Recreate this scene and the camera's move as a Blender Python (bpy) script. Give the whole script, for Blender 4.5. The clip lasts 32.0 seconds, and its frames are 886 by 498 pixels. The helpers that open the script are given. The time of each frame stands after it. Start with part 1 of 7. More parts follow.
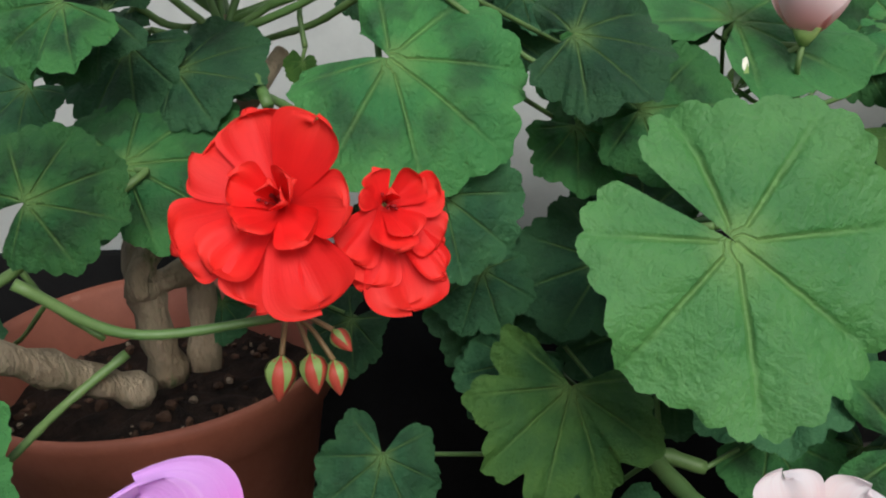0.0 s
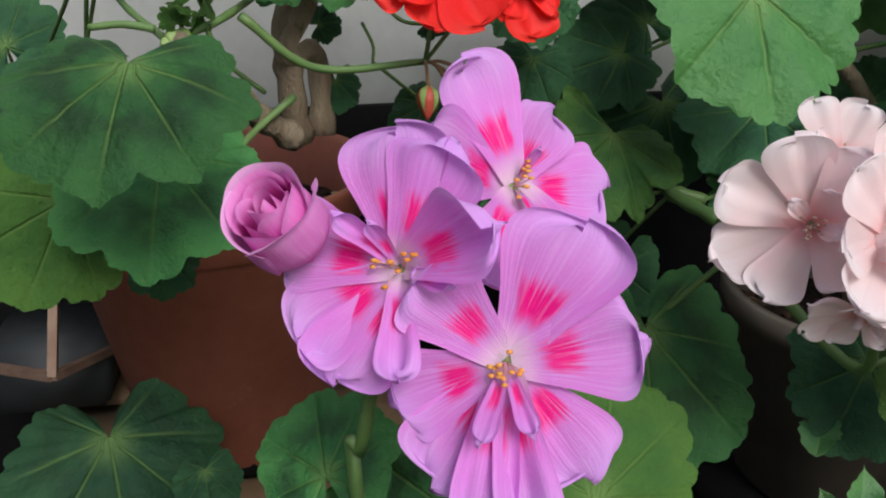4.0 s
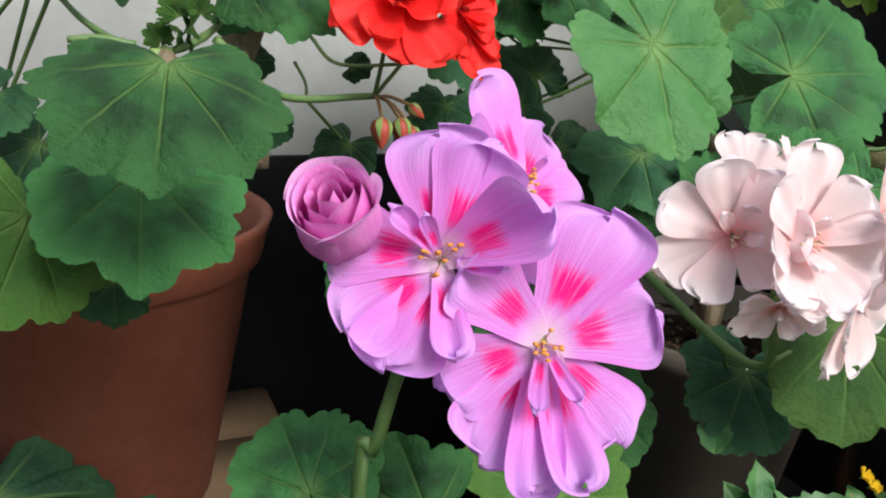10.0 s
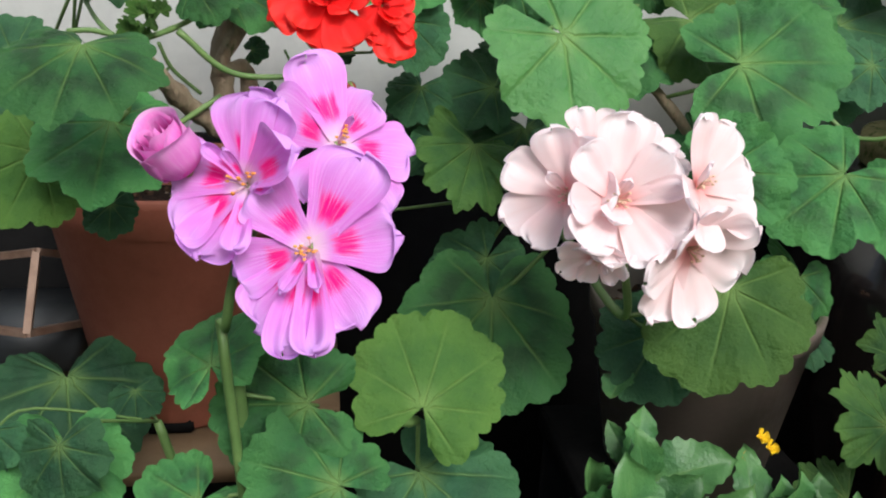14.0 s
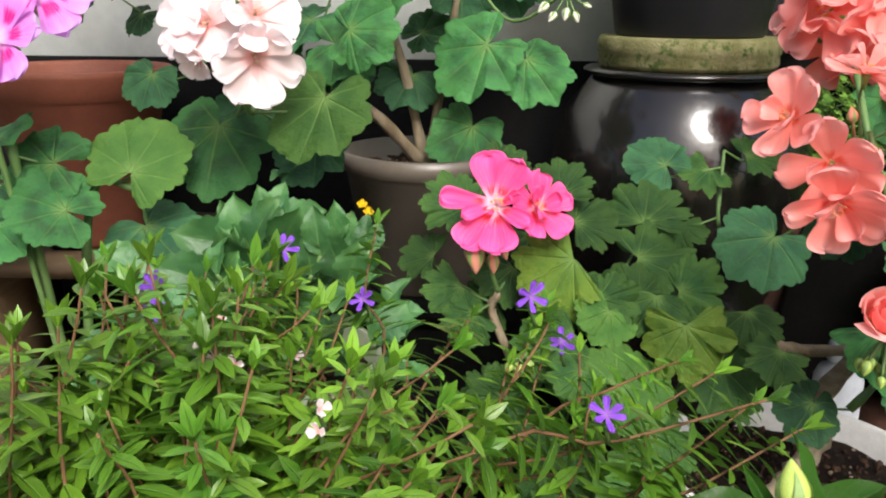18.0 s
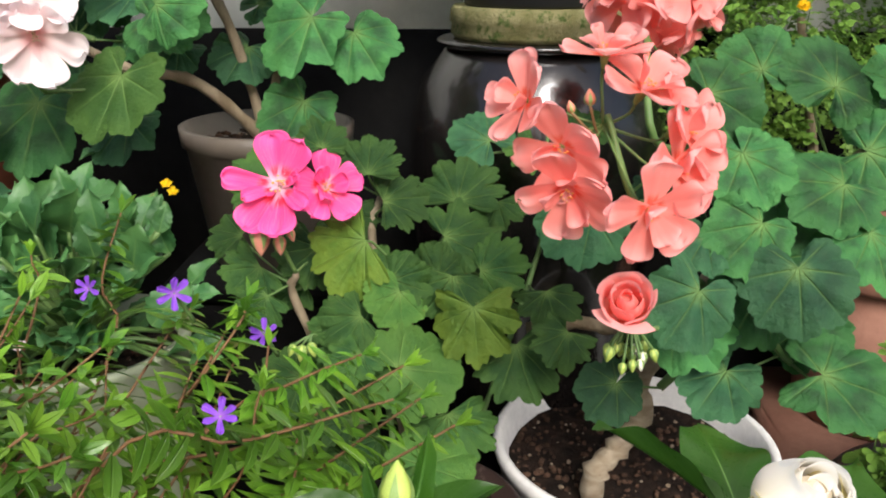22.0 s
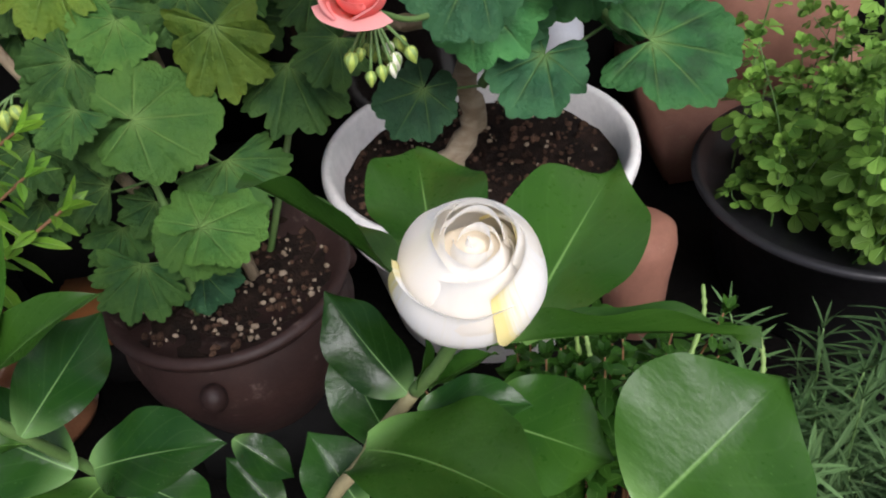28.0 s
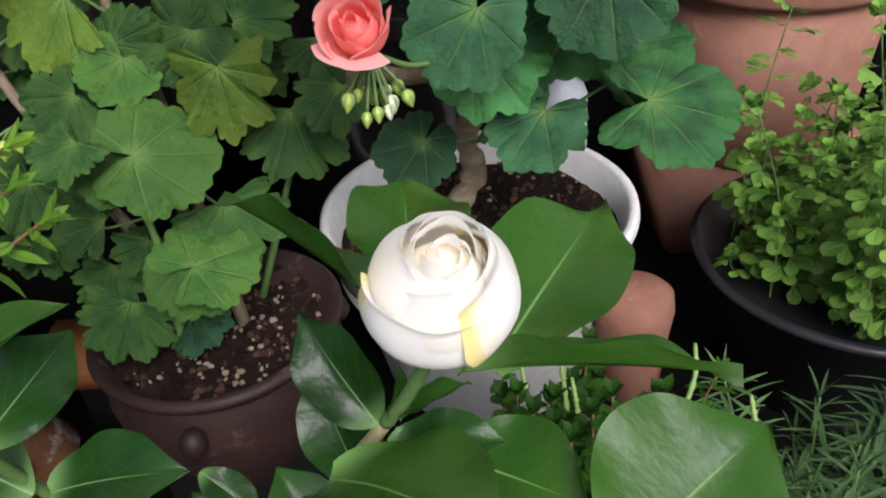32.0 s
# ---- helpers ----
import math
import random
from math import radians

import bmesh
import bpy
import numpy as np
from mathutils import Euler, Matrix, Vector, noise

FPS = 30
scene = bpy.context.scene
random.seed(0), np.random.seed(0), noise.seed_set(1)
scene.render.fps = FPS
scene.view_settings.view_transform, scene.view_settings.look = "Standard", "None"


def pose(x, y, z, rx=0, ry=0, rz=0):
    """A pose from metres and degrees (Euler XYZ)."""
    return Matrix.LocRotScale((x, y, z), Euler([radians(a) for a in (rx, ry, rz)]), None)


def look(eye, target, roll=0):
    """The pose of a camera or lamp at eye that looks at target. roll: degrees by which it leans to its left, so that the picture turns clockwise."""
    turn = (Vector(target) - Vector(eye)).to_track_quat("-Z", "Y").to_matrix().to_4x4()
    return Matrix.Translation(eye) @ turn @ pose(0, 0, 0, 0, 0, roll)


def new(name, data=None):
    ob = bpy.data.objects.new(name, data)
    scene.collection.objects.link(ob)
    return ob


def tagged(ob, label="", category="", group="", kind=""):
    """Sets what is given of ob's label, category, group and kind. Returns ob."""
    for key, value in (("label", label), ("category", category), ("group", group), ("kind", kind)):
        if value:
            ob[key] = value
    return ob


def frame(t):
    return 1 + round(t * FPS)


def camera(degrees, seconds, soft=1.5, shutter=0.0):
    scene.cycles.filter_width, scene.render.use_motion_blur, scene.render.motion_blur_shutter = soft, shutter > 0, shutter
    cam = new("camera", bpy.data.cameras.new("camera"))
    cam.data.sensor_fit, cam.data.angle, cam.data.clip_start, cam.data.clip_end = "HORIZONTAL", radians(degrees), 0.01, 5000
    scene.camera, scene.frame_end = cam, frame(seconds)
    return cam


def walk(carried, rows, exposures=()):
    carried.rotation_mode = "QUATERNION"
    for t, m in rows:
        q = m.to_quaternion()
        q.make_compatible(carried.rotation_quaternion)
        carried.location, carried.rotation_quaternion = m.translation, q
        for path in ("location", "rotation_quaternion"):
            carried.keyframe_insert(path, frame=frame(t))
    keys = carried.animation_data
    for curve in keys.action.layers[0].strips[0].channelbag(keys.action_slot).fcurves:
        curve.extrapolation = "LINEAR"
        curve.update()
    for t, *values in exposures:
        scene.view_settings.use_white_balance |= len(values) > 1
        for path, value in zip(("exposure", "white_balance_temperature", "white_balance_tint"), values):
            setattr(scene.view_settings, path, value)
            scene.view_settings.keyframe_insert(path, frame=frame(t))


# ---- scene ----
cam = camera(56.48, 32.0, 2.0)
PATH = [
    (0, (-0.2818, 0.4677, 0.7120), (-0.2946, 2.3384, 0.0046), -1.96),
    (0.5, (-0.2800, 0.4673, 0.7281), (-0.2706, 2.3372, 0.0187), -2.17),
    (1, (-0.2839, 0.4575, 0.7315), (-0.2798, 2.3279, 0.0234), -1.98),
    (1.5, (-0.2925, 0.4380, 0.7149), (-0.2913, 2.3082, 0.0062), -1.51),
    (2, (-0.3007, 0.4081, 0.6954), (-0.3084, 2.2778, -0.0146), -0.84),
    (2.5, (-0.3120, 0.3768, 0.6804), (-0.2986, 2.2384, -0.0503), 0.17),
    (3, (-0.3233, 0.3423, 0.6597), (-0.2912, 2.2010, -0.0781), 0.45),
    (3.5, (-0.3524, 0.3317, 0.6494), (-0.2604, 2.1744, -0.1228), 0.94),
    (4, (-0.3911, 0.3545, 0.6611), (-0.0883, 2.1671, -0.1281), -0.33),
    (4.5, (-0.4210, 0.3612, 0.6479), (0.1457, 2.1313, -0.0910), 0.82),
    (6.5, (-0.4435, 0.3514, 0.6437), (0.2556, 2.0969, -0.0379), 1.98),
    (7, (-0.4443, 0.3532, 0.6524), (0.2659, 2.0979, -0.0196), 1.43),
    (7.5, (-0.4411, 0.3513, 0.6456), (0.2826, 2.0901, -0.0274), 1.59),
    (8, (-0.4481, 0.3422, 0.6412), (0.2749, 2.0823, -0.0290), 1.91),
    (8.5, (-0.4527, 0.3389, 0.6369), (0.2728, 2.0795, -0.0297), 2.05),
    (9, (-0.4546, 0.3374, 0.6398), (0.2774, 2.0794, -0.0158), 2.32),
    (9.5, (-0.4565, 0.3445, 0.6413), (0.2852, 2.0896, 0.0052), 2.44),
    (10, (-0.4689, 0.3488, 0.6418), (0.3321, 2.0824, 0.0479), 3.94),
    (10.5, (-0.4781, 0.3485, 0.6351), (0.3900, 2.0536, 0.0526), 4.88),
    (11, (-0.4617, 0.3280, 0.6422), (0.2823, 2.0764, 0.0180), 4.14),
    (11.5, (-0.4427, 0.3296, 0.6483), (0.1692, 2.1306, 0.0303), 3.97),
    (12, (-0.4342, 0.3229, 0.6411), (0.1206, 2.1437, 0.0272), 4.82),
    (12.5, (-0.4246, 0.2947, 0.6359), (0.0892, 2.1277, 0.0226), 4.70),
    (13, (-0.4084, 0.2547, 0.6423), (0.0296, 2.1102, 0.0382), 4.43),
    (13.5, (-0.3766, 0.2352, 0.6440), (-0.0176, 2.1066, 0.0365), 3.58),
    (14, (-0.3364, 0.2148, 0.6504), (-0.0446, 2.0941, 0.0312), 2.63),
    (14.5, (-0.2943, 0.2045, 0.6414), (-0.0467, 2.0947, 0.0367), 2.55),
    (15, (-0.2373, 0.2011, 0.6254), (-0.0354, 2.0975, 0.0228), 3.40),
    (15.5, (-0.1781, 0.1877, 0.6236), (-0.0127, 2.0823, 0.0046), 3.85),
    (17.5, (0.0000, 0.0000, 0.6000), (0.0000, 1.9126, 0.0153), -0.00),
    (18, (0.0179, -0.0849, 0.5708), (-0.0440, 1.8296, -0.0043), 0.47),
    (18.5, (0.0424, -0.1479, 0.5479), (-0.0435, 1.7554, -0.0605), 1.91),
    (19, (0.0631, -0.1844, 0.5695), (-0.0117, 1.6894, -0.1255), 1.01),
    (19.5, (0.1286, -0.1721, 0.6408), (0.0316, 1.6841, -0.0973), -0.25),
    (20, (0.1607, -0.1550, 0.7148), (0.0653, 1.7154, 0.0128), -2.02),
    (20.5, (0.1682, -0.1624, 0.7756), (0.0616, 1.7243, 0.1208), -2.69),
    (21, (0.1399, -0.1997, 0.7883), (0.0570, 1.7050, 0.1840), -1.34),
    (21.5, (0.1534, -0.1489, 0.7085), (0.0750, 1.7606, 0.1186), 0.10),
    (22, (0.1869, -0.0664, 0.5859), (0.1225, 1.8173, -0.0829), 0.16),
    (22.5, (0.1852, -0.0299, 0.5083), (0.1383, 1.8097, -0.2751), -0.39),
    (23, (0.2200, -0.0140, 0.4915), (0.1560, 1.7590, -0.4330), -1.10),
    (23.5, (0.2750, 0.0420, 0.5210), (0.1420, 1.7620, -0.4920), -2.20),
    (24, (0.3120, 0.0440, 0.5060), (0.2600, 1.7080, -0.6000), -2.20),
    (24.5, (0.3435, 0.0440, 0.5088), (0.2875, 1.6790, -0.6415), -4.20),
    (26.5, (0.3161, 0.0384, 0.5274), (0.3152, 1.6371, -0.6743), -7.41),
    (27, (0.3152, 0.0437, 0.5289), (0.3355, 1.5889, -0.7407), -8.57),
    (27.5, (0.3084, 0.0419, 0.5287), (0.3320, 1.5856, -0.7427), -8.48),
    (28, (0.3049, 0.0423, 0.5283), (0.3221, 1.5807, -0.7496), -8.15),
    (28.5, (0.3110, 0.0505, 0.5268), (0.3215, 1.5686, -0.7753), -8.59),
    (29, (0.3119, 0.0512, 0.5225), (0.3338, 1.6060, -0.7353), -8.39),
    (29.5, (0.3096, 0.0457, 0.5168), (0.3684, 1.6885, -0.6223), -6.25),
    (30, (0.3086, 0.0350, 0.5176), (0.3821, 1.6876, -0.6065), -4.63),
    (30.5, (0.3091, 0.0290, 0.5227), (0.3699, 1.6660, -0.6247), -4.69),
    (31, (0.3102, 0.0316, 0.5221), (0.3477, 1.6269, -0.6836), -5.52),
    (31.5, (0.3115, 0.0329, 0.5206), (0.3476, 1.6443, -0.6635), -5.63),
    (32, (0.3111, 0.0373, 0.5138), (0.3383, 1.6806, -0.6259), -5.37),
]
walk(cam, [(t, look(eye, target, roll)) for t, eye, target, roll in PATH], [(0.0, -0.08, 6150.0, 7.0), (2.0, -0.12, 6150.0, 7.0), (3.0, -0.40, 6200.0, 8.0), (4.0, -0.10, 6200.0, 9.0), (7.0, 0.26, 6250.0, 8.0), (10.0, 0.36, 6250.0, 8.0), (13.0, 0.32, 6200.0, 9.0), (17.5, 0.78, 6500.0, 9.0), (19.0, 0.76, 6500.0, 9.0), (21.0, 0.58, 6500.0, 10.0), (22.0, 0.72, 6500.0, 10.0), (23.0, 0.62, 6500.0, 10.0), (24.5, 0.42, 6300.0, 13.0), (28.0, 0.32, 6100.0, 14.0), (32.0, 0.40, 6100.0, 14.0)])

# world: soft daylight under a bright overcast sky
world = bpy.data.worlds.new("sky")
scene.world = world
world.use_nodes = True
sky = world.node_tree.nodes.new("ShaderNodeTexSky")
sky.sky_type, sky.sun_disc = "NISHITA", False
sky.sun_elevation, sky.sun_rotation = radians(42), radians(165)
sky.air_density, sky.dust_density = 1.0, 4.0
backing = world.node_tree.nodes["Background"]
backing.inputs["Strength"].default_value = 0.105
world.node_tree.links.new(sky.outputs["Color"], backing.inputs["Color"])
sun = new("sun", bpy.data.lights.new("sun", "SUN"))
sun.data.energy, sun.data.angle, sun.data.color = 2.6, radians(26), (1.0, 0.975, 0.95)
sun.matrix_world = look((0.8, -2.6, 2.85), (0, 0.4, 0))


# ---- materials ----
class Graph:
    """A node material with a few short hands."""

    def __init__(self, name):
        self.mat = bpy.data.materials.new(name)
        self.mat.use_nodes = True
        self.tree = self.mat.node_tree
        self.tree.nodes.clear()
        self.out = self.tree.nodes.new("ShaderNodeOutputMaterial")

    def put(self, value, socket):
        if isinstance(value, bpy.types.NodeSocket):
            self.tree.links.new(value, socket)
        elif value is not None:
            if isinstance(value, tuple) and len(value) == 3 and socket.type == "RGBA":
                value = (*value, 1)
            socket.default_value = value

    def node(self, kind, out=0, **inputs):
        n = self.tree.nodes.new(kind)
        for key, value in inputs.items():
            self.put(value, n.inputs[key.replace("_", " ")])
        return n.outputs[out]

    def math(self, op, a, b=0.0, c=0.0):
        n = self.tree.nodes.new("ShaderNodeMath")
        n.operation = op
        for value, socket in zip((a, b, c), n.inputs):
            self.put(value, socket)
        return n.outputs[0]

    def mix(self, f, a, b, blend="MIX"):
        n = self.tree.nodes.new("ShaderNodeMix")
        n.data_type, n.blend_type = "RGBA", blend
        self.put(f, n.inputs[0]), self.put(a, n.inputs[6]), self.put(b, n.inputs[7])
        return n.outputs[2]

    def step(self, value, lo, hi, a=0.0, b=1.0):
        n = self.tree.nodes.new("ShaderNodeMapRange")
        n.interpolation_type = "SMOOTHSTEP"
        for v, s in zip((value, lo, hi, a, b), n.inputs):
            self.put(v, s)
        return n.outputs[0]

    def noise(self, at, scale, detail=3.0, rough=0.55):
        return self.node("ShaderNodeTexNoise", 0, Vector=at, Scale=scale, Detail=detail, Roughness=rough)

    def coords(self, which="Object"):
        return self.tree.nodes.new("ShaderNodeTexCoord").outputs[which]

    def bump(self, height, strength, distance=0.002):
        return self.node("ShaderNodeBump", 0, Height=height, Strength=strength, Distance=distance)

    def surface(self, color, rough, normal=None, spec=0.5, metal=0.0, thin=0.0, thin_color=None, coat=0.0):
        bsdf = self.node("ShaderNodeBsdfPrincipled", 0, Base_Color=color, Roughness=rough, Normal=normal, Metallic=metal)
        n = bsdf.node
        n.inputs["Specular IOR Level"].default_value = spec
        n.inputs["Coat Weight"].default_value = coat
        if thin:
            glow = self.node("ShaderNodeBsdfTranslucent", 0, Color=thin_color or color)
            mixer = self.tree.nodes.new("ShaderNodeMixShader")
            mixer.inputs[0].default_value = thin
            self.tree.links.new(bsdf, mixer.inputs[1])
            self.tree.links.new(glow, mixer.inputs[2])
            bsdf = mixer.outputs[0]
        self.tree.links.new(bsdf, self.out.inputs["Surface"])
        return self.mat


def leaf_material(name, dark, light, rim, zone=0.0, gloss=0.6, vein=0.22, ribs=1.0, pale=(0.22, 0.36, 0.10), spec=0.22, relief=0.9, rib=1.0, thin=0.14):
    """A green blade: u counts the main veins, v runs from the stalk's foot to the edge."""
    g = Graph(name)
    info = g.tree.nodes.new("ShaderNodeObjectInfo")
    uv = g.node("ShaderNodeSeparateXYZ", 0, Vector=g.coords("UV")).node
    u, v = uv.outputs[0], uv.outputs[1]
    at = g.node("ShaderNodeVectorMath", 0).node
    at.operation = "ADD"
    g.put(g.coords("Object"), at.inputs[0])
    g.put(g.node("ShaderNodeCombineXYZ", 0, X=g.math("MULTIPLY", info.outputs["Random"], 37.0)), at.inputs[1])
    at = at.outputs[0]
    dark, light, rim = [(c[0] * 1.15, c[1], c[2] * 1.05) for c in (dark, light, rim)]
    base = g.mix(g.step(g.noise(at, 1.6, 4.0), 0.3, 0.7), dark, light)
    base = g.mix(g.step(v, 0.55, 1.0), base, g.mix(0.4, base, rim))
    if zone:
        ring = g.math("MULTIPLY", g.step(v, 0.38, 0.5), g.step(v, 0.85, 0.6))
        base = g.mix(g.math("MULTIPLY", ring, g.math("MULTIPLY", zone, g.step(g.noise(at, 2.2), 0.3, 0.6))), base, (0.018, 0.04, 0.02))
    shift = g.math("MULTIPLY_ADD", info.outputs["Random"], 0.75, 0.62)
    base = g.mix(1.0, base, g.node("ShaderNodeCombineColor", 0, Red=shift, Green=shift, Blue=shift), "MULTIPLY")
    off = g.math("ABSOLUTE", g.math("SUBTRACT", g.math("FRACT", u), 0.5))
    wide = g.math("MULTIPLY", off, g.math("ADD", v, 0.12))
    main = g.math("MULTIPLY", g.step(wide, 0.05 * rib, 0.004 * rib), g.step(v, 1.0, 0.35))
    side = g.math("FRACT", g.math("ADD", g.math("SUBTRACT", g.math("MULTIPLY", v, 6.0), g.math("MULTIPLY", off, 5.0)), g.math("MULTIPLY", info.outputs["Random"], 2.5)))
    side = g.math("MULTIPLY", g.step(g.math("ABSOLUTE", g.math("SUBTRACT", side, 0.5)), 0.09, 0.0), g.step(v, 0.15, 0.4))
    veins = g.math("MAXIMUM", main, g.math("MULTIPLY", side, 0.12 * ribs))
    base = g.mix(g.math("MULTIPLY", veins, vein), base, pale)
    base = g.mix(g.step(v, 0.34, 0.0, 0.0, 1.6 * vein), base, pale)
    specks = g.step(g.noise(at, 60.0, 2.0), 0.68, 0.75)
    base = g.mix(g.math("MULTIPLY", specks, 0.12), base, pale)
    fine = g.noise(at, 26.0, 5.0, 0.65)
    high = g.math("ADD", g.math("MULTIPLY", fine, 0.6), g.math("MULTIPLY", g.noise(at, 8.0, 3.0), 1.6))
    high = g.math("SUBTRACT", high, g.math("MULTIPLY", veins, 0.6 * ribs))
    rough = g.math("MULTIPLY_ADD", fine, 0.25, gloss - 0.12)
    return g.surface(base, rough, g.bump(high, relief, 0.0016), spec, thin=thin, thin_color=g.mix(0.4, base, (0.10, 0.26, 0.05)))


def petal_material(name, foot, body, edge, blotch=None, streak=0.25, reach=(0.2, 0.62), tip=None, thin=0.22, side=None, neck=0.45, relief=0.35):
    g = Graph(name)
    info = g.tree.nodes.new("ShaderNodeObjectInfo")
    uv = g.node("ShaderNodeSeparateXYZ", 0, Vector=g.coords("UV")).node
    u, v = uv.outputs[0], uv.outputs[1]
    lines = g.noise(g.node("ShaderNodeCombineXYZ", 0, X=g.math("MULTIPLY", u, 9.0), Y=g.math("MULTIPLY", v, 0.8), Z=g.math("MULTIPLY", info.outputs["Random"], 20.0)), 2.2, 4.0)
    soft = g.noise(g.node("ShaderNodeCombineXYZ", 0, X=u, Y=v, Z=g.math("MULTIPLY", info.outputs["Random"], 30.0)), 2.0, 2.0)
    base = g.mix(g.step(v, 0.0, neck), foot, body)
    base = g.mix(g.step(g.math("ADD", v, g.math("MULTIPLY", soft, 0.3)), 0.75, 1.2), base, edge)
    if blotch:
        lo, hi = reach
        far = g.math("MULTIPLY_ADD", lines, 0.28, v)
        mark = g.math("MULTIPLY", g.step(far, lo, lo + 0.13), g.step(far, hi + 0.16, hi))
        mark = g.math("MULTIPLY", mark, g.step(g.math("ABSOLUTE", g.math("MULTIPLY_ADD", g.math("SUBTRACT", soft, 0.5), 0.9, u)), 0.66, 0.36))
        base = g.mix(mark, base, blotch)
    base = g.mix(g.math("MULTIPLY", g.step(lines, 0.45, 0.75), streak), base, g.mix(0.7, base, tip or foot))
    if side:
        base = g.mix(g.math("MULTIPLY", g.step(g.math("MULTIPLY_ADD", lines, 0.4, g.math("ABSOLUTE", u)), 0.82, 1.15), 0.8), base, side)
    shift = g.math("MULTIPLY_ADD", info.outputs["Random"], 0.16, 0.92)
    base = g.mix(1.0, base, g.node("ShaderNodeCombineColor", 0, Red=shift, Green=shift, Blue=shift), "MULTIPLY")
    high = g.math("ADD", g.math("MULTIPLY", lines, 0.7), g.math("MULTIPLY", g.noise(g.coords("Object"), 40.0), 0.3))
    return g.surface(base, 0.55, g.bump(high, relief, 0.0008), 0.25, thin=thin)


def plain_material(name, a, b, scale, rough=0.6, relief=0.3, distance=0.002, spec=0.4, metal=0.0, stain=None, stain_at=0.6, coat=0.0, fine=8.0, streak=1.0):
    g = Graph(name)
    at = g.coords("Object")
    if streak != 1.0:
        at = g.node("ShaderNodeMapping", 0, Vector=at, Scale=(1, 1, streak))
    big, small = g.noise(at, scale, 4.0), g.noise(at, scale * fine, 5.0, 0.65)
    base = g.mix(g.step(big, 0.3, 0.7), a, b)
    base = g.mix(g.step(small, 0.2, 0.8, 0.0, 0.35), base, g.mix(0.5, a, (0.0, 0.0, 0.0)))
    if stain:
        base = g.mix(g.step(g.noise(at, scale * 2.3, 6.0, 0.7), stain_at, stain_at + 0.12), base, stain)
    return g.surface(base, g.math("MULTIPLY_ADD", small, 0.25, rough - 0.12), g.bump(small, relief, distance), spec, metal, coat=coat)


GREEN = {
    "zonal": leaf_material("zonal_leaf", (0.0240, 0.1194, 0.0354), (0.0436, 0.1744, 0.0438), (0.0601, 0.2076, 0.0538), 0.6, vein=0.3),
    # darker copy of the zonal leaf: shade on inner and low leaves, in colour
    "dark": leaf_material("shade_dark_leaf", (0.0146, 0.0680, 0.0302), (0.0292, 0.1060, 0.0410), (0.0413, 0.1300, 0.0475), 0.35, vein=0.28),
    "bright": leaf_material("bright_leaf", (0.0306, 0.1008, 0.0187), (0.0504, 0.1350, 0.0229), (0.0684, 0.1620, 0.0272), 0.0, 0.6, 0.3, spec=0.2),
    "big": leaf_material("large_bright_leaf", (0.0310, 0.1275, 0.0315), (0.0488, 0.1662, 0.0405), (0.0629, 0.1855, 0.0506), 0.0, 0.42, 0.34, spec=0.32, relief=0.8),
    "ivy": leaf_material("small_zonal_leaf", (0.0155, 0.0636, 0.0160), (0.0378, 0.1049, 0.0200), (0.0568, 0.1307, 0.0240), 0.15, 0.6, 0.28, spec=0.2),
    "yellow": leaf_material("yellowing_leaf", (0.062, 0.150, 0.018), (0.105, 0.205, 0.022), (0.135, 0.23, 0.026), 0.0, 0.55, 0.3, spec=0.2),
    "kalanchoe": leaf_material("fleshy_leaf", (0.034, 0.130, 0.040), (0.068, 0.200, 0.056), (0.11, 0.27, 0.070), 0.0, 0.36, 0.25, 0.6, spec=0.4, relief=0.5, rib=0.5),
    # darker than fresh; its tone also holds the deep shade on low leaves
    "gardenia": leaf_material("leathery_leaf", (0.0067, 0.0300, 0.0053), (0.0135, 0.0510, 0.0075), (0.0165, 0.0585, 0.0097), 0.0, 0.22, 0.6, 0.4, (0.20, 0.36, 0.12), 0.17, 0.16, 0.16, 0.05),
    "fresh": leaf_material("fresh_leathery_leaf", (0.0139, 0.0545, 0.0058), (0.0244, 0.0800, 0.0081), (0.0325, 0.0928, 0.0104), 0.0, 0.30, 0.55, 0.4, (0.24, 0.44, 0.12), 0.16, 0.16, 0.18, 0.12),
    "cuphea": leaf_material("narrow_leaf", (0.055, 0.185, 0.015), (0.155, 0.345, 0.026), (0.18, 0.38, 0.030), 0.0, 0.30, 0.2, spec=0.5, thin=0.28),
    "lacy": leaf_material("feathery_leaf", (0.0810, 0.2150, 0.0340), (0.1620, 0.3268, 0.0510), (0.1800, 0.3440, 0.0595), 0.0, 0.45, 0.1, thin=0.25),
    "grey": leaf_material("grey_green_needle", (0.0468, 0.1170, 0.0359), (0.0819, 0.1716, 0.0562), (0.0936, 0.1872, 0.0624), 0.0, 0.5, 0.1),
}
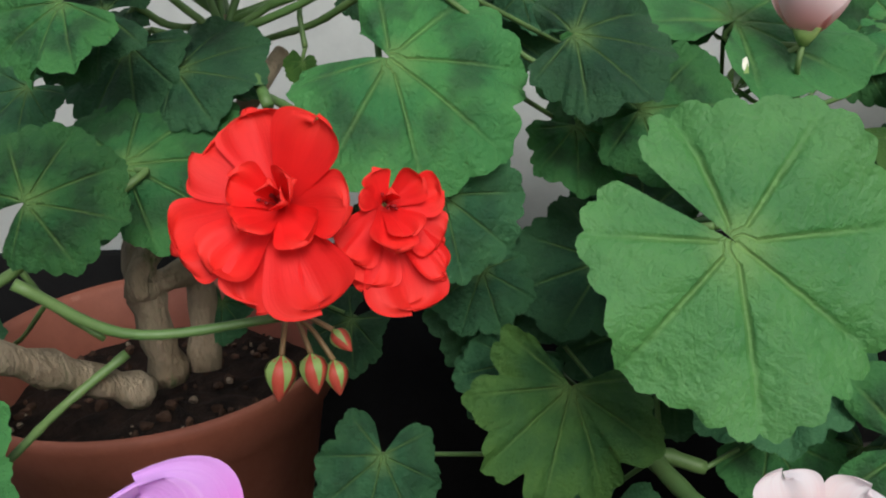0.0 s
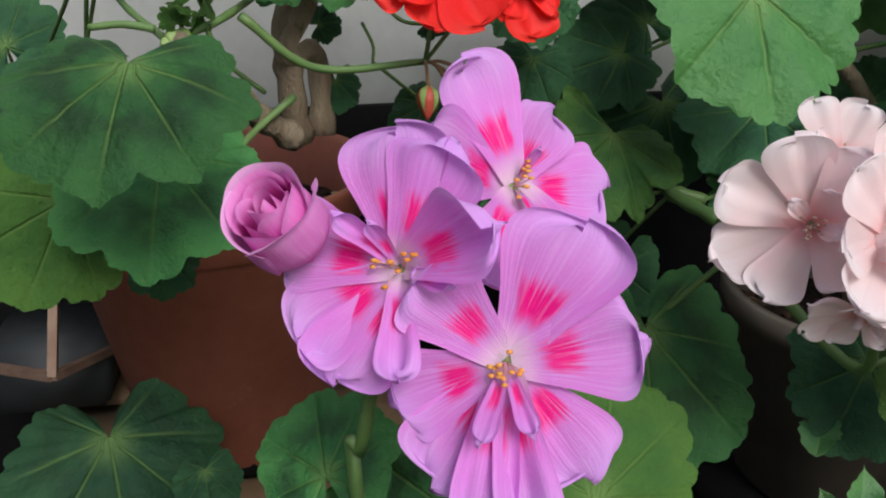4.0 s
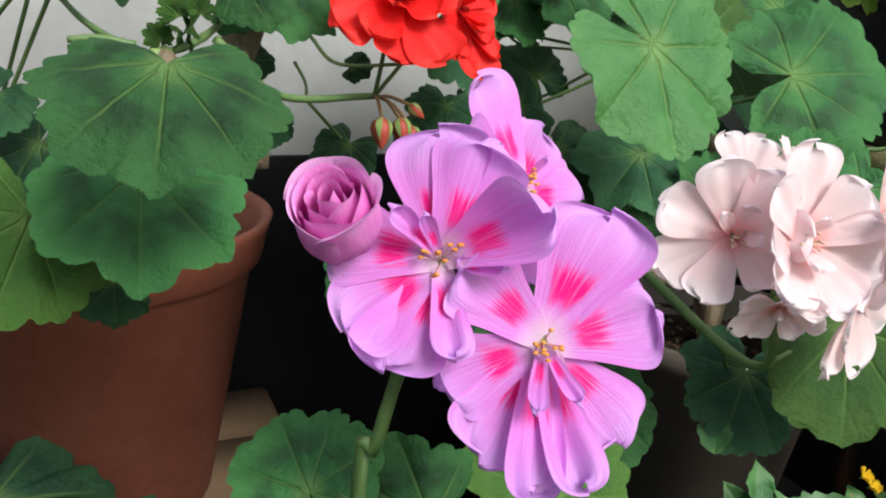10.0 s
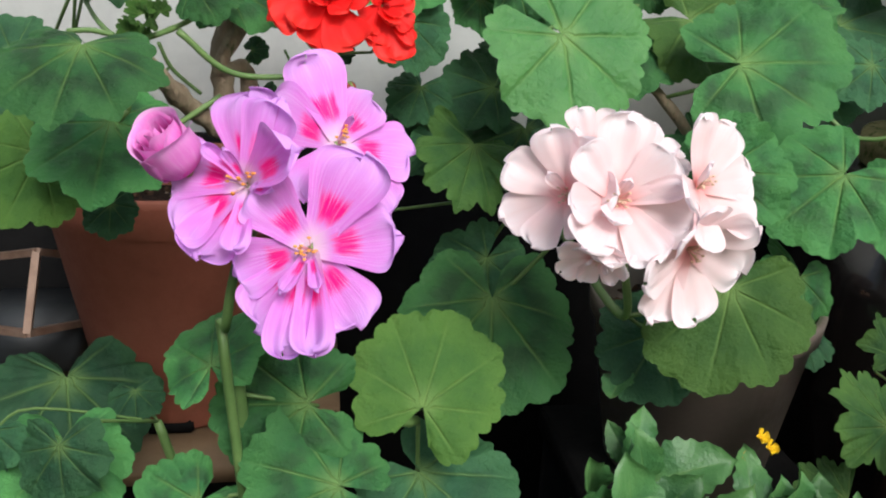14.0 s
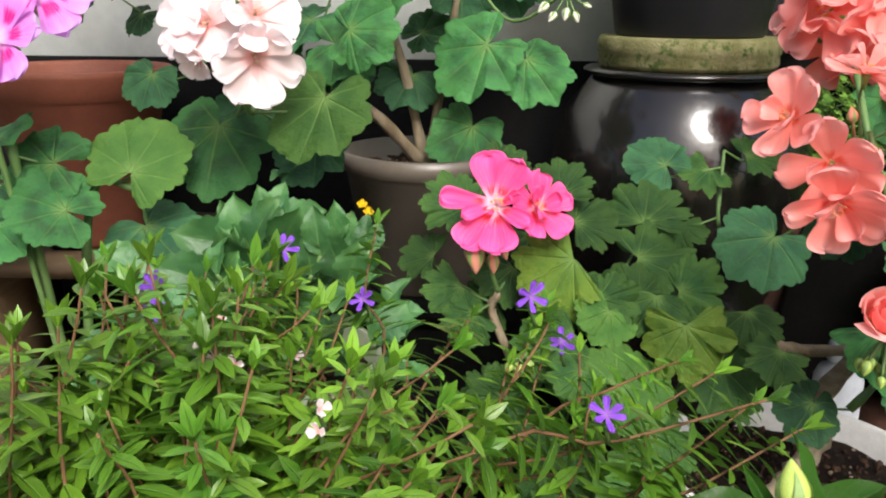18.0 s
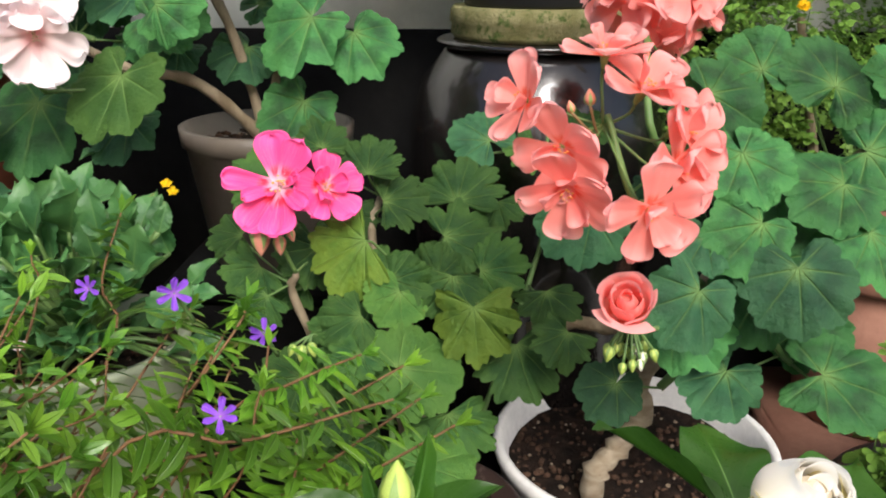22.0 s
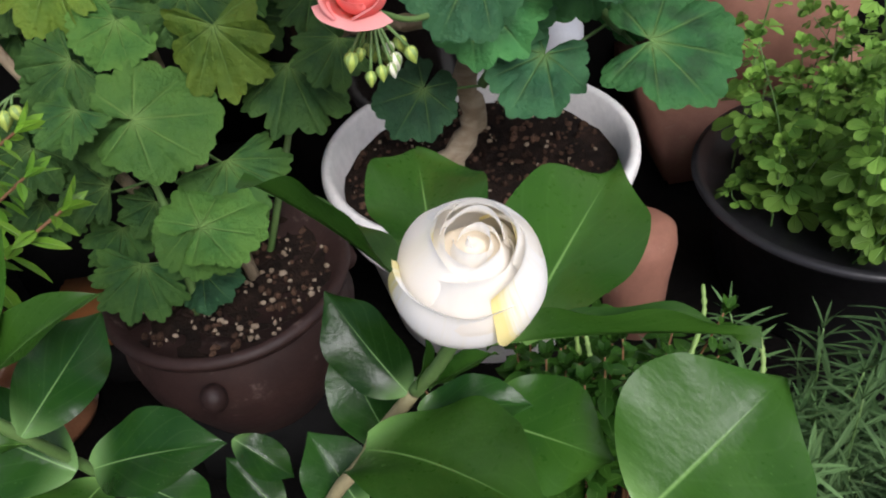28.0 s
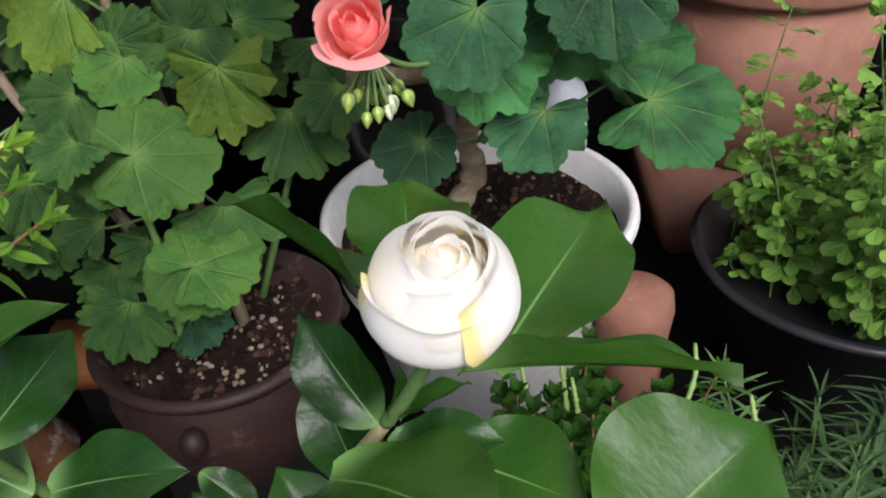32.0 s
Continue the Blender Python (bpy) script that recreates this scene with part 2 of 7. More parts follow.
PETAL = {
    "red": petal_material("red_petal", (0.62, 0.010, 0.010), (0.80, 0.015, 0.014), (0.84, 0.034, 0.024), None, 0.3),
    "lilac": petal_material("lilac_petal", (0.84, 0.62, 0.76), (0.72, 0.235, 0.71), (0.70, 0.36, 0.82), (0.92, 0.006, 0.26), 0.5, (0.33, 0.58), (0.82, 0.52, 0.86), neck=0.28, relief=0.7, thin=0.28),
    "pale": petal_material("pale_pink_petal", (0.90, 0.43, 0.41), (0.90, 0.70, 0.705), (0.92, 0.84, 0.865), None, 0.3, tip=(0.88, 0.58, 0.58), relief=0.2, thin=0.36),
    "hot": petal_material("hot_pink_petal", (0.85, 0.50, 0.60), (0.90, 0.065, 0.26), (0.91, 0.10, 0.36), (0.85, 0.02, 0.07), 0.25, (0.25, 0.42)),
    "coral": petal_material("coral_petal", (0.95, 0.38, 0.32), (0.97, 0.30, 0.265), (0.97, 0.46, 0.44), (0.88, 0.13, 0.08), 0.25, (0.12, 0.30), (0.94, 0.46, 0.42), thin=0.45),
    "cream": petal_material("cream_white_petal", (0.95, 0.87, 0.72), (0.97, 0.93, 0.86), (0.98, 0.97, 0.94), None, 0.10, tip=(0.94, 0.88, 0.74), thin=0.45, relief=0.12),
    "outer": petal_material("white_yellow_petal", (0.74, 0.62, 0.10), (0.95, 0.94, 0.92), (0.95, 0.94, 0.90), None, 0.12, tip=(0.82, 0.66, 0.14), thin=0.3, side=(0.86, 0.73, 0.20), relief=0.12),
    "rosy": petal_material("rosy_lilac_petal", (0.66, 0.03, 0.40), (0.76, 0.10, 0.52), (0.84, 0.34, 0.72), None, 0.35, tip=(0.88, 0.50, 0.74)),
    "mauve": petal_material("mauve_petal", (0.74, 0.16, 0.52), (0.78, 0.24, 0.64), (0.86, 0.48, 0.80), None, 0.35, tip=(0.88, 0.62, 0.82)),
    "violet": petal_material("violet_petal", (0.30, 0.12, 0.50), (0.22, 0.065, 0.55), (0.27, 0.09, 0.62), None, 0.2),
    "gold": petal_material("gold_petal", (0.75, 0.45, 0.01), (0.82, 0.55, 0.01), (0.84, 0.60, 0.03), None, 0.2),
    "orange": petal_material("orange_petal", (0.80, 0.18, 0.01), (0.82, 0.14, 0.01), (0.84, 0.22, 0.02), None, 0.2),
}
STALK = plain_material("green_stalk", (0.085, 0.17, 0.045), (0.14, 0.23, 0.07), 30, 0.5, 0.2, 0.0005)
RED_STALK = plain_material("reddish_stalk", (0.20, 0.12, 0.05), (0.24, 0.16, 0.07), 40, 0.5, 0.2, 0.0005)
WOODY = plain_material("woody_stem", (0.20, 0.15, 0.09), (0.38, 0.31, 0.21), 45, 0.75, 1.0, 0.004, 0.25, stain=(0.10, 0.13, 0.05), streak=0.3)
PALE_BARK = plain_material("pale_bark", (0.34, 0.26, 0.17), (0.52, 0.43, 0.31), 55, 0.75, 1.0, 0.003, 0.25, stain=(0.20, 0.14, 0.09), streak=3.0)
BROWN_TWIG = plain_material("brown_twig", (0.13, 0.06, 0.025), (0.20, 0.11, 0.05), 40, 0.7, 0.5, 0.001, 0.3)
SEPAL = plain_material("sepal", (0.18, 0.30, 0.07), (0.27, 0.38, 0.12), 60, 0.5, 0.2, 0.0004)
RED_BUD = plain_material("red_bud", (0.46, 0.03, 0.03), (0.36, 0.11, 0.05), 60, 0.5, 0.2, 0.0004)
PINK_BUD = plain_material("pink_bud", (0.75, 0.22, 0.20), (0.60, 0.35, 0.18), 60, 0.5, 0.2, 0.0004)
WHITE_BUD = plain_material("white_bud", (0.78, 0.80, 0.62), (0.84, 0.78, 0.70), 60, 0.5, 0.2, 0.0004)
GREEN_BUD = plain_material("green_bud", (0.36, 0.50, 0.08), (0.52, 0.62, 0.16), 50, 0.4, 0.2, 0.0005)
ANTHER = plain_material("orange_anther", (0.75, 0.28, 0.04), (0.80, 0.42, 0.10), 90, 0.6, 0.2, 0.0003)
STYLE = plain_material("rosy_style", (0.72, 0.30, 0.36), (0.82, 0.62, 0.60), 90, 0.5, 0.2, 0.0003)
RED_EYE = plain_material("dark_red_filament", (0.22, 0.006, 0.008), (0.34, 0.01, 0.012), 90, 0.6, 0.2, 0.0003)
BUFF = plain_material("buff_anther", (0.62, 0.42, 0.26), (0.74, 0.60, 0.48), 90, 0.6, 0.2, 0.0003)
TERRACOTTA = plain_material("terracotta", (0.25, 0.078, 0.046), (0.32, 0.108, 0.066), 9, 0.62, 0.25, 0.001, 0.35, stain=(0.36, 0.17, 0.12), stain_at=0.62)
RAW_CLAY = plain_material("raw_clay", (0.25, 0.115, 0.078), (0.33, 0.165, 0.115), 12, 0.75, 0.4, 0.001, 0.25, stain=(0.37, 0.24, 0.18))
TAUPE = plain_material("taupe_glaze", (0.105, 0.086, 0.068), (0.15, 0.126, 0.10), 10, 0.36, 0.15, 0.001, 0.45, stain=(0.10, 0.085, 0.07))
BLACK_PLASTIC = plain_material("black_plastic", (0.014, 0.014, 0.016), (0.024, 0.023, 0.026), 14, 0.42, 0.2, 0.0006, 0.45, stain=(0.06, 0.055, 0.05), stain_at=0.68)
BLACK_GLAZE = plain_material("dark_brown_glaze", (0.007, 0.006, 0.006), (0.014, 0.011, 0.010), 12, 0.20, 0.3, 0.0012, 0.55, stain=(0.05, 0.03, 0.02), stain_at=0.66, coat=0.5)
MOSSY = plain_material("mossy_stone", (0.14, 0.135, 0.05), (0.26, 0.24, 0.12), 30, 0.85, 0.9, 0.003, 0.2, stain=(0.06, 0.09, 0.02), stain_at=0.5)
WHITE_POT = plain_material("white_painted_pot", (0.84, 0.82, 0.79), (0.88, 0.86, 0.83), 14, 0.5, 0.2, 0.0008, 0.4, stain=(0.34, 0.27, 0.20), stain_at=0.66)
BROWN_CLAY = plain_material("brown_clay_pot", (0.024, 0.0115, 0.0095), (0.044, 0.022, 0.018), 16, 0.55, 0.5, 0.0015, 0.4, stain=(0.14, 0.10, 0.085), stain_at=0.6)
SAGE = plain_material("sage_glaze", (0.33, 0.38, 0.24), (0.39, 0.44, 0.30), 12, 0.4, 0.15, 0.0008, 0.45, stain=(0.40, 0.40, 0.32), stain_at=0.68)
SOIL = plain_material("soil", (0.012, 0.008, 0.006), (0.034, 0.020, 0.014), 60, 0.95, 1.0, 0.004, 0.15, fine=5)
CRUMB = plain_material("soil_crumb", (0.030, 0.017, 0.011), (0.115, 0.066, 0.042), 40, 0.95, 0.8, 0.002, 0.15)
PERLITE = plain_material("perlite", (0.22, 0.165, 0.11), (0.36, 0.29, 0.21), 60, 0.9, 0.6, 0.001, 0.2)
WALL = plain_material("wall_paint", (0.73, 0.755, 0.72), (0.78, 0.805, 0.77), 3, 0.85, 0.25, 0.001, 0.25, stain=(0.62, 0.65, 0.60), stain_at=0.7)
# near-black tone that holds the shade of gaps and of places under pots
SHADE_BLACK = plain_material("shade_black", (0.004, 0.004, 0.004), (0.008, 0.0075, 0.007), 10, 0.85, 0.5, 0.002, 0.1)
# ground tone near black: the deep shade below the foliage is in the colour
SHADE_DARK_GROUND = plain_material("shade_dark_ground", (0.007, 0.006, 0.005), (0.014, 0.012, 0.010), 8, 0.95, 0.8, 0.004, 0.1, stain=(0.022, 0.018, 0.014))
PLANK = plain_material("pale_plank", (0.15, 0.095, 0.05), (0.22, 0.145, 0.08), 8, 0.65, 0.4, 0.001, 0.35, streak=8.0)
RED_WOOD = plain_material("orange_brown_wood", (0.17, 0.060, 0.014), (0.25, 0.095, 0.024), 8, 0.55, 0.4, 0.001, 0.4, streak=8.0)
BRONZE = plain_material("worn_bronze_bar", (0.20, 0.12, 0.08), (0.32, 0.22, 0.16), 40, 0.45, 0.3, 0.0006, 0.5, metal=0.4)
GLASSY = plain_material("grey_plastic_tray", (0.014, 0.017, 0.018), (0.03, 0.034, 0.036), 12, 0.6, 0.2, 0.001, 0.5)
PALE_PLASTIC = plain_material("pale_plastic", (0.60, 0.63, 0.68), (0.68, 0.70, 0.74), 9, 0.45, 0.15, 0.0006, 0.4, stain=(0.42, 0.42, 0.42), stain_at=0.7)
ROPE = plain_material("brown_white_stoneware", (0.075, 0.030, 0.014), (0.20, 0.095, 0.048), 9, 0.4, 0.6, 0.003, 0.45, stain=(0.40, 0.37, 0.35), stain_at=0.54)


# ---- builders ----
WM = {}
STEMS = {}


def thing(name, label, category, at, group="", kind=""):
    """An Empty at the foot of a thing that has parts."""
    ob = tagged(new(name), label, category, group, kind)
    ob.location = at
    WM[ob] = Matrix.Translation(at)
    STEMS[ob] = []
    return ob


def as_mesh(name, verts, faces, uvs=None, smooth=True):
    me = bpy.data.meshes.new(name)
    me.from_pydata([tuple(v) for v in verts], [], [tuple(f) for f in faces])
    if uvs is not None:
        layer = me.uv_layers.new(name="UVMap")
        uvs = np.asarray(uvs, float)
        loops = np.empty(len(me.loops), int)
        me.loops.foreach_get("vertex_index", loops)
        layer.data.foreach_set("uv", uvs[loops].ravel())
    if smooth:
        me.polygons.foreach_set("use_smooth", [True] * len(me.polygons))
    me.update()
    return me


def part(name, mesh, material, parent, label="", m=None):
    """One mesh object under a thing or a part; m is its pose in the world."""
    if isinstance(mesh, bmesh.types.BMesh):
        bm, mesh = mesh, bpy.data.meshes.new(name)
        bm.to_mesh(mesh)
        bm.free()
        mesh.polygons.foreach_set("use_smooth", [True] * len(mesh.polygons))
    m = m or Matrix()
    ob = new(name, mesh)
    if material and not mesh.materials:
        mesh.materials.append(material)
    elif material and mesh.materials[0] != material:
        ob.material_slots[0].link = "OBJECT"
        ob.material_slots[0].material = material
    if parent is not None:
        ob.parent = parent
        ob.matrix_parent_inverse = WM[parent].inverted()
    ob.matrix_basis = m
    WM[ob] = m
    return tagged(ob, label)


def basis(at, normal, up, size):
    """A pose whose z is normal and whose y leans to up."""
    z = Vector(normal).normalized()
    y = Vector(up) - Vector(up).dot(z) * z
    y = y.normalized() if y.length > 1e-5 else z.orthogonal().normalized()
    x = y.cross(z)
    turn = Matrix((x, y, z)).transposed().to_4x4()
    return Matrix.Translation(at) @ turn @ Matrix.Scale(size, 4)


def curve_points(points, n):
    """n points of a smooth curve through the given ones."""
    p = [Vector(q) for q in points]
    p = [2 * p[0] - p[1], *p, 2 * p[-1] - p[-2]]
    spans, out = len(p) - 3, []
    for k in range(n):
        s = k / (n - 1) * spans
        i = min(int(s), spans - 1)
        t = s - i
        a, b, c, d = p[i : i + 4]
        out.append(0.5 * (2 * b + (c - a) * t + (2 * a - 5 * b + 4 * c - d) * t * t + (3 * b - a - 3 * c + d) * t**3))
    return out


def tube_data(points, radii, sides=7, start=0):
    """Verts and faces of a round tube along the points, closed at both ends."""
    verts, faces, n = [], [], len(points)
    side = None
    for i, p in enumerate(points):
        along = (points[min(i + 1, n - 1)] - points[max(i - 1, 0)]).normalized()
        side = along.orthogonal() if side is None else side - side.dot(along) * along
        side = side.normalized()
        other = along.cross(side)
        for k in range(sides):
            a = 2 * math.pi * k / sides
            verts.append(p + radii[i] * (math.cos(a) * side + math.sin(a) * other))
    for i in range(n - 1):
        for k in range(sides):
            a, b = start + i * sides + k, start + i * sides + (k + 1) % sides
            faces.append((a, b, b + sides, a + sides))
    faces.append(tuple(start + k for k in reversed(range(sides))))
    faces.append(tuple(start + (n - 1) * sides + k for k in range(sides)))
    return verts, faces


def tube(points, r0, r1, n=10, sides=7, knots=0.0):
    pts = curve_points(points, n)
    radii = [(r0 + (r1 - r0) * i / (n - 1)) * (1 + knots * math.sin(i * 2.4) * (0.5 + 0.5 * math.sin(i * 1.3))) for i in range(n)]
    return tube_data(pts, radii, sides)


def stem(plant, points, r0, r1, material=None, name="stem", knots=0.12, n=16, label=""):
    v, f = tube(points, r0, r1, n, 9, knots)
    ob = part(name, as_mesh(name, v, f), material or STALK, plant, label)
    STEMS[plant] += curve_points(points, 12)
    return ob


def lathe(profile, sides=56, wobble=0.0):
    """A turned body from a closed run of radius and height."""
    verts, faces, n = [], [], len(profile)
    for i in range(sides):
        a = 2 * math.pi * i / sides
        w = 1 + wobble * (math.sin(3 * a) + 0.5 * math.sin(5 * a + 1))
        verts += [(r * w * math.cos(a), r * w * math.sin(a), z) for r, z in profile]
    for i in range(sides):
        for k in range(n - 1):
            a, b = i * n + k, ((i + 1) % sides) * n + k
            faces.append((a, b, b + 1, a + 1))
    return as_mesh("turned", verts, faces)


def pot(plant, at, profile, material, label, soil=None, soil_r=0.1, wobble=0.0, crumbs=120, perlite=40, name="pot", m=None):
    """A pot whose profile is given from the outside foot up over the lip and down inside, and its soil."""
    m = m or Matrix.Translation(at)
    ob = part(name, lathe(profile, 64, wobble), material, plant, label, m)
    if soil is not None:
        rng = np.random.default_rng(int(abs(at[0]) * 1000) + 7)
        verts, faces = [(0, 0, soil)], []
        rings, sides = 9, 40
        for i in range(1, rings + 1):
            for k in range(sides):
                a, r = 2 * math.pi * k / sides, soil_r * i / rings
                verts.append((r * math.cos(a), r * math.sin(a), soil + rng.uniform(-0.003, 0.003)))
        faces += [(0, 1 + k, 1 + (k + 1) % sides) for k in range(sides)]
        for i in range(rings - 1):
            for k in range(sides):
                a, b = 1 + i * sides + k, 1 + i * sides + (k + 1) % sides
                faces.append((a, a + sides, b + sides, b))
        bed = part("soil", as_mesh("soil", verts, faces), SOIL, plant, "dark potting soil", m)
        for count, what, mat, big in ((crumbs, "soil_grit", CRUMB, 0.0045), (perlite, "perlite", PERLITE, 0.003)):
            if count:
                tagged(part(what, pebbles(rng, count, soil_r * 0.97, soil, big), mat, bed, "", m), kind="stuff")
    return ob


def pebbles(rng, count, radius, z, big):
    ico = bmesh.new()
    bmesh.ops.create_icosphere(ico, subdivisions=1, radius=1)
    base = np.array([v.co[:] for v in ico.verts])
    tri = np.array([[v.index for v in f.verts] for f in ico.faces])
    ico.free()
    verts, faces = [], []
    for i in range(count):
        a, r = rng.uniform(0, 2 * math.pi), radius * math.sqrt(rng.uniform())
        s = big * rng.uniform(0.3, 1.0) * rng.uniform(0.5, 1.2, 3)
        body = base * s * rng.uniform(0.75, 1.25, (len(base), 1))
        verts.append(body + (r * math.cos(a), r * math.sin(a), z + 0.001))
        faces.append(tri + i * len(base))
    return as_mesh("bits", np.concatenate(verts), np.concatenate(faces), smooth=False)


def box(a, b, bevel=0.003):
    bm = bmesh.new()
    bmesh.ops.create_cube(bm, size=1)
    for v in bm.verts:
        v.co = Vector([(p + q) / 2 + c * (q - p) for p, q, c in zip(a, b, v.co)])
    bmesh.ops.bevel(bm, geom=bm.edges[:], offset=bevel, segments=2, affect="EDGES")
    return bm


# ---- blades ----
def round_leaf(seed, notch=14, lobes=7, lobe=0.04, crenate=0.03, ruffle=0.06, cup=0.1, pleat=0.045, heart=0.3, wide=1.0, scallops=3):
    """A round, scalloped blade of radius 1 with a notch at -y, where its stalk meets it; veins fan out from there."""
    rng = np.random.default_rng(seed)
    steps, rings = 42 * max(4, scallops + 2), 11
    lo = math.radians(notch)
    ang = np.linspace(lo, 2 * math.pi - lo, steps + 1)
    u = np.linspace(0, 7, steps + 1)
    edge = 1 + lobe * np.cos(2 * math.pi * (u - 0.5) * lobes / 7) + crenate * np.abs(np.sin(math.pi * u * scallops + 0.5 * np.sin(u * 2.3 + seed))) ** 0.8 * (1.7 + 0.6 * np.sin(u * 1.7 + seed))
    edge -= 1.3 * lobe * np.exp(-((((u + 0.5) % 1) - 0.5) / 0.09) ** 2) * (0.7 + 0.6 * np.sin(u * 2.9 + seed))
    edge += 0.05 * np.sin(ang * 2 + rng.uniform(0, 6)) + 0.03 * np.sin(ang * 3 + rng.uniform(0, 6)) + rng.normal(0, 0.006, steps + 1)
    close = np.minimum(ang - lo, 2 * math.pi - lo - ang)
    edge *= 1 - (0.22 if notch > 8 else 0.05) * np.exp(-((close / 0.16) ** 2))
    bx, by = -edge * np.sin(ang) * wide, -edge * np.cos(ang)
    verts, uvs, faces = [(0, -heart, 0)], [(3.5, 0)], []
    ph = rng.uniform(0, 6, 4)
    for i in range(1, rings + 1):
        s = (i / rings) ** 0.9
        x, y = s * bx, -heart + s * (by + heart)
        ruffle_k = 1.35 * ruffle
        z = 1.5 * pleat * s**1.1 * (np.abs(np.sin(math.pi * (u - 0.5))) ** 0.8 - 0.6) + ruffle_k * s**2.6 * (np.sin(3 * ang + ph[0]) + 0.7 * np.sin(5 * ang + ph[1]) + 0.45 * np.sin(9 * ang + ph[2]))
        z += -cup * s * s + 0.05 * s * np.sin(ang + ph[3]) + 0.02 * s * np.sin(11 * ang * s + ph[1]) * np.cos(6 * s + ph[2]) - 0.10 * s * np.exp(-((close / 0.5) ** 2))
        verts += list(zip(x, y, z))
        uvs += [(a, s) for a in u]
    w = steps + 1
    faces += [(0, 2 + k, 1 + k) for k in range(steps)]
    for i in range(rings - 1):
        for k in range(steps):
            a = 1 + i * w + k
            faces.append((a, a + 1, a + w + 1, a + w))
    return as_mesh("blade", verts, faces, uvs)


def long_leaf(seed, width=0.42, fold=0.12, bend=0.25, ripple=0.03, teeth=0.0, tip=1.0, base=0.0, drip=False):
    """A blade of length 1 along y with a keeled midrib, from its foot at the origin."""
    rng = np.random.default_rng(seed)
    rows, cols = 30, 10
    verts, uvs, faces = [], [], []
    ph = rng.uniform(0, 6, 3)
    for i in range(rows + 1):
        t = i / rows
        half = width * (math.sin(math.pi * min(1, t**0.85 * 0.995 + 0.003)) ** 0.8 * (1 - 0.15 * t) + base * (1 - t))
        half *= 1 - max(0, (t - 0.82) / 0.18) ** 1.5 * (1 - 1 / (1 + tip))
        half *= min(1, max(0, 1 - t) / 0.14 + 0.02) ** 0.6
        if drip:
            q = max(0, t - 0.72) / 0.28
            half = width * (math.sin(math.pi * (0.02 + 0.96 * t**0.92)) ** 0.72 * (1 - q) ** 0.55 + 0.07 * q * (1 - q) + 0.012)
        for k in range(cols + 1):
            c = 2 * k / cols - 1
            e = 1 + teeth * abs(c) ** 3 * math.sin(t * 44)
            x = half * c * e
            z = fold * abs(c) * half * 2 + bend * t * (1 - t) + ripple * c * math.sin(9 * t + ph[0]) + ripple * abs(c) ** 2 * math.sin(14 * t + ph[1] + c)
            verts.append((x, t, z))
            uvs.append((0.5 + 0.5 * c * 0.98, 0.15 + 0.8 * t))
    w = cols + 1
    for i in range(rows):
        for k in range(cols):
            a = i * w + k
            faces.append((a, a + 1, a + w + 1, a + w))
    return as_mesh("long_blade", verts, faces, uvs)


def petal_mesh(seed, width=0.9, claw=0.16, cup=0.12, curl=0.0, ruffle=0.035, roll=0.0):
    """A rounded petal of length 1 along y from its narrow foot."""
    rng = np.random.default_rng(seed)
    rows, cols = 20, 20
    ph = rng.uniform(0, 6, 6)
    lean = rng.uniform(-0.06, 0.06)
    verts, uvs, faces = [], [], []
    for i in range(rows + 1):
        t = i / rows
        y0 = math.sin(t * math.pi / 2) ** 0.9
        half = width * 0.5 * (claw * (1 - y0) ** 2 + (y0**0.85) * (1.02 - 0.28 * (1 - y0))) * max(0.0, 1 - y0**5.5) ** 0.42
        for k in range(cols + 1):
            c = 2 * k / cols - 1
            x = half * c * (1 + 0.03 * math.sin(7 * y0 + ph[4]))
            y = y0 * (1 + 0.045 * math.sin(3 * c + ph[5]) * y0**3 + 0.02 * math.sin(11 * c + ph[3]) * y0**4 + 0.012 * math.sin(23 * c + ph[1]) * y0**6)
            wave = ruffle * y0**2.5 * (math.sin(4.2 * c + ph[0]) + 0.6 * math.sin(9 * c + ph[1]) * abs(c)) + 0.025 * math.sin(5 * y0 + ph[2])
            crease = -0.03 * math.exp(-((c / 0.25) ** 2)) * y0
            z = cup * c * c * half * 1.7 + curl * y0 * y0 + wave + crease - roll * max(0, y0 - 0.7) ** 2 * 3
            verts.append((x + lean * y0 * y0, y, z))
            uvs.append((c, y0))
    w = cols + 1
    for i in range(rows):
        for k in range(cols):
            a = i * w + k
            faces.append((a, a + 1, a + w + 1, a + w))
    return as_mesh("petal", verts, faces, uvs)


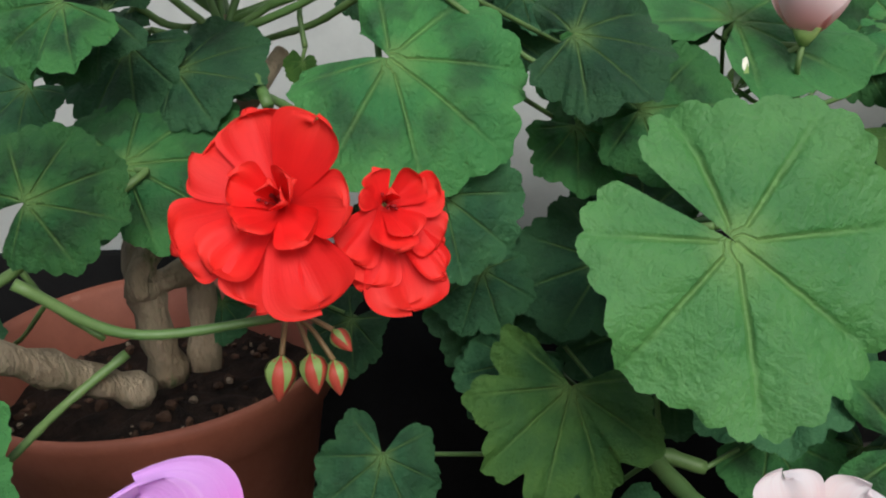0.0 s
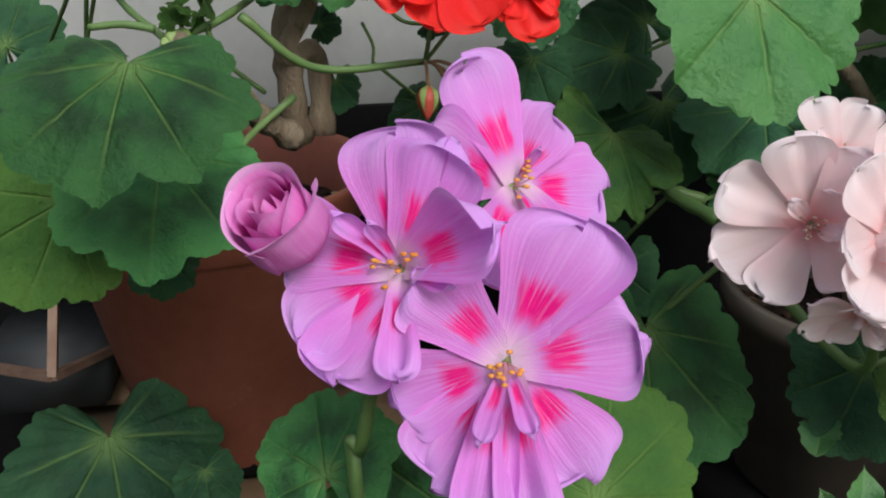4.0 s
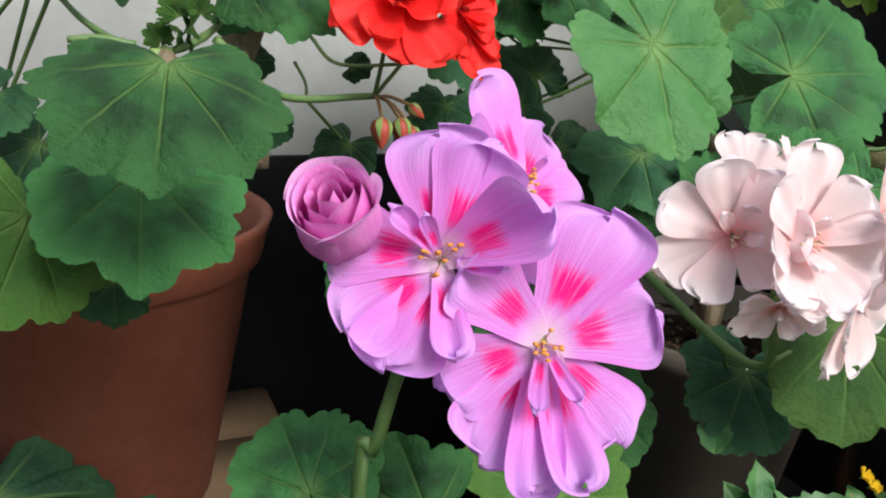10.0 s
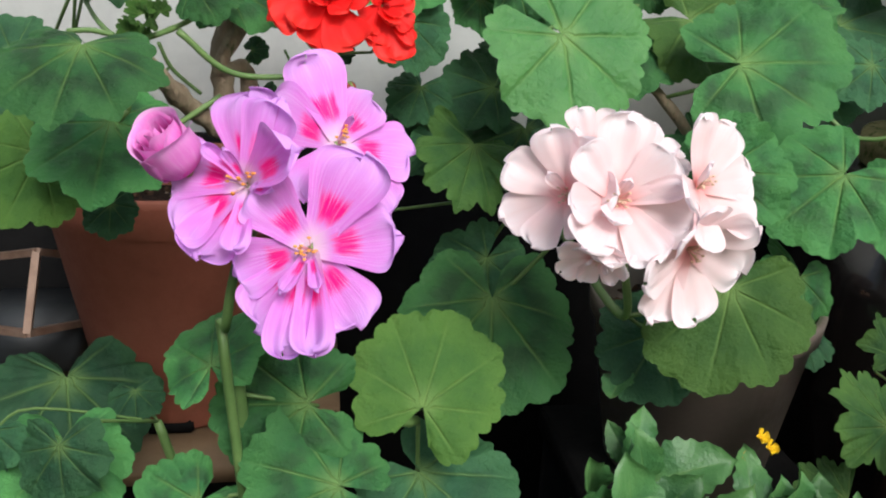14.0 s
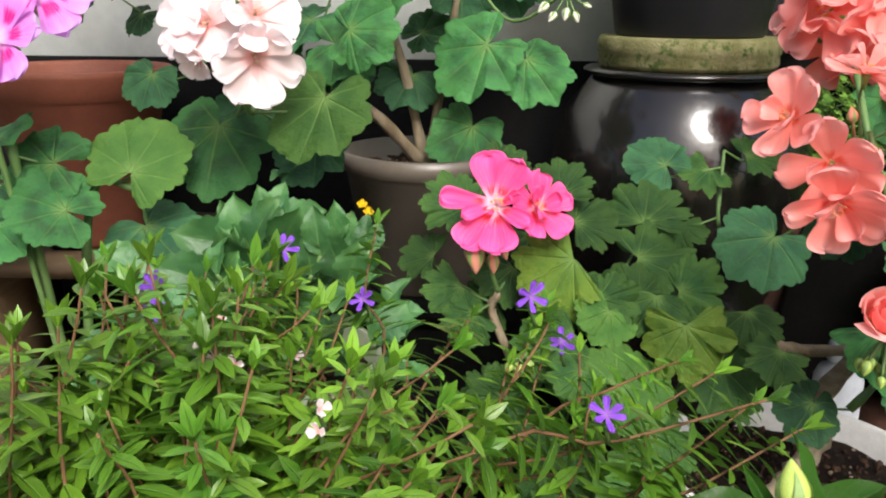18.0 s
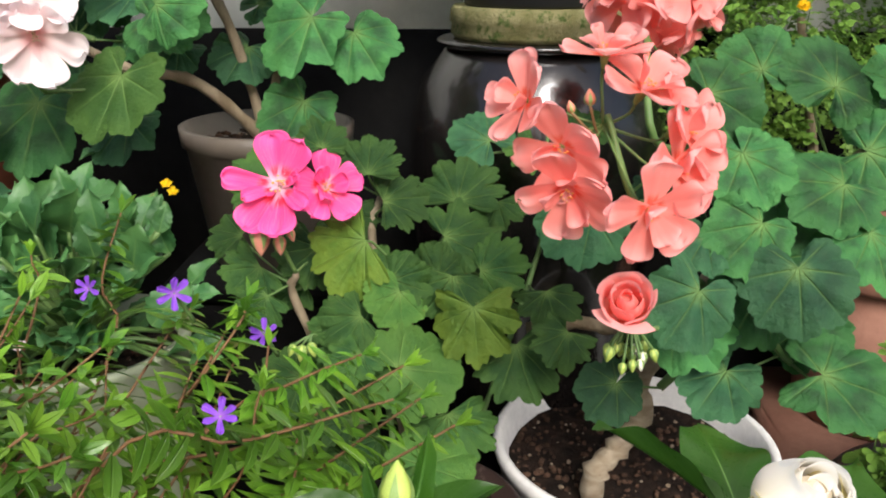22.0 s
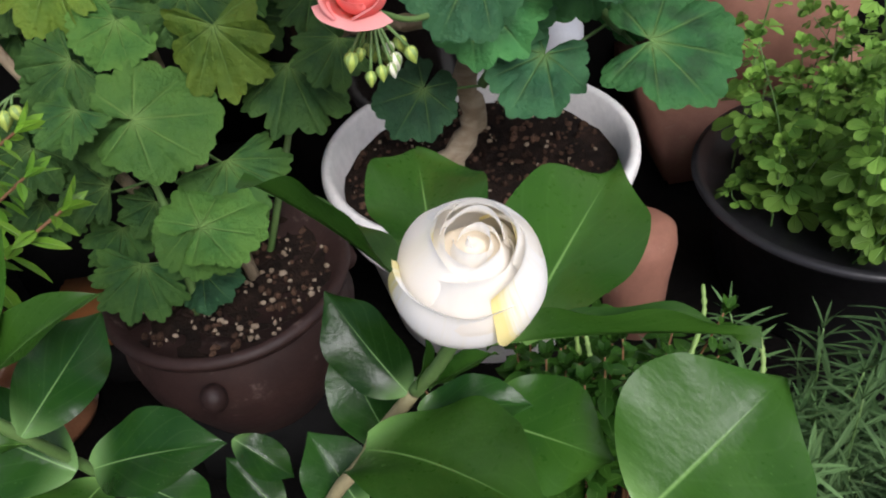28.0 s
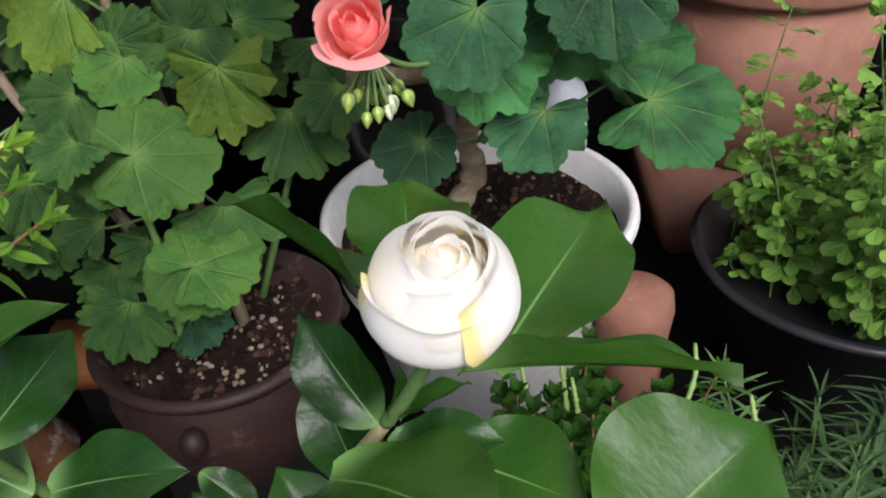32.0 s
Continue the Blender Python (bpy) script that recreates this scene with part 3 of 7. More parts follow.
def egg_petal(radius, height, half, close=0.25, lip=0.0, low=0.0, seed=0, wave=0.03, twist=0.06):
    """A petal that hugs an egg-shaped bud round the z axis; its middle faces -y."""
    rng = np.random.default_rng(seed)
    rows, cols = 16, 20
    ph = rng.uniform(0, 6, 3)
    verts, uvs, faces = [], [], []
    for i in range(rows + 1):
        t = i / rows
        for k in range(cols + 1):
            c = 2 * k / cols - 1
            a = math.radians(half) * c * (0.55 + 0.45 * min(1, 1.6 * t))
            top = 1 - 0.24 * abs(c) ** 4.5 - low
            r = radius * (0.30 + 0.70 * math.sin(math.pi * 0.5 * min(1, t * 1.7)) ** 0.8) * (1 - close * max(0, t - 0.45) ** 1.5 * 2)
            r += radius * (lip * max(0, t - 0.7) ** 1.6 * 6 + wave * (math.sin(3 * c + ph[0]) + 0.6 * math.sin(7 * c + ph[2])) * t * t + twist * c * t)
            z = height * (t - 0.45 * lip * max(0, t - 0.75) ** 2 * 8) * top * (1 + wave * math.sin(4 * c + ph[1]) * t)
            verts.append((r * math.sin(a), -r * math.cos(a), z))
            uvs.append((c, t))
    w = cols + 1
    for i in range(rows):
        for k in range(cols):
            a = i * w + k
            faces.append((a, a + 1, a + w + 1, a + w))
    return as_mesh("bud_petal", verts, faces, uvs)


def wrapped_petal(mid, top, height, half, skew=0.0, lip=0.0, spiral=0.1, seed=0, base=0.22):
    """A petal of a tight bud round the z axis, its middle to -y: radius mid at its belly and top at its rim; spiral lays one side over its neighbour."""
    rng = np.random.default_rng(seed)
    rows, cols = 20, 24
    ph = rng.uniform(0, 6, 3)
    verts, uvs, faces = [], [], []
    for i in range(rows + 1):
        t = i / rows
        for k in range(cols + 1):
            c = 2 * k / cols - 1
            a = radians(half) * c * (0.45 + 0.55 * min(1, 1.7 * t) ** 0.7)
            if t < 0.5:
                r = mid * (base + (1 - base) * math.sin(math.pi * t) ** 0.75)
            else:
                q = (t - 0.5) / 0.5
                r = mid + (top - mid) * q * q * (3 - 2 * q) ** 0.8
            edge = 1 - 0.20 * abs(c) ** 3.2 + skew * c + 0.02 * math.sin(4 * c + ph[0])
            r *= 1 + spiral * c * (0.35 + 0.65 * t) + 0.018 * math.sin(3 * c + ph[1]) * t + 0.012 * math.sin(9 * c + 5 * t + ph[2]) * t
            curl = max(0, t - 0.84) / 0.16
            r += lip * mid * curl * curl * (0.7 + 0.5 * abs(c))
            verts.append((r * math.sin(a), -r * math.cos(a), height * (t * edge - 0.10 * abs(lip) * curl * curl)))
            uvs.append((c, t))
    w = cols + 1
    for i in range(rows):
        for k in range(cols):
            a = i * w + k
            faces.append((a, a + 1, a + w + 1, a + w))
    return as_mesh("bud_petal", verts, faces, uvs)


ROUND = {
    "zonal": [round_leaf(s, n, 7, 0.04, 0.036, r, c, 0.075) for s, n, r, c in ((1, 10, 0.06, 0.08), (2, 16, 0.07, 0.16), (3, 6, 0.055, 0.05), (4, 20, 0.08, 0.14), (5, 12, 0.05, 0.2))],
    "bright": [round_leaf(s, n, 7, 0.035, 0.036, r, c, 0.04) for s, n, r, c in ((11, 18, 0.035, 0.04), (12, 12, 0.06, 0.10), (13, 24, 0.05, 0.02))],
    "big": [round_leaf(14, 6, 7, 0.03, 0.036, 0.045, 0.07, 0.06, 0.12, 1.0, 4)],
    "ivy": [round_leaf(s, n, 7, 0.085, 0.055, r, c, 0.075, 0.34, w) for s, n, r, c, w in ((21, 30, 0.10, 0.05, 1.0), (22, 40, 0.11, 0.14, 1.08), (23, 22, 0.12, 0.0, 0.95), (24, 46, 0.09, 0.1, 1.1), (25, 34, 0.13, 0.08, 1.0))],
}
ROUND["dark"] = ROUND["zonal"]
ROUND["yellow"] = ROUND["ivy"]
LONG = {
    "kalanchoe": [long_leaf(s, 0.36, 0.16, b, 0.03, 0.07, 0.3, 0.02) for s, b in ((31, 0.2), (32, 0.1), (33, 0.35))],
    "gardenia": [long_leaf(s, 0.27, 0.18, b, 0.025, 0.0, 1.5, 0.03, True) for s, b in ((41, 0.12), (42, 0.3), (43, 0.2))],
}
LONG["fresh"] = LONG["gardenia"]
PETALS = {
    "open": [petal_mesh(s, 1.05, 0.18, 0.06, r, 0.04, 0.04) for s, r in ((51, 0.0), (52, 0.08), (53, -0.06), (54, 0.04), (55, -0.1))],
    "broad": [petal_mesh(q, 1.18, 0.18, 0.08, r, 0.05, 0.05) for q, r in ((61, 0.02), (62, 0.09), (63, -0.05), (66, 0.05), (67, -0.08))],
    "cupped": [petal_mesh(s, 1.0, 0.2, 0.42, 0.2, 0.09) for s in (55, 56, 57, 64, 65)],
    "ruffled": [petal_mesh(s, 1.2, 0.2, 0.22, r, 0.08, 0.12) for s, r in ((80, 0.1), (81, 0.22), (82, 0.0), (83, 0.3), (84, 0.15))],
    "oblong": [petal_mesh(s, 0.62, 0.3, 0.2, 0.08, 0.06) for s in (90, 91, 92)],
    "narrow": [petal_mesh(s, 0.42, 0.3, 0.25, 0.08, 0.03) for s in (58, 59)],
    "wide": [petal_mesh(s, 1.28, 0.18, 0.07, r, 0.04, 0.04) for s, r in ((70, 0.0), (71, 0.08), (72, -0.08), (73, 0.05), (74, -0.04))],
}
PICK = random.Random(5)


def leaf(plant, kind, x, y, z, size, rx, ry, rz, stalk=True, name="leaf"):
    """A round blade of that radius under the plant, with a stalk down to the nearest stem."""
    mesh = PICK.choice(ROUND[kind])
    sway = 0 if kind == "big" else 13
    m = pose(x, y, z, rx, ry, rz) @ pose(0, 0, 0, PICK.uniform(-sway, sway), PICK.uniform(-sway, sway), PICK.uniform(-sway, sway)) @ Matrix.Diagonal((size * PICK.uniform(0.94, 1.06), size, size, 1))
    ob = part(name, mesh, GREEN[kind], plant, "", m)
    foot = m @ Vector((0, -0.29, -0.02))
    away = (m.to_3x3() @ Vector((0, -0.12, -0.7)))
    if stalk and STEMS[plant]:
        end = min(STEMS[plant], key=lambda p: (p - foot).length)
        reach = (end - foot).length
        v, f = tube([foot, foot + away.normalized() * reach * 0.3, end], size * 0.013 + 0.0006, size * 0.016 + 0.0007, 9, 6)
        part("petiole", as_mesh("petiole", v, f), STALK, ob)
    return ob


def blade(plant, kind, at, normal, tip, size, stalk=True, name="leaf"):
    """A round blade round one place, facing normal, its notch away from tip."""
    m = basis(at, normal, tip, size)
    ob = part(name, PICK.choice(ROUND[kind]), GREEN[kind], plant, "", m)
    foot = m @ Vector((0, -0.29, -0.02))
    if stalk and STEMS[plant]:
        end = min(STEMS[plant], key=lambda q: (q - foot).length)
        v, f = tube([foot, foot - Vector(normal).normalized() * min(0.02, (end - foot).length * 0.3), end], size * 0.013 + 0.0006, size * 0.016 + 0.0007, 9, 6)
        part("petiole", as_mesh("petiole", v, f), STALK, ob)
    return ob


def long(plant, kind, at, to, normal, width=1.0, parent=None, name="leaf"):
    """A long blade whose foot is at one place and whose tip is at another."""
    at, to = Vector(at), Vector(to)
    d = (to - at).normalized()
    if kind == "kalanchoe":
        normal, width = Vector(normal) + Vector([PICK.uniform(-0.45, 0.45) for _ in range(3)]), width * 0.85
    m = basis(at, Vector(normal) - Vector(normal).dot(d) * d, d, (to - at).length) @ Matrix.Diagonal((width, 1, 1, 1))
    return part(name, PICK.choice(LONG[kind]), GREEN[kind], parent or plant, "", m)


def bud_mesh(sides=10, rings=9, fat=0.34):
    verts = []
    for i in range(rings + 1):
        t = i / rings
        r = fat * math.sin(math.pi * t**0.75) ** 0.9 * (1 - 0.25 * t) + 0.02
        for k in range(sides):
            a = 2 * math.pi * k / sides
            verts.append((r * math.cos(a) * (1 + 0.06 * math.cos(5 * a)), r * math.sin(a) * (1 + 0.06 * math.cos(5 * a)), t))
    faces = [(i * sides + k, i * sides + (k + 1) % sides, (i + 1) * sides + (k + 1) % sides, (i + 1) * sides + k) for i in range(rings) for k in range(sides)]
    faces.append(tuple(rings * sides + k for k in range(sides)))
    return as_mesh("bud", verts, faces)


BUD = bud_mesh()


def sepal_mesh():
    """Five narrow green sepals that clasp a bud of length 1."""
    verts, faces = [(0, 0, -0.02)], []
    for k in range(5):
        a = 2 * math.pi * k / 5
        faces.append((0, len(verts), len(verts) + 1))
        for i in range(6):
            t = i / 5 * 0.8
            r = 0.34 * math.sin(math.pi * t**0.75) ** 0.9 * (1 - 0.25 * t) + 0.05
            h = 0.42 * (1 - t / 0.8) ** 0.7
            for s in (-h, 0, h):
                verts.append((r * math.cos(a + s), r * math.sin(a + s), t))
            if i:
                b = len(verts) - 6
                faces += [(b, b + 1, b + 4, b + 3), (b + 1, b + 2, b + 5, b + 4)]
    return as_mesh("sepals", verts, faces)


SEPALS = sepal_mesh()


def bud(plant, at, to, foot, material, parent=None):
    """A closed bud with its sepals, on a thin stalk from foot."""
    at, to, foot = Vector(at), Vector(to), Vector(foot)
    m = basis(at, to - at, (0.3, 1, 0.2), (to - at).length)
    ob = part("bud", BUD, material, parent or plant, "", m)
    deep = ob if parent is None else parent
    part("calyx", SEPALS, SEPAL, deep, "", m)
    mid = (at + foot) / 2 - (to - at) * 0.25
    v, f = tube([foot, mid, at], 0.0008, 0.001, 8, 6)
    part("bud_stalk", as_mesh("bud_stalk", v, f), RED_STALK if material in (RED_BUD, PINK_BUD) else STALK, deep)
    return ob


def stamens(at, normal, size, count=12, spread=0.7):
    rng = np.random.default_rng(int(abs(at[0] + at[2]) * 9000) % 9973)
    verts, faces = [], []
    n = Vector(normal).normalized()
    a, b = n.orthogonal().normalized(), n.cross(n.orthogonal().normalized())
    tips = []
    for i in range(count):
        ang, lean = rng.uniform(0, 6.28), rng.uniform(0.2, 1.0) * spread
        tip = Vector(at) + size * (n * rng.uniform(0.7, 1.0) + lean * (math.cos(ang) * a + math.sin(ang) * b))
        v, f = tube_data(curve_points([Vector(at), (Vector(at) + tip) / 2 + n * size * 0.06, tip], 5), [size * 0.022] * 5, 5, len(verts))
        verts += v
        faces += f
        tips.append(tip)
    return as_mesh("stamens", verts, faces), tips


def floret(plant, color, at, normal, up, size, petals, style=True, parent=None, label="", name="floret", back=None, pollen=None):
    """A flower of radius size: a green cup with stamens, and petals as rows of turn, length, rise and shape."""
    n = Vector(normal).normalized()
    at = Vector(at)
    base = basis(at, n, up, 1.0)
    cup = bmesh.new()
    bmesh.ops.create_cone(cup, cap_ends=True, segments=10, radius1=size * 0.05, radius2=size * 0.11, depth=size * 0.3, matrix=base @ Matrix.Translation((0, 0, -size * 0.13)))
    ob = part(name, cup, SEPAL, plant, label)
    for turn, length, rise, shape in petals:
        m = base @ pose(0, 0, size * 0.02 * (1 + rise / 45), 0, 0, turn) @ pose(0, size * 0.04, 0, rise, 0, 0) @ Matrix.Scale(size * length, 4)
        part("petal", PICK.choice(PETALS[shape]), PETAL[color], ob, "", m)
    if style:
        mesh, tips = stamens(at, n, size * 0.26)
        tagged(part("stamen_tuft", mesh, STYLE if pollen is None else pollen, ob), kind="stuff")
        tops = bmesh.new()
        for tip in tips:
            bmesh.ops.create_icosphere(tops, subdivisions=1, radius=size * 0.030, matrix=Matrix.Translation(tip) @ Matrix.Diagonal((1, 1, 0.6, 1)))
        tagged(part("pollen", tops, pollen or ANTHER, ob), kind="stuff")
    if back is not None:
        v, f = tube([at - n * size * 0.2, at - n * size * 0.55, Vector(back)], 0.0009, 0.0011, 9, 6)
        part("flower_stalk", as_mesh("flower_stalk", v, f), STALK, ob)
    return ob



def rosebud(plant, color, at, normal, up, layers, name, label, back=None, outer=None, wave=0.03, twist=0.06):
    """A bud of petals wrapped round each other: rows of radius, height, count, half width, first turn, close, lip."""
    m = basis(at, normal, up, 1.0)
    cup = bmesh.new()
    bmesh.ops.create_cone(cup, cap_ends=True, segments=12, radius1=layers[0][0] * 0.12, radius2=layers[0][0] * 0.42, depth=layers[0][0] * 0.5, matrix=m @ Matrix.Translation((0, 0, -layers[0][0] * 0.1)))
    ob = part(name, cup, SEPAL, plant, label)
    for n, (radius, height, count, half, first, close, lip) in enumerate(layers):
        for k in range(count):
            mesh = egg_petal(radius * (1 - 0.03 * k), height * (1 - 0.04 * (k % 2)), half, close, lip, 0.05 * (k % 3), 100 + 7 * n + k, wave, twist * (0.3 if outer and n == 0 else 1))
            part("petal", mesh, PETAL[outer if outer and n == 0 else color], ob, "", m @ pose(0, 0, 0, 0, 0, first + 360 * k / count))
    if back is not None:
        low = Vector(at) - Vector(normal).normalized() * layers[0][0] * 0.3
        v, f = tube([low, low - Vector(normal).normalized() * layers[0][0] * 0.6, Vector(back)], 0.0011, 0.0012, 9, 6)
        part("flower_stalk", as_mesh("flower_stalk", v, f), STALK, ob)
    return ob


def wrapped_bud(plant, at, axis, front, size, height, rows, name, label, back=None, spiral=0.07, heart=None):
    """A tight bud: rows of facing, half width, belly, rim, height, skew, lip and colour, in shares of its size and height."""
    n = Vector(axis).normalized()
    m = basis(at, n, Vector(front) * -1, 1.0)
    cup = bmesh.new()
    bmesh.ops.create_cone(cup, cap_ends=True, segments=14, radius1=size * 0.10, radius2=size * 0.36, depth=size * 0.42, matrix=m @ Matrix.Translation((0, 0, -size * 0.08)))
    ob = part(name, cup, SEPAL, plant, label)
    for k, (facing, half, mid, rim, tall, skew, lip, color) in enumerate(rows):
        mesh = wrapped_petal(size * mid, size * rim, height * tall, half, skew, lip, spiral, 300 + k)
        part("petal", mesh, PETAL[color], ob, "", m @ pose(0, 0, 0, 0, 0, facing))
    if heart:
        r, z, color = heart
        part("inner_petals", lathe([(size * r * q, height * (z - 0.16 * q * q + 0.02 * math.sin(9 * q))) for q in (0.0, 0.15, 0.3, 0.45, 0.6, 0.75, 0.9, 1.0)], 28, 0.05), PETAL[color], ob, "", m)
    if back is not None:
        foot = Vector(at) - n * size * 0.25
        v, f = tube([foot, foot - n * size * 0.7, Vector(back)], size * 0.09, size * 0.10, 9, 7)
        part("flower_stalk", as_mesh("flower_stalk", v, f), STALK, ob)
    return ob


def ring(count, length, rise, shape, first=0.0, jitter=9.0, seed=1):
    rng = random.Random(seed)
    return [(first + 360 * k / count + rng.uniform(-jitter, jitter), length * rng.uniform(0.92, 1.06), rise + rng.uniform(-jitter, jitter) * 0.7, shape) for k in range(count)]


# ---- leafy shoots ----
def blade_data(kind="narrow"):
    """A small folded blade of length 1: verts, faces, uvs."""
    wide = {"narrow": 0.17, "oval": 0.27, "needle": 0.045, "wedge": 0.36}[kind]
    rows = ((0, 0.15), (0.25, 0.8), (0.5, 1.0), (0.75, 0.72), (1.0, 0.04)) if kind != "wedge" else ((0, 0.1), (0.3, 0.45), (0.6, 1.0), (0.82, 0.95), (1.0, 0.5))
    verts, uvs, faces = [], [], []
    for t, w in rows:
        for c in (-1, 0, 1):
            verts.append((wide * w * c, t, 0.10 * abs(c) * w * wide * 2 - 0.16 * t * t))
            uvs.append((0.5 + 0.45 * c, 0.2 + 0.7 * t))
    for i in range(len(rows) - 1):
        for k in (0, 1):
            a = 3 * i + k
            faces.append((a, a + 1, a + 4, a + 3))
    return np.array(verts), np.array(faces), np.array(uvs)


SMALL = {k: blade_data(k) for k in ("narrow", "oval", "needle", "wedge")}


def lobed_data():
    """A cut leaf of three wedges on a short stalk."""
    v, f, uv = SMALL["wedge"]
    verts, faces = [], []
    for k, (turn, length) in enumerate(((0, 0.62), (58, 0.5), (-58, 0.5))):
        c, s = math.cos(radians(turn)), math.sin(radians(turn))
        w = v * length
        verts.append(np.stack([c * w[:, 0] - s * w[:, 1], s * w[:, 0] + c * w[:, 1] + 0.36, w[:, 2] - 0.05 * abs(turn) / 58], 1))
        faces.append(f + k * len(v))
    return np.concatenate(verts), np.concatenate(faces), np.tile(uv, (3, 1))


SMALL["lobed"] = lobed_data()


def blades(name, kind, poses):
    """Many small blades as one mesh, one for each pose."""
    v, f, uv = SMALL[kind]
    mats = np.array([[list(r) for r in m] for m in poses])
    verts = np.einsum("nij,vj->nvi", mats[:, :3, :3], v) + mats[:, None, :3, 3]
    faces = f[None] + (np.arange(len(poses)) * len(v))[:, None, None]
    return as_mesh(name, verts.reshape(-1, 3), faces.reshape(-1, 4), np.tile(uv, (len(poses), 1)))


def shoot_poses(points, rng, gap, size, rise=40, kind_turn=90, from_t=0.15, taper=0.55):
    """Poses of paired blades along a shoot, smaller to its tip, with a tuft at the end."""
    n = 60
    pts = curve_points(points, n)
    length = sum((pts[i + 1] - pts[i]).length for i in range(n - 1))
    out, count, turn = [], max(2, int(length * (1 - from_t) / gap)), rng.uniform(0, 360)
    for j in range(count + 1):
        t = from_t + (1 - from_t) * j / count
        i = min(int(t * (n - 1)), n - 2)
        along = (pts[i + 1] - pts[i]).normalized()
        s = size * (1 - taper * t**3) * rng.uniform(0.8, 1.15)
        for half in (0, 180):
            side = Matrix.Rotation(radians(turn + half + rng.uniform(-14, 14)), 3, along) @ along.orthogonal().normalized()
            lift = radians(rise + rng.uniform(-28, 28))
            up = side * math.cos(lift) + along * math.sin(lift) + Vector((rng.uniform(-0.25, 0.25), rng.uniform(-0.25, 0.25), rng.uniform(-0.25, 0.25)))
            tilt = Vector((rng.uniform(-0.5, 0.5), rng.uniform(-0.5, 0.5), 0.5))
            out.append(basis(pts[i], along + tilt, up, s * rng.uniform(0.75, 1.2)))
        turn += kind_turn
    tip, along = pts[-1], (pts[-1] - pts[-4]).normalized()
    for k in range(5):
        side = Matrix.Rotation(radians(72 * k), 3, along) @ along.orthogonal().normalized()
        out.append(basis(tip, side * -1 + along * 0.4, side * 0.5 + along, size * 0.5 * rng.uniform(0.8, 1.2)))
    return out


def shoot(plant, points, kind, material, rng, gap=0.008, size=0.022, r=0.0011, bark=None, rise=35, from_t=0.15, name="branch", taper=0.55):
    """A shoot with its stalk and, under it, its many small leaves as one mesh."""
    v, f = tube(points, r, r * 0.5, 14, 6)
    ob = part(name, as_mesh(name, v, f), bark or STALK, plant)
    tagged(part("foliage", blades("foliage", kind, shoot_poses(points, rng, gap, size, rise, 90, from_t, taper)), GREEN[material], ob), kind="stuff")
    return ob


# ---- setting ----
FLOOR = -0.06
# ground slab, with the shade under the plants put into its colour
ground = part("ground", box((-3, -3, FLOOR - 0.1), (3, 1.07, FLOOR), 0.005), SHADE_DARK_GROUND, None, "ground coloured near-black for the deep shade below the plants")
tagged(ground, "ground coloured near-black for the deep shade below the plants", "ground", kind="structure")
wall = tagged(part("wall_back", box((-3, 1.07, FLOOR - 0.1), (3, 1.2, 2.4), 0.005), WALL, None), "pale grey-green painted garden wall", "wall", kind="structure")
# added strip: its black colour stands for the dark gap below the wall
skirt = tagged(part("dark_gap_strip", box((-2.5, 1.045, FLOOR), (2.5, 1.0665, 0.495), 0.004), SHADE_BLACK, None), "near-black strip added for the dark gap at the foot of the wall", "sheeting", kind="structure")


# ---- red geranium in the terracotta pot ----
BENCH = (-0.4577, 0.845, 0.2818)[2]
red = thing("red_geranium", "red double geranium with woody stems in a terracotta pot", "potted plant", (-0.455, 0.925, BENCH), "geraniums in pots")
RH = 0.493 - BENCH
pot(red, (-0.458, 0.912, BENCH), [(0.0, 0), (0.064, 0), (0.068, 0.005), (0.098, RH - 0.034), (0.104, RH - 0.031), (0.110, RH - 0.008), (0.112, RH - 0.002), (0.109, RH), (0.103, RH - 0.005), (0.096, RH - 0.04), (0.090, RH - 0.06), (0.0, RH - 0.06)], TERRACOTTA, "terracotta plant pot with a rolled rim", RH - 0.04, 0.095)
# black block in place of the opening, for the shade inside the drain slot
part("drain_slot", box((-0.4800, 0.842, BENCH), (-0.4420, 0.862, BENCH + 0.012), 0.002), SHADE_BLACK, red)
bench = thing("wooden_bench", "low bench of pale planks under the terracotta pot", "bench", (-0.5, 0.93, FLOOR))
for k in range(3):
    part("plank", box((-0.62, 0.80 + 0.083 * k, BENCH - 0.022), (-0.32, 0.878 + 0.083 * k, BENCH - 0.0005)), PLANK, bench)
for x in (-0.60, -0.37):
    part("leg", box((x, 0.82, FLOOR), (x + 0.035, 1.02, BENCH - 0.0225)), PLANK, bench)
stem(red, [(-0.3957, 0.7635, 0.5479), (-0.3979, 0.7596, 0.5798), (-0.3961, 0.7624, 0.6153), (-0.3656, 0.804, 0.6842)], 0.0075, 0.0055, WOODY, "woody_stem", 0.2)
stem(red, [(-0.3835, 0.7691, 0.5483), (-0.3846, 0.7785, 0.5872), (-0.3971, 0.7497, 0.5984), (-0.3485, 0.8198, 0.6695)], 0.0065, 0.004, WOODY, "woody_stem", 0.2)
stem(red, [(-0.3969, 0.7396, 0.5553), (-0.4154, 0.7203, 0.575), (-0.4318, 0.6881, 0.6031), (-0.438, 0.6807, 0.6118)], 0.0065, 0.005, WOODY, "woody_branch", 0.25)
stem(red, [(-0.4404, 0.6854, 0.6103), (-0.4623, 0.7215, 0.6211), (-0.479, 0.7502, 0.6405)], 0.0016, 0.0012)
stem(red, [(-0.4384, 0.6858, 0.6112), (-0.4215, 0.6986, 0.6167), (-0.4052, 0.7234, 0.6255), (-0.3833, 0.7401, 0.6409)], 0.0018, 0.0014)
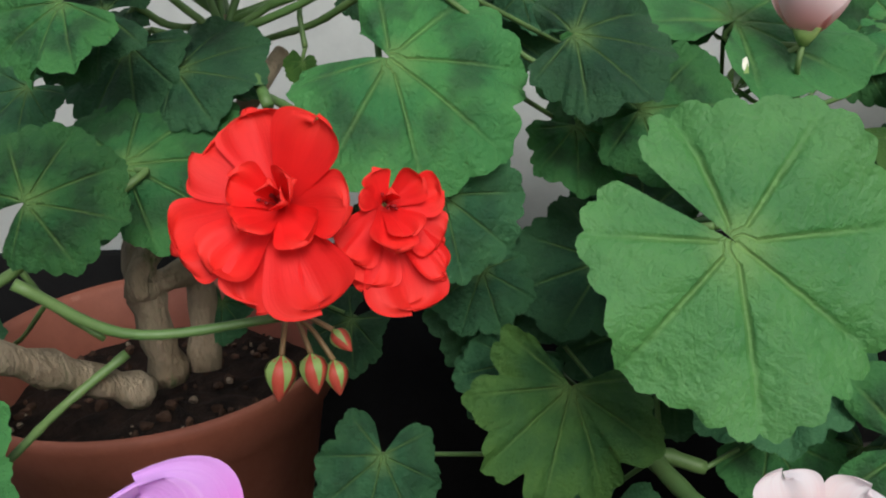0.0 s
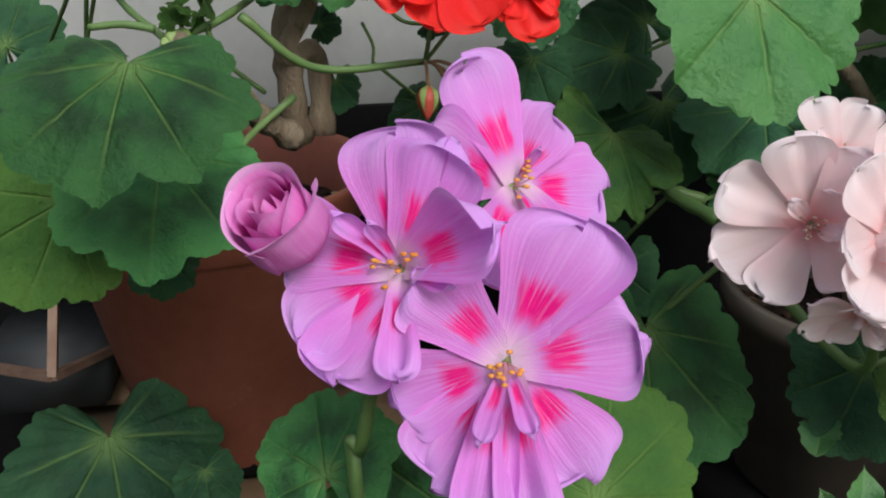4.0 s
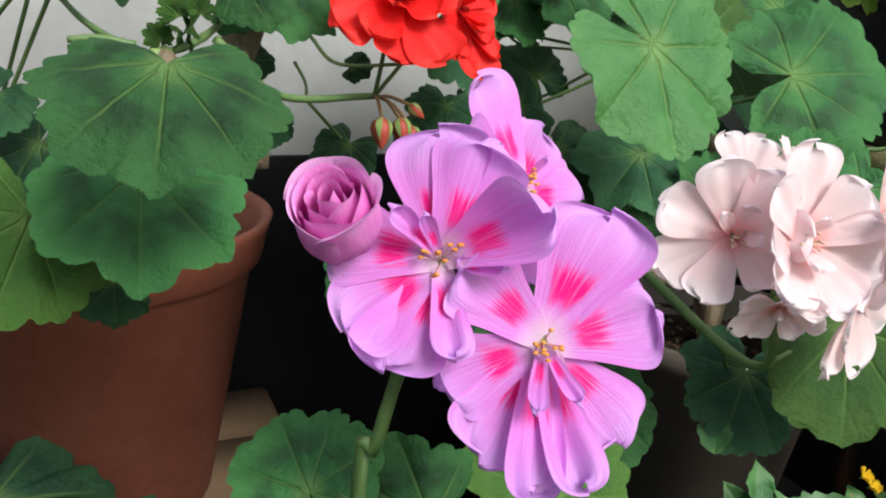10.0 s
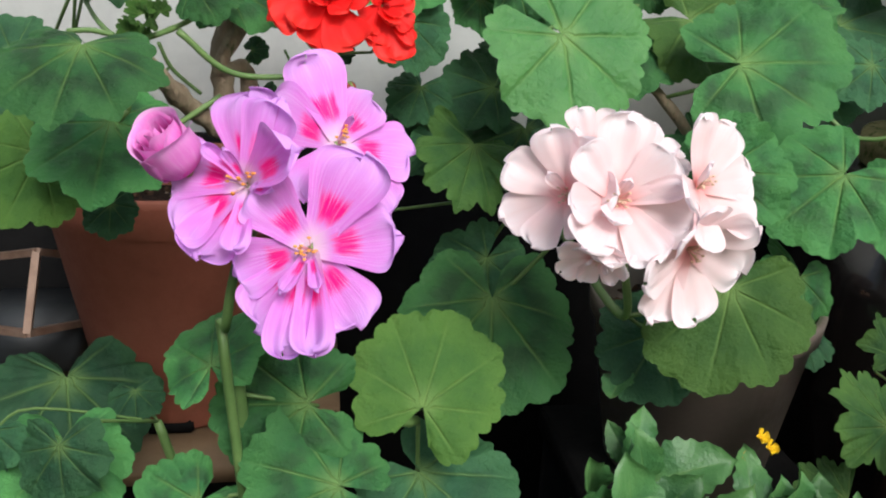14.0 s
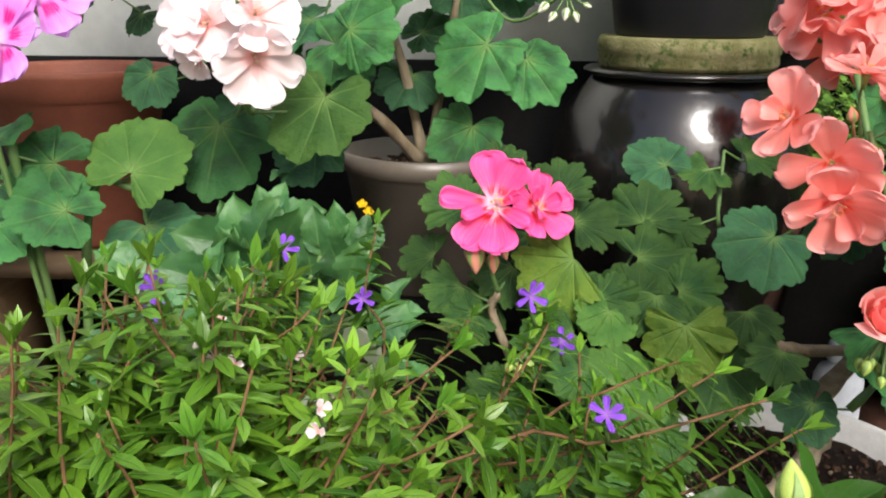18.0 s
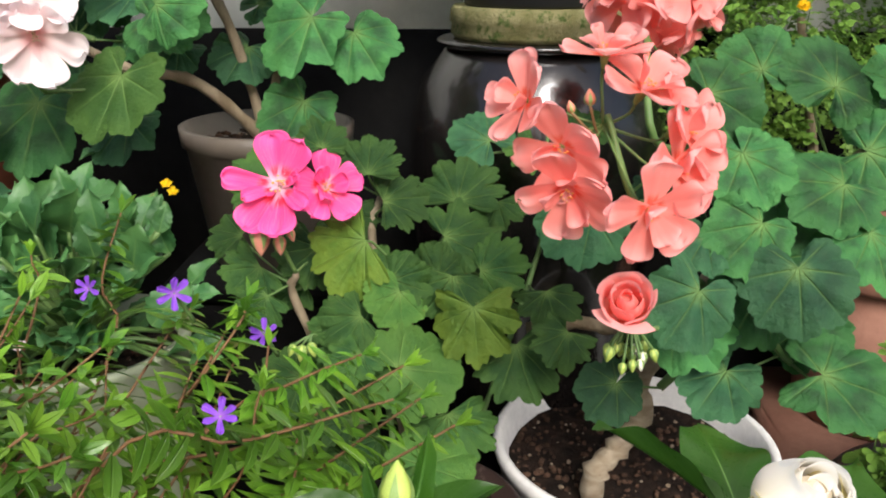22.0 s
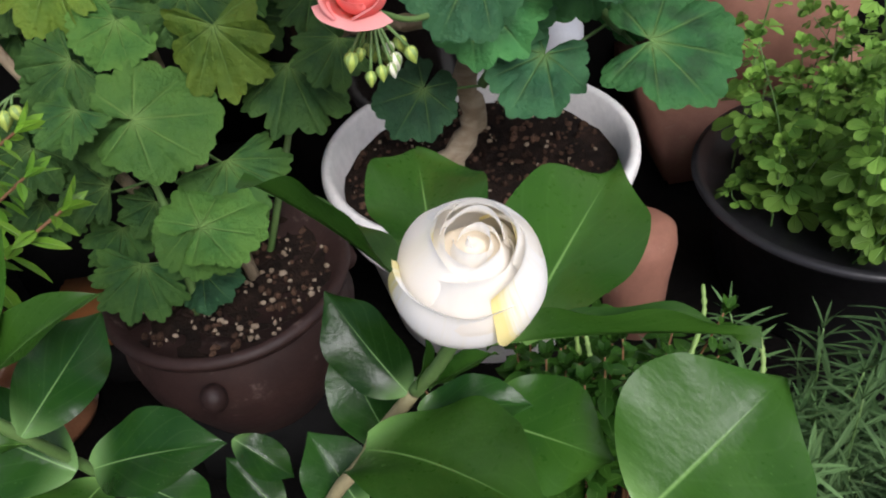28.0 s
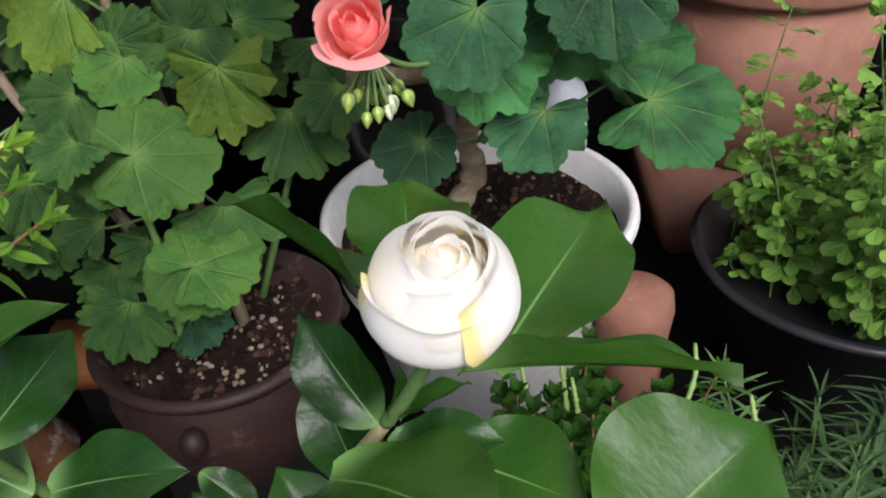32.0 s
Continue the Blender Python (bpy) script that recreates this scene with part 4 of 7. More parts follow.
stem(red, [(-0.4385, 0.6844, 0.6075), (-0.4425, 0.6701, 0.5981), (-0.4469, 0.6561, 0.5896)], 0.0016, 0.0013)
stem(red, [(-0.4375, 0.6844, 0.6075), (-0.4353, 0.6748, 0.5963), (-0.4365, 0.6678, 0.578)], 0.0018, 0.0014)
stem(red, [(-0.4453, 0.6872, 0.6151), (-0.4572, 0.6879, 0.6171), (-0.4691, 0.6876, 0.6163)], 0.0016, 0.0014)
stem(red, [(-0.396, 0.727, 0.5784), (-0.4138, 0.712, 0.5673), (-0.423, 0.6883, 0.5614)], 0.0018, 0.0014)
for end in ((-0.3965, 0.7815, 0.7111), (-0.3786, 0.8052, 0.7174), (-0.3721, 0.8164, 0.7188), (-0.3559, 0.8154, 0.7161), (-0.3223, 0.7912, 0.7089), (-0.3, 0.7797, 0.7069), (-0.3891, 0.7817, 0.6834)):
    hub = Vector((-0.3661, 0.7958, 0.6785))
    stem(red, [hub, hub.lerp(Vector(end), 0.5) + Vector((0, 0.002, -0.002)), Vector(end)], 0.0017, 0.0013, STALK, "stem", 0.05)
stem(red, [(-0.3964, 0.7907, 0.6916), (-0.3872, 0.7983, 0.6834), (-0.3724, 0.8081, 0.6808)], 0.0016, 0.0014)
stem(red, [(-0.3747, 0.8073, 0.6788), (-0.3563, 0.7997, 0.6865), (-0.3368, 0.7915, 0.6927)], 0.0018, 0.0014)
stem(red, [(-0.3552, 0.7988, 0.6559), (-0.3412, 0.7818, 0.6531), (-0.3278, 0.7741, 0.6467)], 0.0018, 0.0016)
stem(red, [(-0.3123, 0.8022, 0.6922), (-0.3317, 0.8087, 0.6816), (-0.3543, 0.8167, 0.6749)], 0.0016, 0.0014)
stem(red, [(-0.3365, 0.8051, 0.6723), (-0.3383, 0.8103, 0.6861), (-0.3356, 0.8151, 0.6987)], 0.0012, 0.0012)
stem(red, [(-0.4317, 0.7354, 0.6082), (-0.4251, 0.7386, 0.5927), (-0.4091, 0.7404, 0.5776)], 0.0012, 0.0012)
stem(red, [(-0.3602, 0.7868, 0.6016), (-0.3554, 0.7814, 0.591), (-0.356, 0.7781, 0.583)], 0.0009, 0.0008)
stem(red, [(-0.3507, 0.791, 0.6147), (-0.3375, 0.783, 0.6015), (-0.3034, 0.7778, 0.6026)], 0.0011, 0.001)
stem(red, [(-0.4404, 0.6851, 0.6094), (-0.4483, 0.6687, 0.5946)], 0.0024, 0.002)
stem(red, [(-0.4143, 0.699, 0.6176), (-0.3859, 0.7101, 0.594), (-0.337, 0.7235, 0.5925)], 0.0020, 0.0016, STALK, "flower_stem", 0.05)
stem(red, [(-0.3436, 0.7575, 0.6583), (-0.3558, 0.7851, 0.6747), (-0.3635, 0.8083, 0.6812)], 0.0022, 0.002, STALK, "stem", 0.05)
stem(red, [(-0.3656, 0.804, 0.6842), (-0.333, 0.7972, 0.6947), (-0.3108, 0.7799, 0.7057)], 0.0022, 0.0018, STALK, "stem", 0.05)
stem(red, [(-0.3656, 0.804, 0.6842), (-0.3843, 0.8092, 0.6975), (-0.3996, 0.8135, 0.7086)], 0.0022, 0.0018, STALK, "stem", 0.05)
stem(red, [(-0.3657, 0.8032, 0.682), (-0.3733, 0.8209, 0.7004), (-0.3775, 0.839, 0.7199)], 0.003, 0.0022, STALK, "stem", 0.05)
for at, r in (((-0.4379, 0.6848, 0.6115), 0.0038), ((-0.4408, 0.683, 0.6097), 0.003), ((-0.435, 0.6863, 0.6127), 0.003)):
    knot = bmesh.new()
    bmesh.ops.create_icosphere(knot, subdivisions=3, radius=r)
    for v in knot.verts:
        v.co = v.co * (1 + 0.3 * noise.noise(v.co * 300)) + Vector(at)
    part("stem_node", knot, SEPAL, red)
leaf(red, "zonal", -0.2904, 0.7551, 0.6664, 0.0400, -46, 36, -143)
leaf(red, "dark", -0.2773, 0.7525, 0.6201, 0.0261, -57, 35, -153)
leaf(red, "zonal", -0.3820, 0.7456, 0.6428, 0.0336, 23, 46, -65)
leaf(red, "zonal", -0.4001, 0.7035, 0.6449, 0.0227, 32, 45, -41)
leaf(red, "zonal", -0.4065, 0.7378, 0.6933, 0.0223, -40, -37, 138)
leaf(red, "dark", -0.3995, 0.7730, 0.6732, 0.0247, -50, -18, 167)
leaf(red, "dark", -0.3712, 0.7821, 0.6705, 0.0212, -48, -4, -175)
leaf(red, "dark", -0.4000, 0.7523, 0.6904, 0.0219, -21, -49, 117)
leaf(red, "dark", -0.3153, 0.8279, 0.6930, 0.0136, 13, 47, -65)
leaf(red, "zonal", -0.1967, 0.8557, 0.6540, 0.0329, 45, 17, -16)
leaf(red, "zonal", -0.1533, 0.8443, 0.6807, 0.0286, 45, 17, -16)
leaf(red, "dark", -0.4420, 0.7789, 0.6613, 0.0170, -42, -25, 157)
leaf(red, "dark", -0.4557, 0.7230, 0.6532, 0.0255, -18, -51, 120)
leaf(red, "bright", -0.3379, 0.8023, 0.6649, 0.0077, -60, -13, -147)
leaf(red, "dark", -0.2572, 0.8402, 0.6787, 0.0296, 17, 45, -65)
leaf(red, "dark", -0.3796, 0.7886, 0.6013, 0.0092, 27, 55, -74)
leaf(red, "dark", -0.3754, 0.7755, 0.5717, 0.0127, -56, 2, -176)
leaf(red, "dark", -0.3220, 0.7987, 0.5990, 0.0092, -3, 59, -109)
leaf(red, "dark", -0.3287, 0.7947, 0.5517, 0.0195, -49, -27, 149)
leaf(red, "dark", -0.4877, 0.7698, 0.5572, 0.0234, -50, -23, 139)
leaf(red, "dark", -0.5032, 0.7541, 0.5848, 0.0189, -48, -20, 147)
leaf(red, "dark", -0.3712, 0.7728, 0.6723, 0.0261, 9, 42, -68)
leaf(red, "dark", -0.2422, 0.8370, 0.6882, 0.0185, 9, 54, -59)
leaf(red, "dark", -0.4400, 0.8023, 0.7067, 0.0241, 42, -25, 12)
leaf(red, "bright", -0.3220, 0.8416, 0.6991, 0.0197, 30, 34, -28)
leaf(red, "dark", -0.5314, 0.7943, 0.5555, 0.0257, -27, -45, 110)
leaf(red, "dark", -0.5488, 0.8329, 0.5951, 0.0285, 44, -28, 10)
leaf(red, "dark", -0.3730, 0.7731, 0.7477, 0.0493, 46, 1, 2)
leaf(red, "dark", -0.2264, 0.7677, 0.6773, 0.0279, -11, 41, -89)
leaf(red, "zonal", -0.2665, 0.7936, 0.7314, 0.0269, 14, 33, -46)
blade(red, "zonal", (-0.4439, 0.6034, 0.6100), (-0.01, -0.61, 0.79), (-0.18, -0.78, -0.60), 0.0335)
blade(red, "zonal", (-0.4476, 0.6620, 0.5642), (0.01, -0.66, 0.75), (-0.09, -0.75, -0.65), 0.0372)
blade(red, "bright", (-0.4884, 0.6705, 0.5461), (0.33, -0.85, 0.42), (-0.35, -0.52, -0.78), 0.0322)
blade(red, "dark", (-0.4574, 0.6978, 0.5145), (0.03, -0.87, 0.49), (-0.03, -0.49, -0.87), 0.0152)
crown = np.random.default_rng(8)
for k in range(9):
    m = basis(Vector((-0.4309, 0.6874, 0.624)) + Vector(crown.normal(0, 0.004, 3)), crown.normal(0, 1, 3), crown.normal(0, 1, 3) + np.array((0, 0, 0.8)), crown.uniform(0.004, 0.007))
    part("young_leaf", PICK.choice(ROUND["ivy"]), GREEN["bright"], red, "", m)
RF = ((19, 0.98, 18, "broad"), (-32, 1.0, 26, "broad"), (58, 0.98, 12, "broad"), (-94, 0.86, 26, "broad"), (-157, 1.18, 8, "broad"), (172, 1.08, 10, "broad"), (114, 1.14, 6, "broad"), (140, 0.9, 14, "ruffled"), (62, 0.58, 48, "ruffled"), (150, 0.6, 36, "ruffled"), (-140, 0.66, 32, "ruffled"), (-60, 0.55, 55, "ruffled"), (0, 0.42, 66, "cupped"), (-110, 0.4, 60, "cupped"))
floret(red, "red", (-0.3325, 0.7075, 0.6370), (-0.08, -0.85, 0.52), (0.03, 0.35, 0.93), 0.0290, RF, True, None, "double scarlet geranium flower", back=(-0.337, 0.7235, 0.5925), pollen=RED_EYE)
RG = ((30, 0.55, 36, "broad"), (-53, 0.65, 40, "ruffled"), (-78, 0.8, 28, "broad"), (-122, 0.95, 16, "broad"), (-139, 1.3, 6, "oblong"), (-168, 1.5, 4, "broad"), (165, 1.2, 10, "broad"), (142, 1.0, 16, "broad"), (80, 0.5, 40, "broad"), (180, 0.85, 30, "ruffled"), (-150, 0.7, 36, "ruffled"), (10, 0.4, 64, "cupped"))
floret(red, "red", (-0.3015, 0.7130, 0.6345), (0.36, -0.84, 0.40), (0.08, 0.35, 0.93), 0.0215, RG, True, None, "double scarlet geranium flower", back=(-0.337, 0.7235, 0.5925), pollen=RED_EYE)
bud(red, (-0.3378, 0.7100, 0.5847), (-0.3392, 0.7046, 0.5705), (-0.3378, 0.7236, 0.5924), RED_BUD)
bud(red, (-0.3285, 0.7118, 0.5842), (-0.3267, 0.7070, 0.5714), (-0.3365, 0.7235, 0.5924), RED_BUD)
bud(red, (-0.3216, 0.7145, 0.5800), (-0.3197, 0.7102, 0.5688), (-0.3354, 0.7235, 0.5923), RED_BUD)
bud(red, (-0.3215, 0.7181, 0.5895), (-0.3151, 0.7136, 0.5835), (-0.3346, 0.7235, 0.5923), RED_BUD)

# ---- lilac geranium in front of it ----
lilac = thing("lilac_geranium", "lilac geranium with magenta blotches in a low brown pot", "potted plant", (-0.2982, 0.6154, FLOOR), "geraniums in pots")
LP = Vector((-0.3604, 0.645, 0.3419))
pot(lilac, (LP.x, LP.y, FLOOR), [(0.0, 0), (0.045, 0), (0.048, 0.003), (0.062, 0.17), (0.066, 0.172), (0.067, 0.182), (0.062, 0.183), (0.058, 0.17), (0.0, 0.16)], BROWN_CLAY, "brown clay plant pot", 0.168, 0.058)
stem(lilac, [(LP.x, LP.y, FLOOR + 0.165), (-0.3826, 0.5942, 0.4568), (-0.3808, 0.5835, 0.4913), (-0.3744, 0.5792, 0.5238), (-0.3638, 0.579, 0.5441)], 0.003, 0.002, STALK, "flower_stem", 0.05)
stem(lilac, [(LP.x, LP.y, FLOOR + 0.165), (-0.3794, 0.6156, 0.4258), (-0.3812, 0.6175, 0.444)], 0.005, 0.004)
stem(lilac, [(LP.x, LP.y, FLOOR + 0.165), (-0.3235, 0.6247, 0.3903), (-0.2809, 0.6361, 0.407)], 0.005, 0.003)
stem(lilac, [(LP.x, LP.y, FLOOR + 0.165), (-0.4200, 0.6960, 0.3000), (-0.4401, 0.7013, 0.3745)], 0.004, 0.003)
leaf(lilac, "dark", -0.4547, 0.7096, 0.3878, 0.0173, -41, 2, -171)
leaf(lilac, "dark", -0.5178, 0.6433, 0.3995, 0.0197, -71, -24, 158)
leaf(lilac, "dark", -0.4749, 0.6220, 0.3981, 0.0260, -72, -5, 165)
leaf(lilac, "zonal", -0.3949, 0.6279, 0.4564, 0.0310, 35, -30, -10)
leaf(lilac, "zonal", -0.3556, 0.6142, 0.4320, 0.0392, -9, -45, 85)
leaf(lilac, "dark", -0.2688, 0.6286, 0.3668, 0.0444, -40, 24, -156)
leaf(lilac, "zonal", -0.4068, 0.6027, 0.3717, 0.0332, -42, -20, 151)
# this low leaf takes the dark tone for the shade it lies in
blade(lilac, "dark", (-0.5206, 0.7876, 0.3455), (0.14, -0.67, 0.73), (0.19, -0.71, -0.68), 0.0582, False)
blade(lilac, "zonal", (-0.4833, 0.6512, 0.3804), (0.15, -0.60, 0.79), (0.11, -0.78, -0.61), 0.0375, False)
blade(lilac, "bright", (-0.2762, 0.6283, 0.4340), (0.08, -0.77, 0.63), (0.34, 0.61, 0.71), 0.0435)
blade(lilac, "zonal", (-0.3391, 0.5908, 0.4002), (0.16, -0.68, 0.72), (-0.95, 0.10, 0.30), 0.0381)
LA = ((9, 1.04, 14, "broad"), (-20, 1.0, 24, "broad"), (-64, 1.02, 26, "cupped"), (82, 0.94, 8, "broad"), (128, 0.92, 2, "broad"), (160, 0.96, 2, "broad"), (-172, 0.82, 12, "oblong"), (50, 0.66, 38, "narrow"), (30, 0.5, 50, "narrow"), (-105, 0.6, 34, "narrow"))
floret(lilac, "lilac", (-0.3672, 0.5690, 0.5625), (-0.36, -0.80, 0.48), (0.14, 0.3, 0.94), 0.0370, LA, True, None, "lilac geranium flower with magenta blotches", back=(-0.3605, 0.5878, 0.5406))
LB = ((-24, 1.26, 10, "broad"), (-78, 1.05, 6, "broad"), (-143, 1.08, 2, "broad"), (-170, 1.25, 6, "oblong"), (172, 1.28, 2, "oblong"), (150, 1.12, 2, "broad"), (112, 0.95, 4, "broad"), (48, 0.98, 14, "broad"), (164, 0.70, 30, "narrow"), (-158, 0.62, 26, "narrow"))
floret(lilac, "lilac", (-0.3405, 0.5490, 0.5405), (-0.28, -0.85, 0.44), (0.09, 0.32, 0.94), 0.0345, LB, True, None, "lilac geranium flower with magenta blotches", back=(-0.3589, 0.5864, 0.5389))
LC = ((20, 1.14, 8, "broad"), (-38, 0.80, 12, "broad"), (-94, 1.08, 2, "broad"), (-147, 1.12, 2, "broad"), (143, 0.95, 4, "broad"), (72, 1.02, 8, "broad"), (-10, 0.42, 55, "narrow"), (170, 0.5, 40, "narrow"))
floret(lilac, "lilac", (-0.3288, 0.5935, 0.5765), (0.40, -0.77, 0.48), (-0.03, 0.4, 0.91), 0.0350, LC, True, None, "lilac geranium flower with magenta blotches", back=(-0.3587, 0.5897, 0.5387))
ROSE_ROWS = ((-70, 78, 1.0, 0.92, 0.90, 0.0, 0.10, "mauve"), (60, 78, 0.98, 0.95, 0.92, -0.04, 0.22, "mauve"), (180, 84, 0.96, 0.90, 1.0, 0.0, 0.12, "mauve"),
             (-10, 72, 0.86, 0.74, 0.90, -0.04, 0.08, "rosy"), (112, 70, 0.84, 0.74, 0.97, -0.04, 0.08, "rosy"), (232, 72, 0.84, 0.74, 0.98, -0.04, 0.08, "rosy"),
             (-50, 74, 0.66, 0.52, 0.95, -0.04, 0.08, "rosy"), (70, 74, 0.64, 0.52, 0.98, -0.04, 0.08, "rosy"), (190, 76, 0.64, 0.52, 0.98, -0.04, 0.08, "rosy"),
             (0, 86, 0.44, 0.30, 0.97, -0.05, 0.06, "rosy"), (180, 86, 0.42, 0.28, 0.98, -0.05, 0.06, "rosy"), (90, 110, 0.26, 0.12, 0.95, -0.05, 0.04, "rosy"))
wrapped_bud(lilac, (-0.3945, 0.5790, 0.5665), (-0.40, -0.52, 0.75), (-0.2, -0.6, -0.7), 0.0126, 0.0285, ROSE_ROWS, "half_open_flower", "half-open rosy lilac geranium bud", (-0.3605, 0.5878, 0.5406))

# ---- pale pink geranium in the taupe pot ----
pale = thing("pale_pink_geranium", "pale pink double geranium in a taupe glazed pot", "potted plant", (-0.03, 0.80, 0.27), "geraniums in pots")
PP = Vector((-0.03, 0.80, 0.418))
pot(pale, (PP.x, PP.y, PP.z - 0.15), [(0.0, 0), (0.062, 0), (0.066, 0.004), (0.086, 0.130), (0.090, 0.132), (0.092, 0.150), (0.086, 0.151), (0.081, 0.13), (0.0, 0.12)], TAUPE, "taupe glazed plant pot with a square rim", 0.128, 0.081)
# unseen support, coloured as the shadow that hides the pot's foot
crate = thing("added_stand", "added stand under the taupe pot, coloured black like the shadow there", "plant stand", (PP.x, PP.y, FLOOR))
part("top", box((PP.x - 0.1, PP.y - 0.085, PP.z - 0.175), (PP.x + 0.1, PP.y + 0.1, PP.z - 0.1503)), SHADE_BLACK, crate)
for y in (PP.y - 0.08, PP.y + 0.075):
    part("side_panel", box((PP.x - 0.095, y, FLOOR), (PP.x + 0.095, y + 0.02, PP.z - 0.1752)), SHADE_BLACK, crate)
stem(pale, [(PP.x, PP.y, PP.z - 0.02), (-0.0869, 0.7588, 0.4649), (-0.1411, 0.7305, 0.4822), (-0.1884, 0.7158, 0.5086)], 0.007, 0.004, WOODY, "woody_branch", 0.2)
stem(pale, [(PP.x, PP.y, PP.z - 0.02), (-0.0583, 0.7789, 0.5242), (-0.0973, 0.7846, 0.5805), (-0.1426, 0.7814, 0.6097)], 0.006, 0.003, WOODY, "woody_branch", 0.2)
stem(pale, [(PP.x, PP.y, PP.z - 0.02), (-0.0036, 0.797, 0.5405), (0.0055, 0.8087, 0.6094)], 0.005, 0.003, WOODY, "woody_branch", 0.2)
stem(pale, [(-0.1884, 0.7158, 0.5086), (-0.1708, 0.6215, 0.4767), (-0.1816, 0.6078, 0.5272)], 0.003, 0.002, STALK, "flower_stem", 0.05)
stem(pale, [(-0.1884, 0.7158, 0.5086), (-0.2017, 0.7491, 0.5135), (-0.1809, 0.7471, 0.5084)], 0.004, 0.003, STALK, "stem", 0.15)
stem(pale, [(-0.1426, 0.7814, 0.6097), (-0.1325, 0.8136, 0.6278), (-0.1402, 0.8017, 0.6669)], 0.002, 0.0016, STALK, "flower_stem", 0.05)
leaf(pale, "big", -0.1896, 0.7011, 0.6186, 0.0499, -53, 42, -150)
leaf(pale, "ivy", -0.2392, 0.7397, 0.5398, 0.0335, -46, -24, 167)
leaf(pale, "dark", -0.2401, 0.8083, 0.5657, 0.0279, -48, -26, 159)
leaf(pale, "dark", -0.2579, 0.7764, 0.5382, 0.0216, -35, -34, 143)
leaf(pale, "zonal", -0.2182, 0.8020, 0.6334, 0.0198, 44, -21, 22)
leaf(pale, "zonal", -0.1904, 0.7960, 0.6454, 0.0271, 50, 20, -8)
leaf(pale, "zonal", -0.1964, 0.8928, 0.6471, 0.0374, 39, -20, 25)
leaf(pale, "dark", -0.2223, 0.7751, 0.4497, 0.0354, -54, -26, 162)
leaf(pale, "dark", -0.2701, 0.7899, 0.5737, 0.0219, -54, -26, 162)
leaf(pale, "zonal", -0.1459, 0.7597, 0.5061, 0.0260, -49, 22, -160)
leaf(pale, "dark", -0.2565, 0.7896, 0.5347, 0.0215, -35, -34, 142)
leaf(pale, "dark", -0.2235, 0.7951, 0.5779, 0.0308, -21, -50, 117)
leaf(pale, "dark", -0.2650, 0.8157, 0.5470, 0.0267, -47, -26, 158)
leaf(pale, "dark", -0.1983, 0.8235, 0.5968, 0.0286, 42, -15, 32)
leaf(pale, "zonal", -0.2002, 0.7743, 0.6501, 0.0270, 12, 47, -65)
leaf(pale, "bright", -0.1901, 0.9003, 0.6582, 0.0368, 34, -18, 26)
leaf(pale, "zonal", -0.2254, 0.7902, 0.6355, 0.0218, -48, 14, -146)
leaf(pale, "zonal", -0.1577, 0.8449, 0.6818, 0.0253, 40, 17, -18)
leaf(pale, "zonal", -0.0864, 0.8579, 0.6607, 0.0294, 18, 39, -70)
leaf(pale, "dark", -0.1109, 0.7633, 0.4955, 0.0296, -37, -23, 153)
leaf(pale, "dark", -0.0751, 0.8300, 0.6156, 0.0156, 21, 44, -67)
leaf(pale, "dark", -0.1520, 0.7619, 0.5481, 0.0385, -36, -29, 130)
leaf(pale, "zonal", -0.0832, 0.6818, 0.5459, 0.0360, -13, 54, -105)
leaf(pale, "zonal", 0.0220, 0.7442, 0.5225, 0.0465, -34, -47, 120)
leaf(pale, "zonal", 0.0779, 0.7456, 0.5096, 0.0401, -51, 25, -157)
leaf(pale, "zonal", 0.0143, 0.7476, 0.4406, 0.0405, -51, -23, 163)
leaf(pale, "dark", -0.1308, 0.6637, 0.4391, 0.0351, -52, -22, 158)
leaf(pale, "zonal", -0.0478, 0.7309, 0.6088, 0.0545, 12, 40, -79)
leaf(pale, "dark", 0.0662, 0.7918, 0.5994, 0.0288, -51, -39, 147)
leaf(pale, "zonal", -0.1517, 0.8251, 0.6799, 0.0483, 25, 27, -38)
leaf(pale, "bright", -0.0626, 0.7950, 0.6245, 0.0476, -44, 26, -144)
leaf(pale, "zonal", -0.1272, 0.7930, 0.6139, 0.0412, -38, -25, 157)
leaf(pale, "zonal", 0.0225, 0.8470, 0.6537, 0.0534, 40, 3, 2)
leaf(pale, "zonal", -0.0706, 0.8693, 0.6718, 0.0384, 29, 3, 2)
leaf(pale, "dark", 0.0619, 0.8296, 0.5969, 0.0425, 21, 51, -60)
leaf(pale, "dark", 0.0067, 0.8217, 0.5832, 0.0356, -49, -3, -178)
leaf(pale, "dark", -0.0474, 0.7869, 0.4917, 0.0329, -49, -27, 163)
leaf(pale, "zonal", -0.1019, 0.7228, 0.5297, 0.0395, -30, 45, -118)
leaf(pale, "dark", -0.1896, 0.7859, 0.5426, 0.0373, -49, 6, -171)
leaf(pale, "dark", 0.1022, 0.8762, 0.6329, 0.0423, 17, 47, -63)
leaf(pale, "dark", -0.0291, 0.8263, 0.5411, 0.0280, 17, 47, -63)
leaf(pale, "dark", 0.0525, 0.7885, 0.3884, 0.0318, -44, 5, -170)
blade(pale, "zonal", (-0.2272, 0.6975, 0.4412), (-0.02, -0.76, 0.65), (-0.09, -0.65, -0.75), 0.0548)
blade(pale, "bright", (-0.1115, 0.6179, 0.4806), (-0.24, -0.78, 0.58), (-0.34, -0.50, -0.80), 0.0452)
blade(pale, "dark", (-0.3163, 0.7753, 0.4894), (0.11, -0.84, 0.53), (-0.24, -0.54, -0.81), 0.0286)
PS = (0, 0.31, 0.95)
PB = (-0.1786, 0.6065, 0.5245)
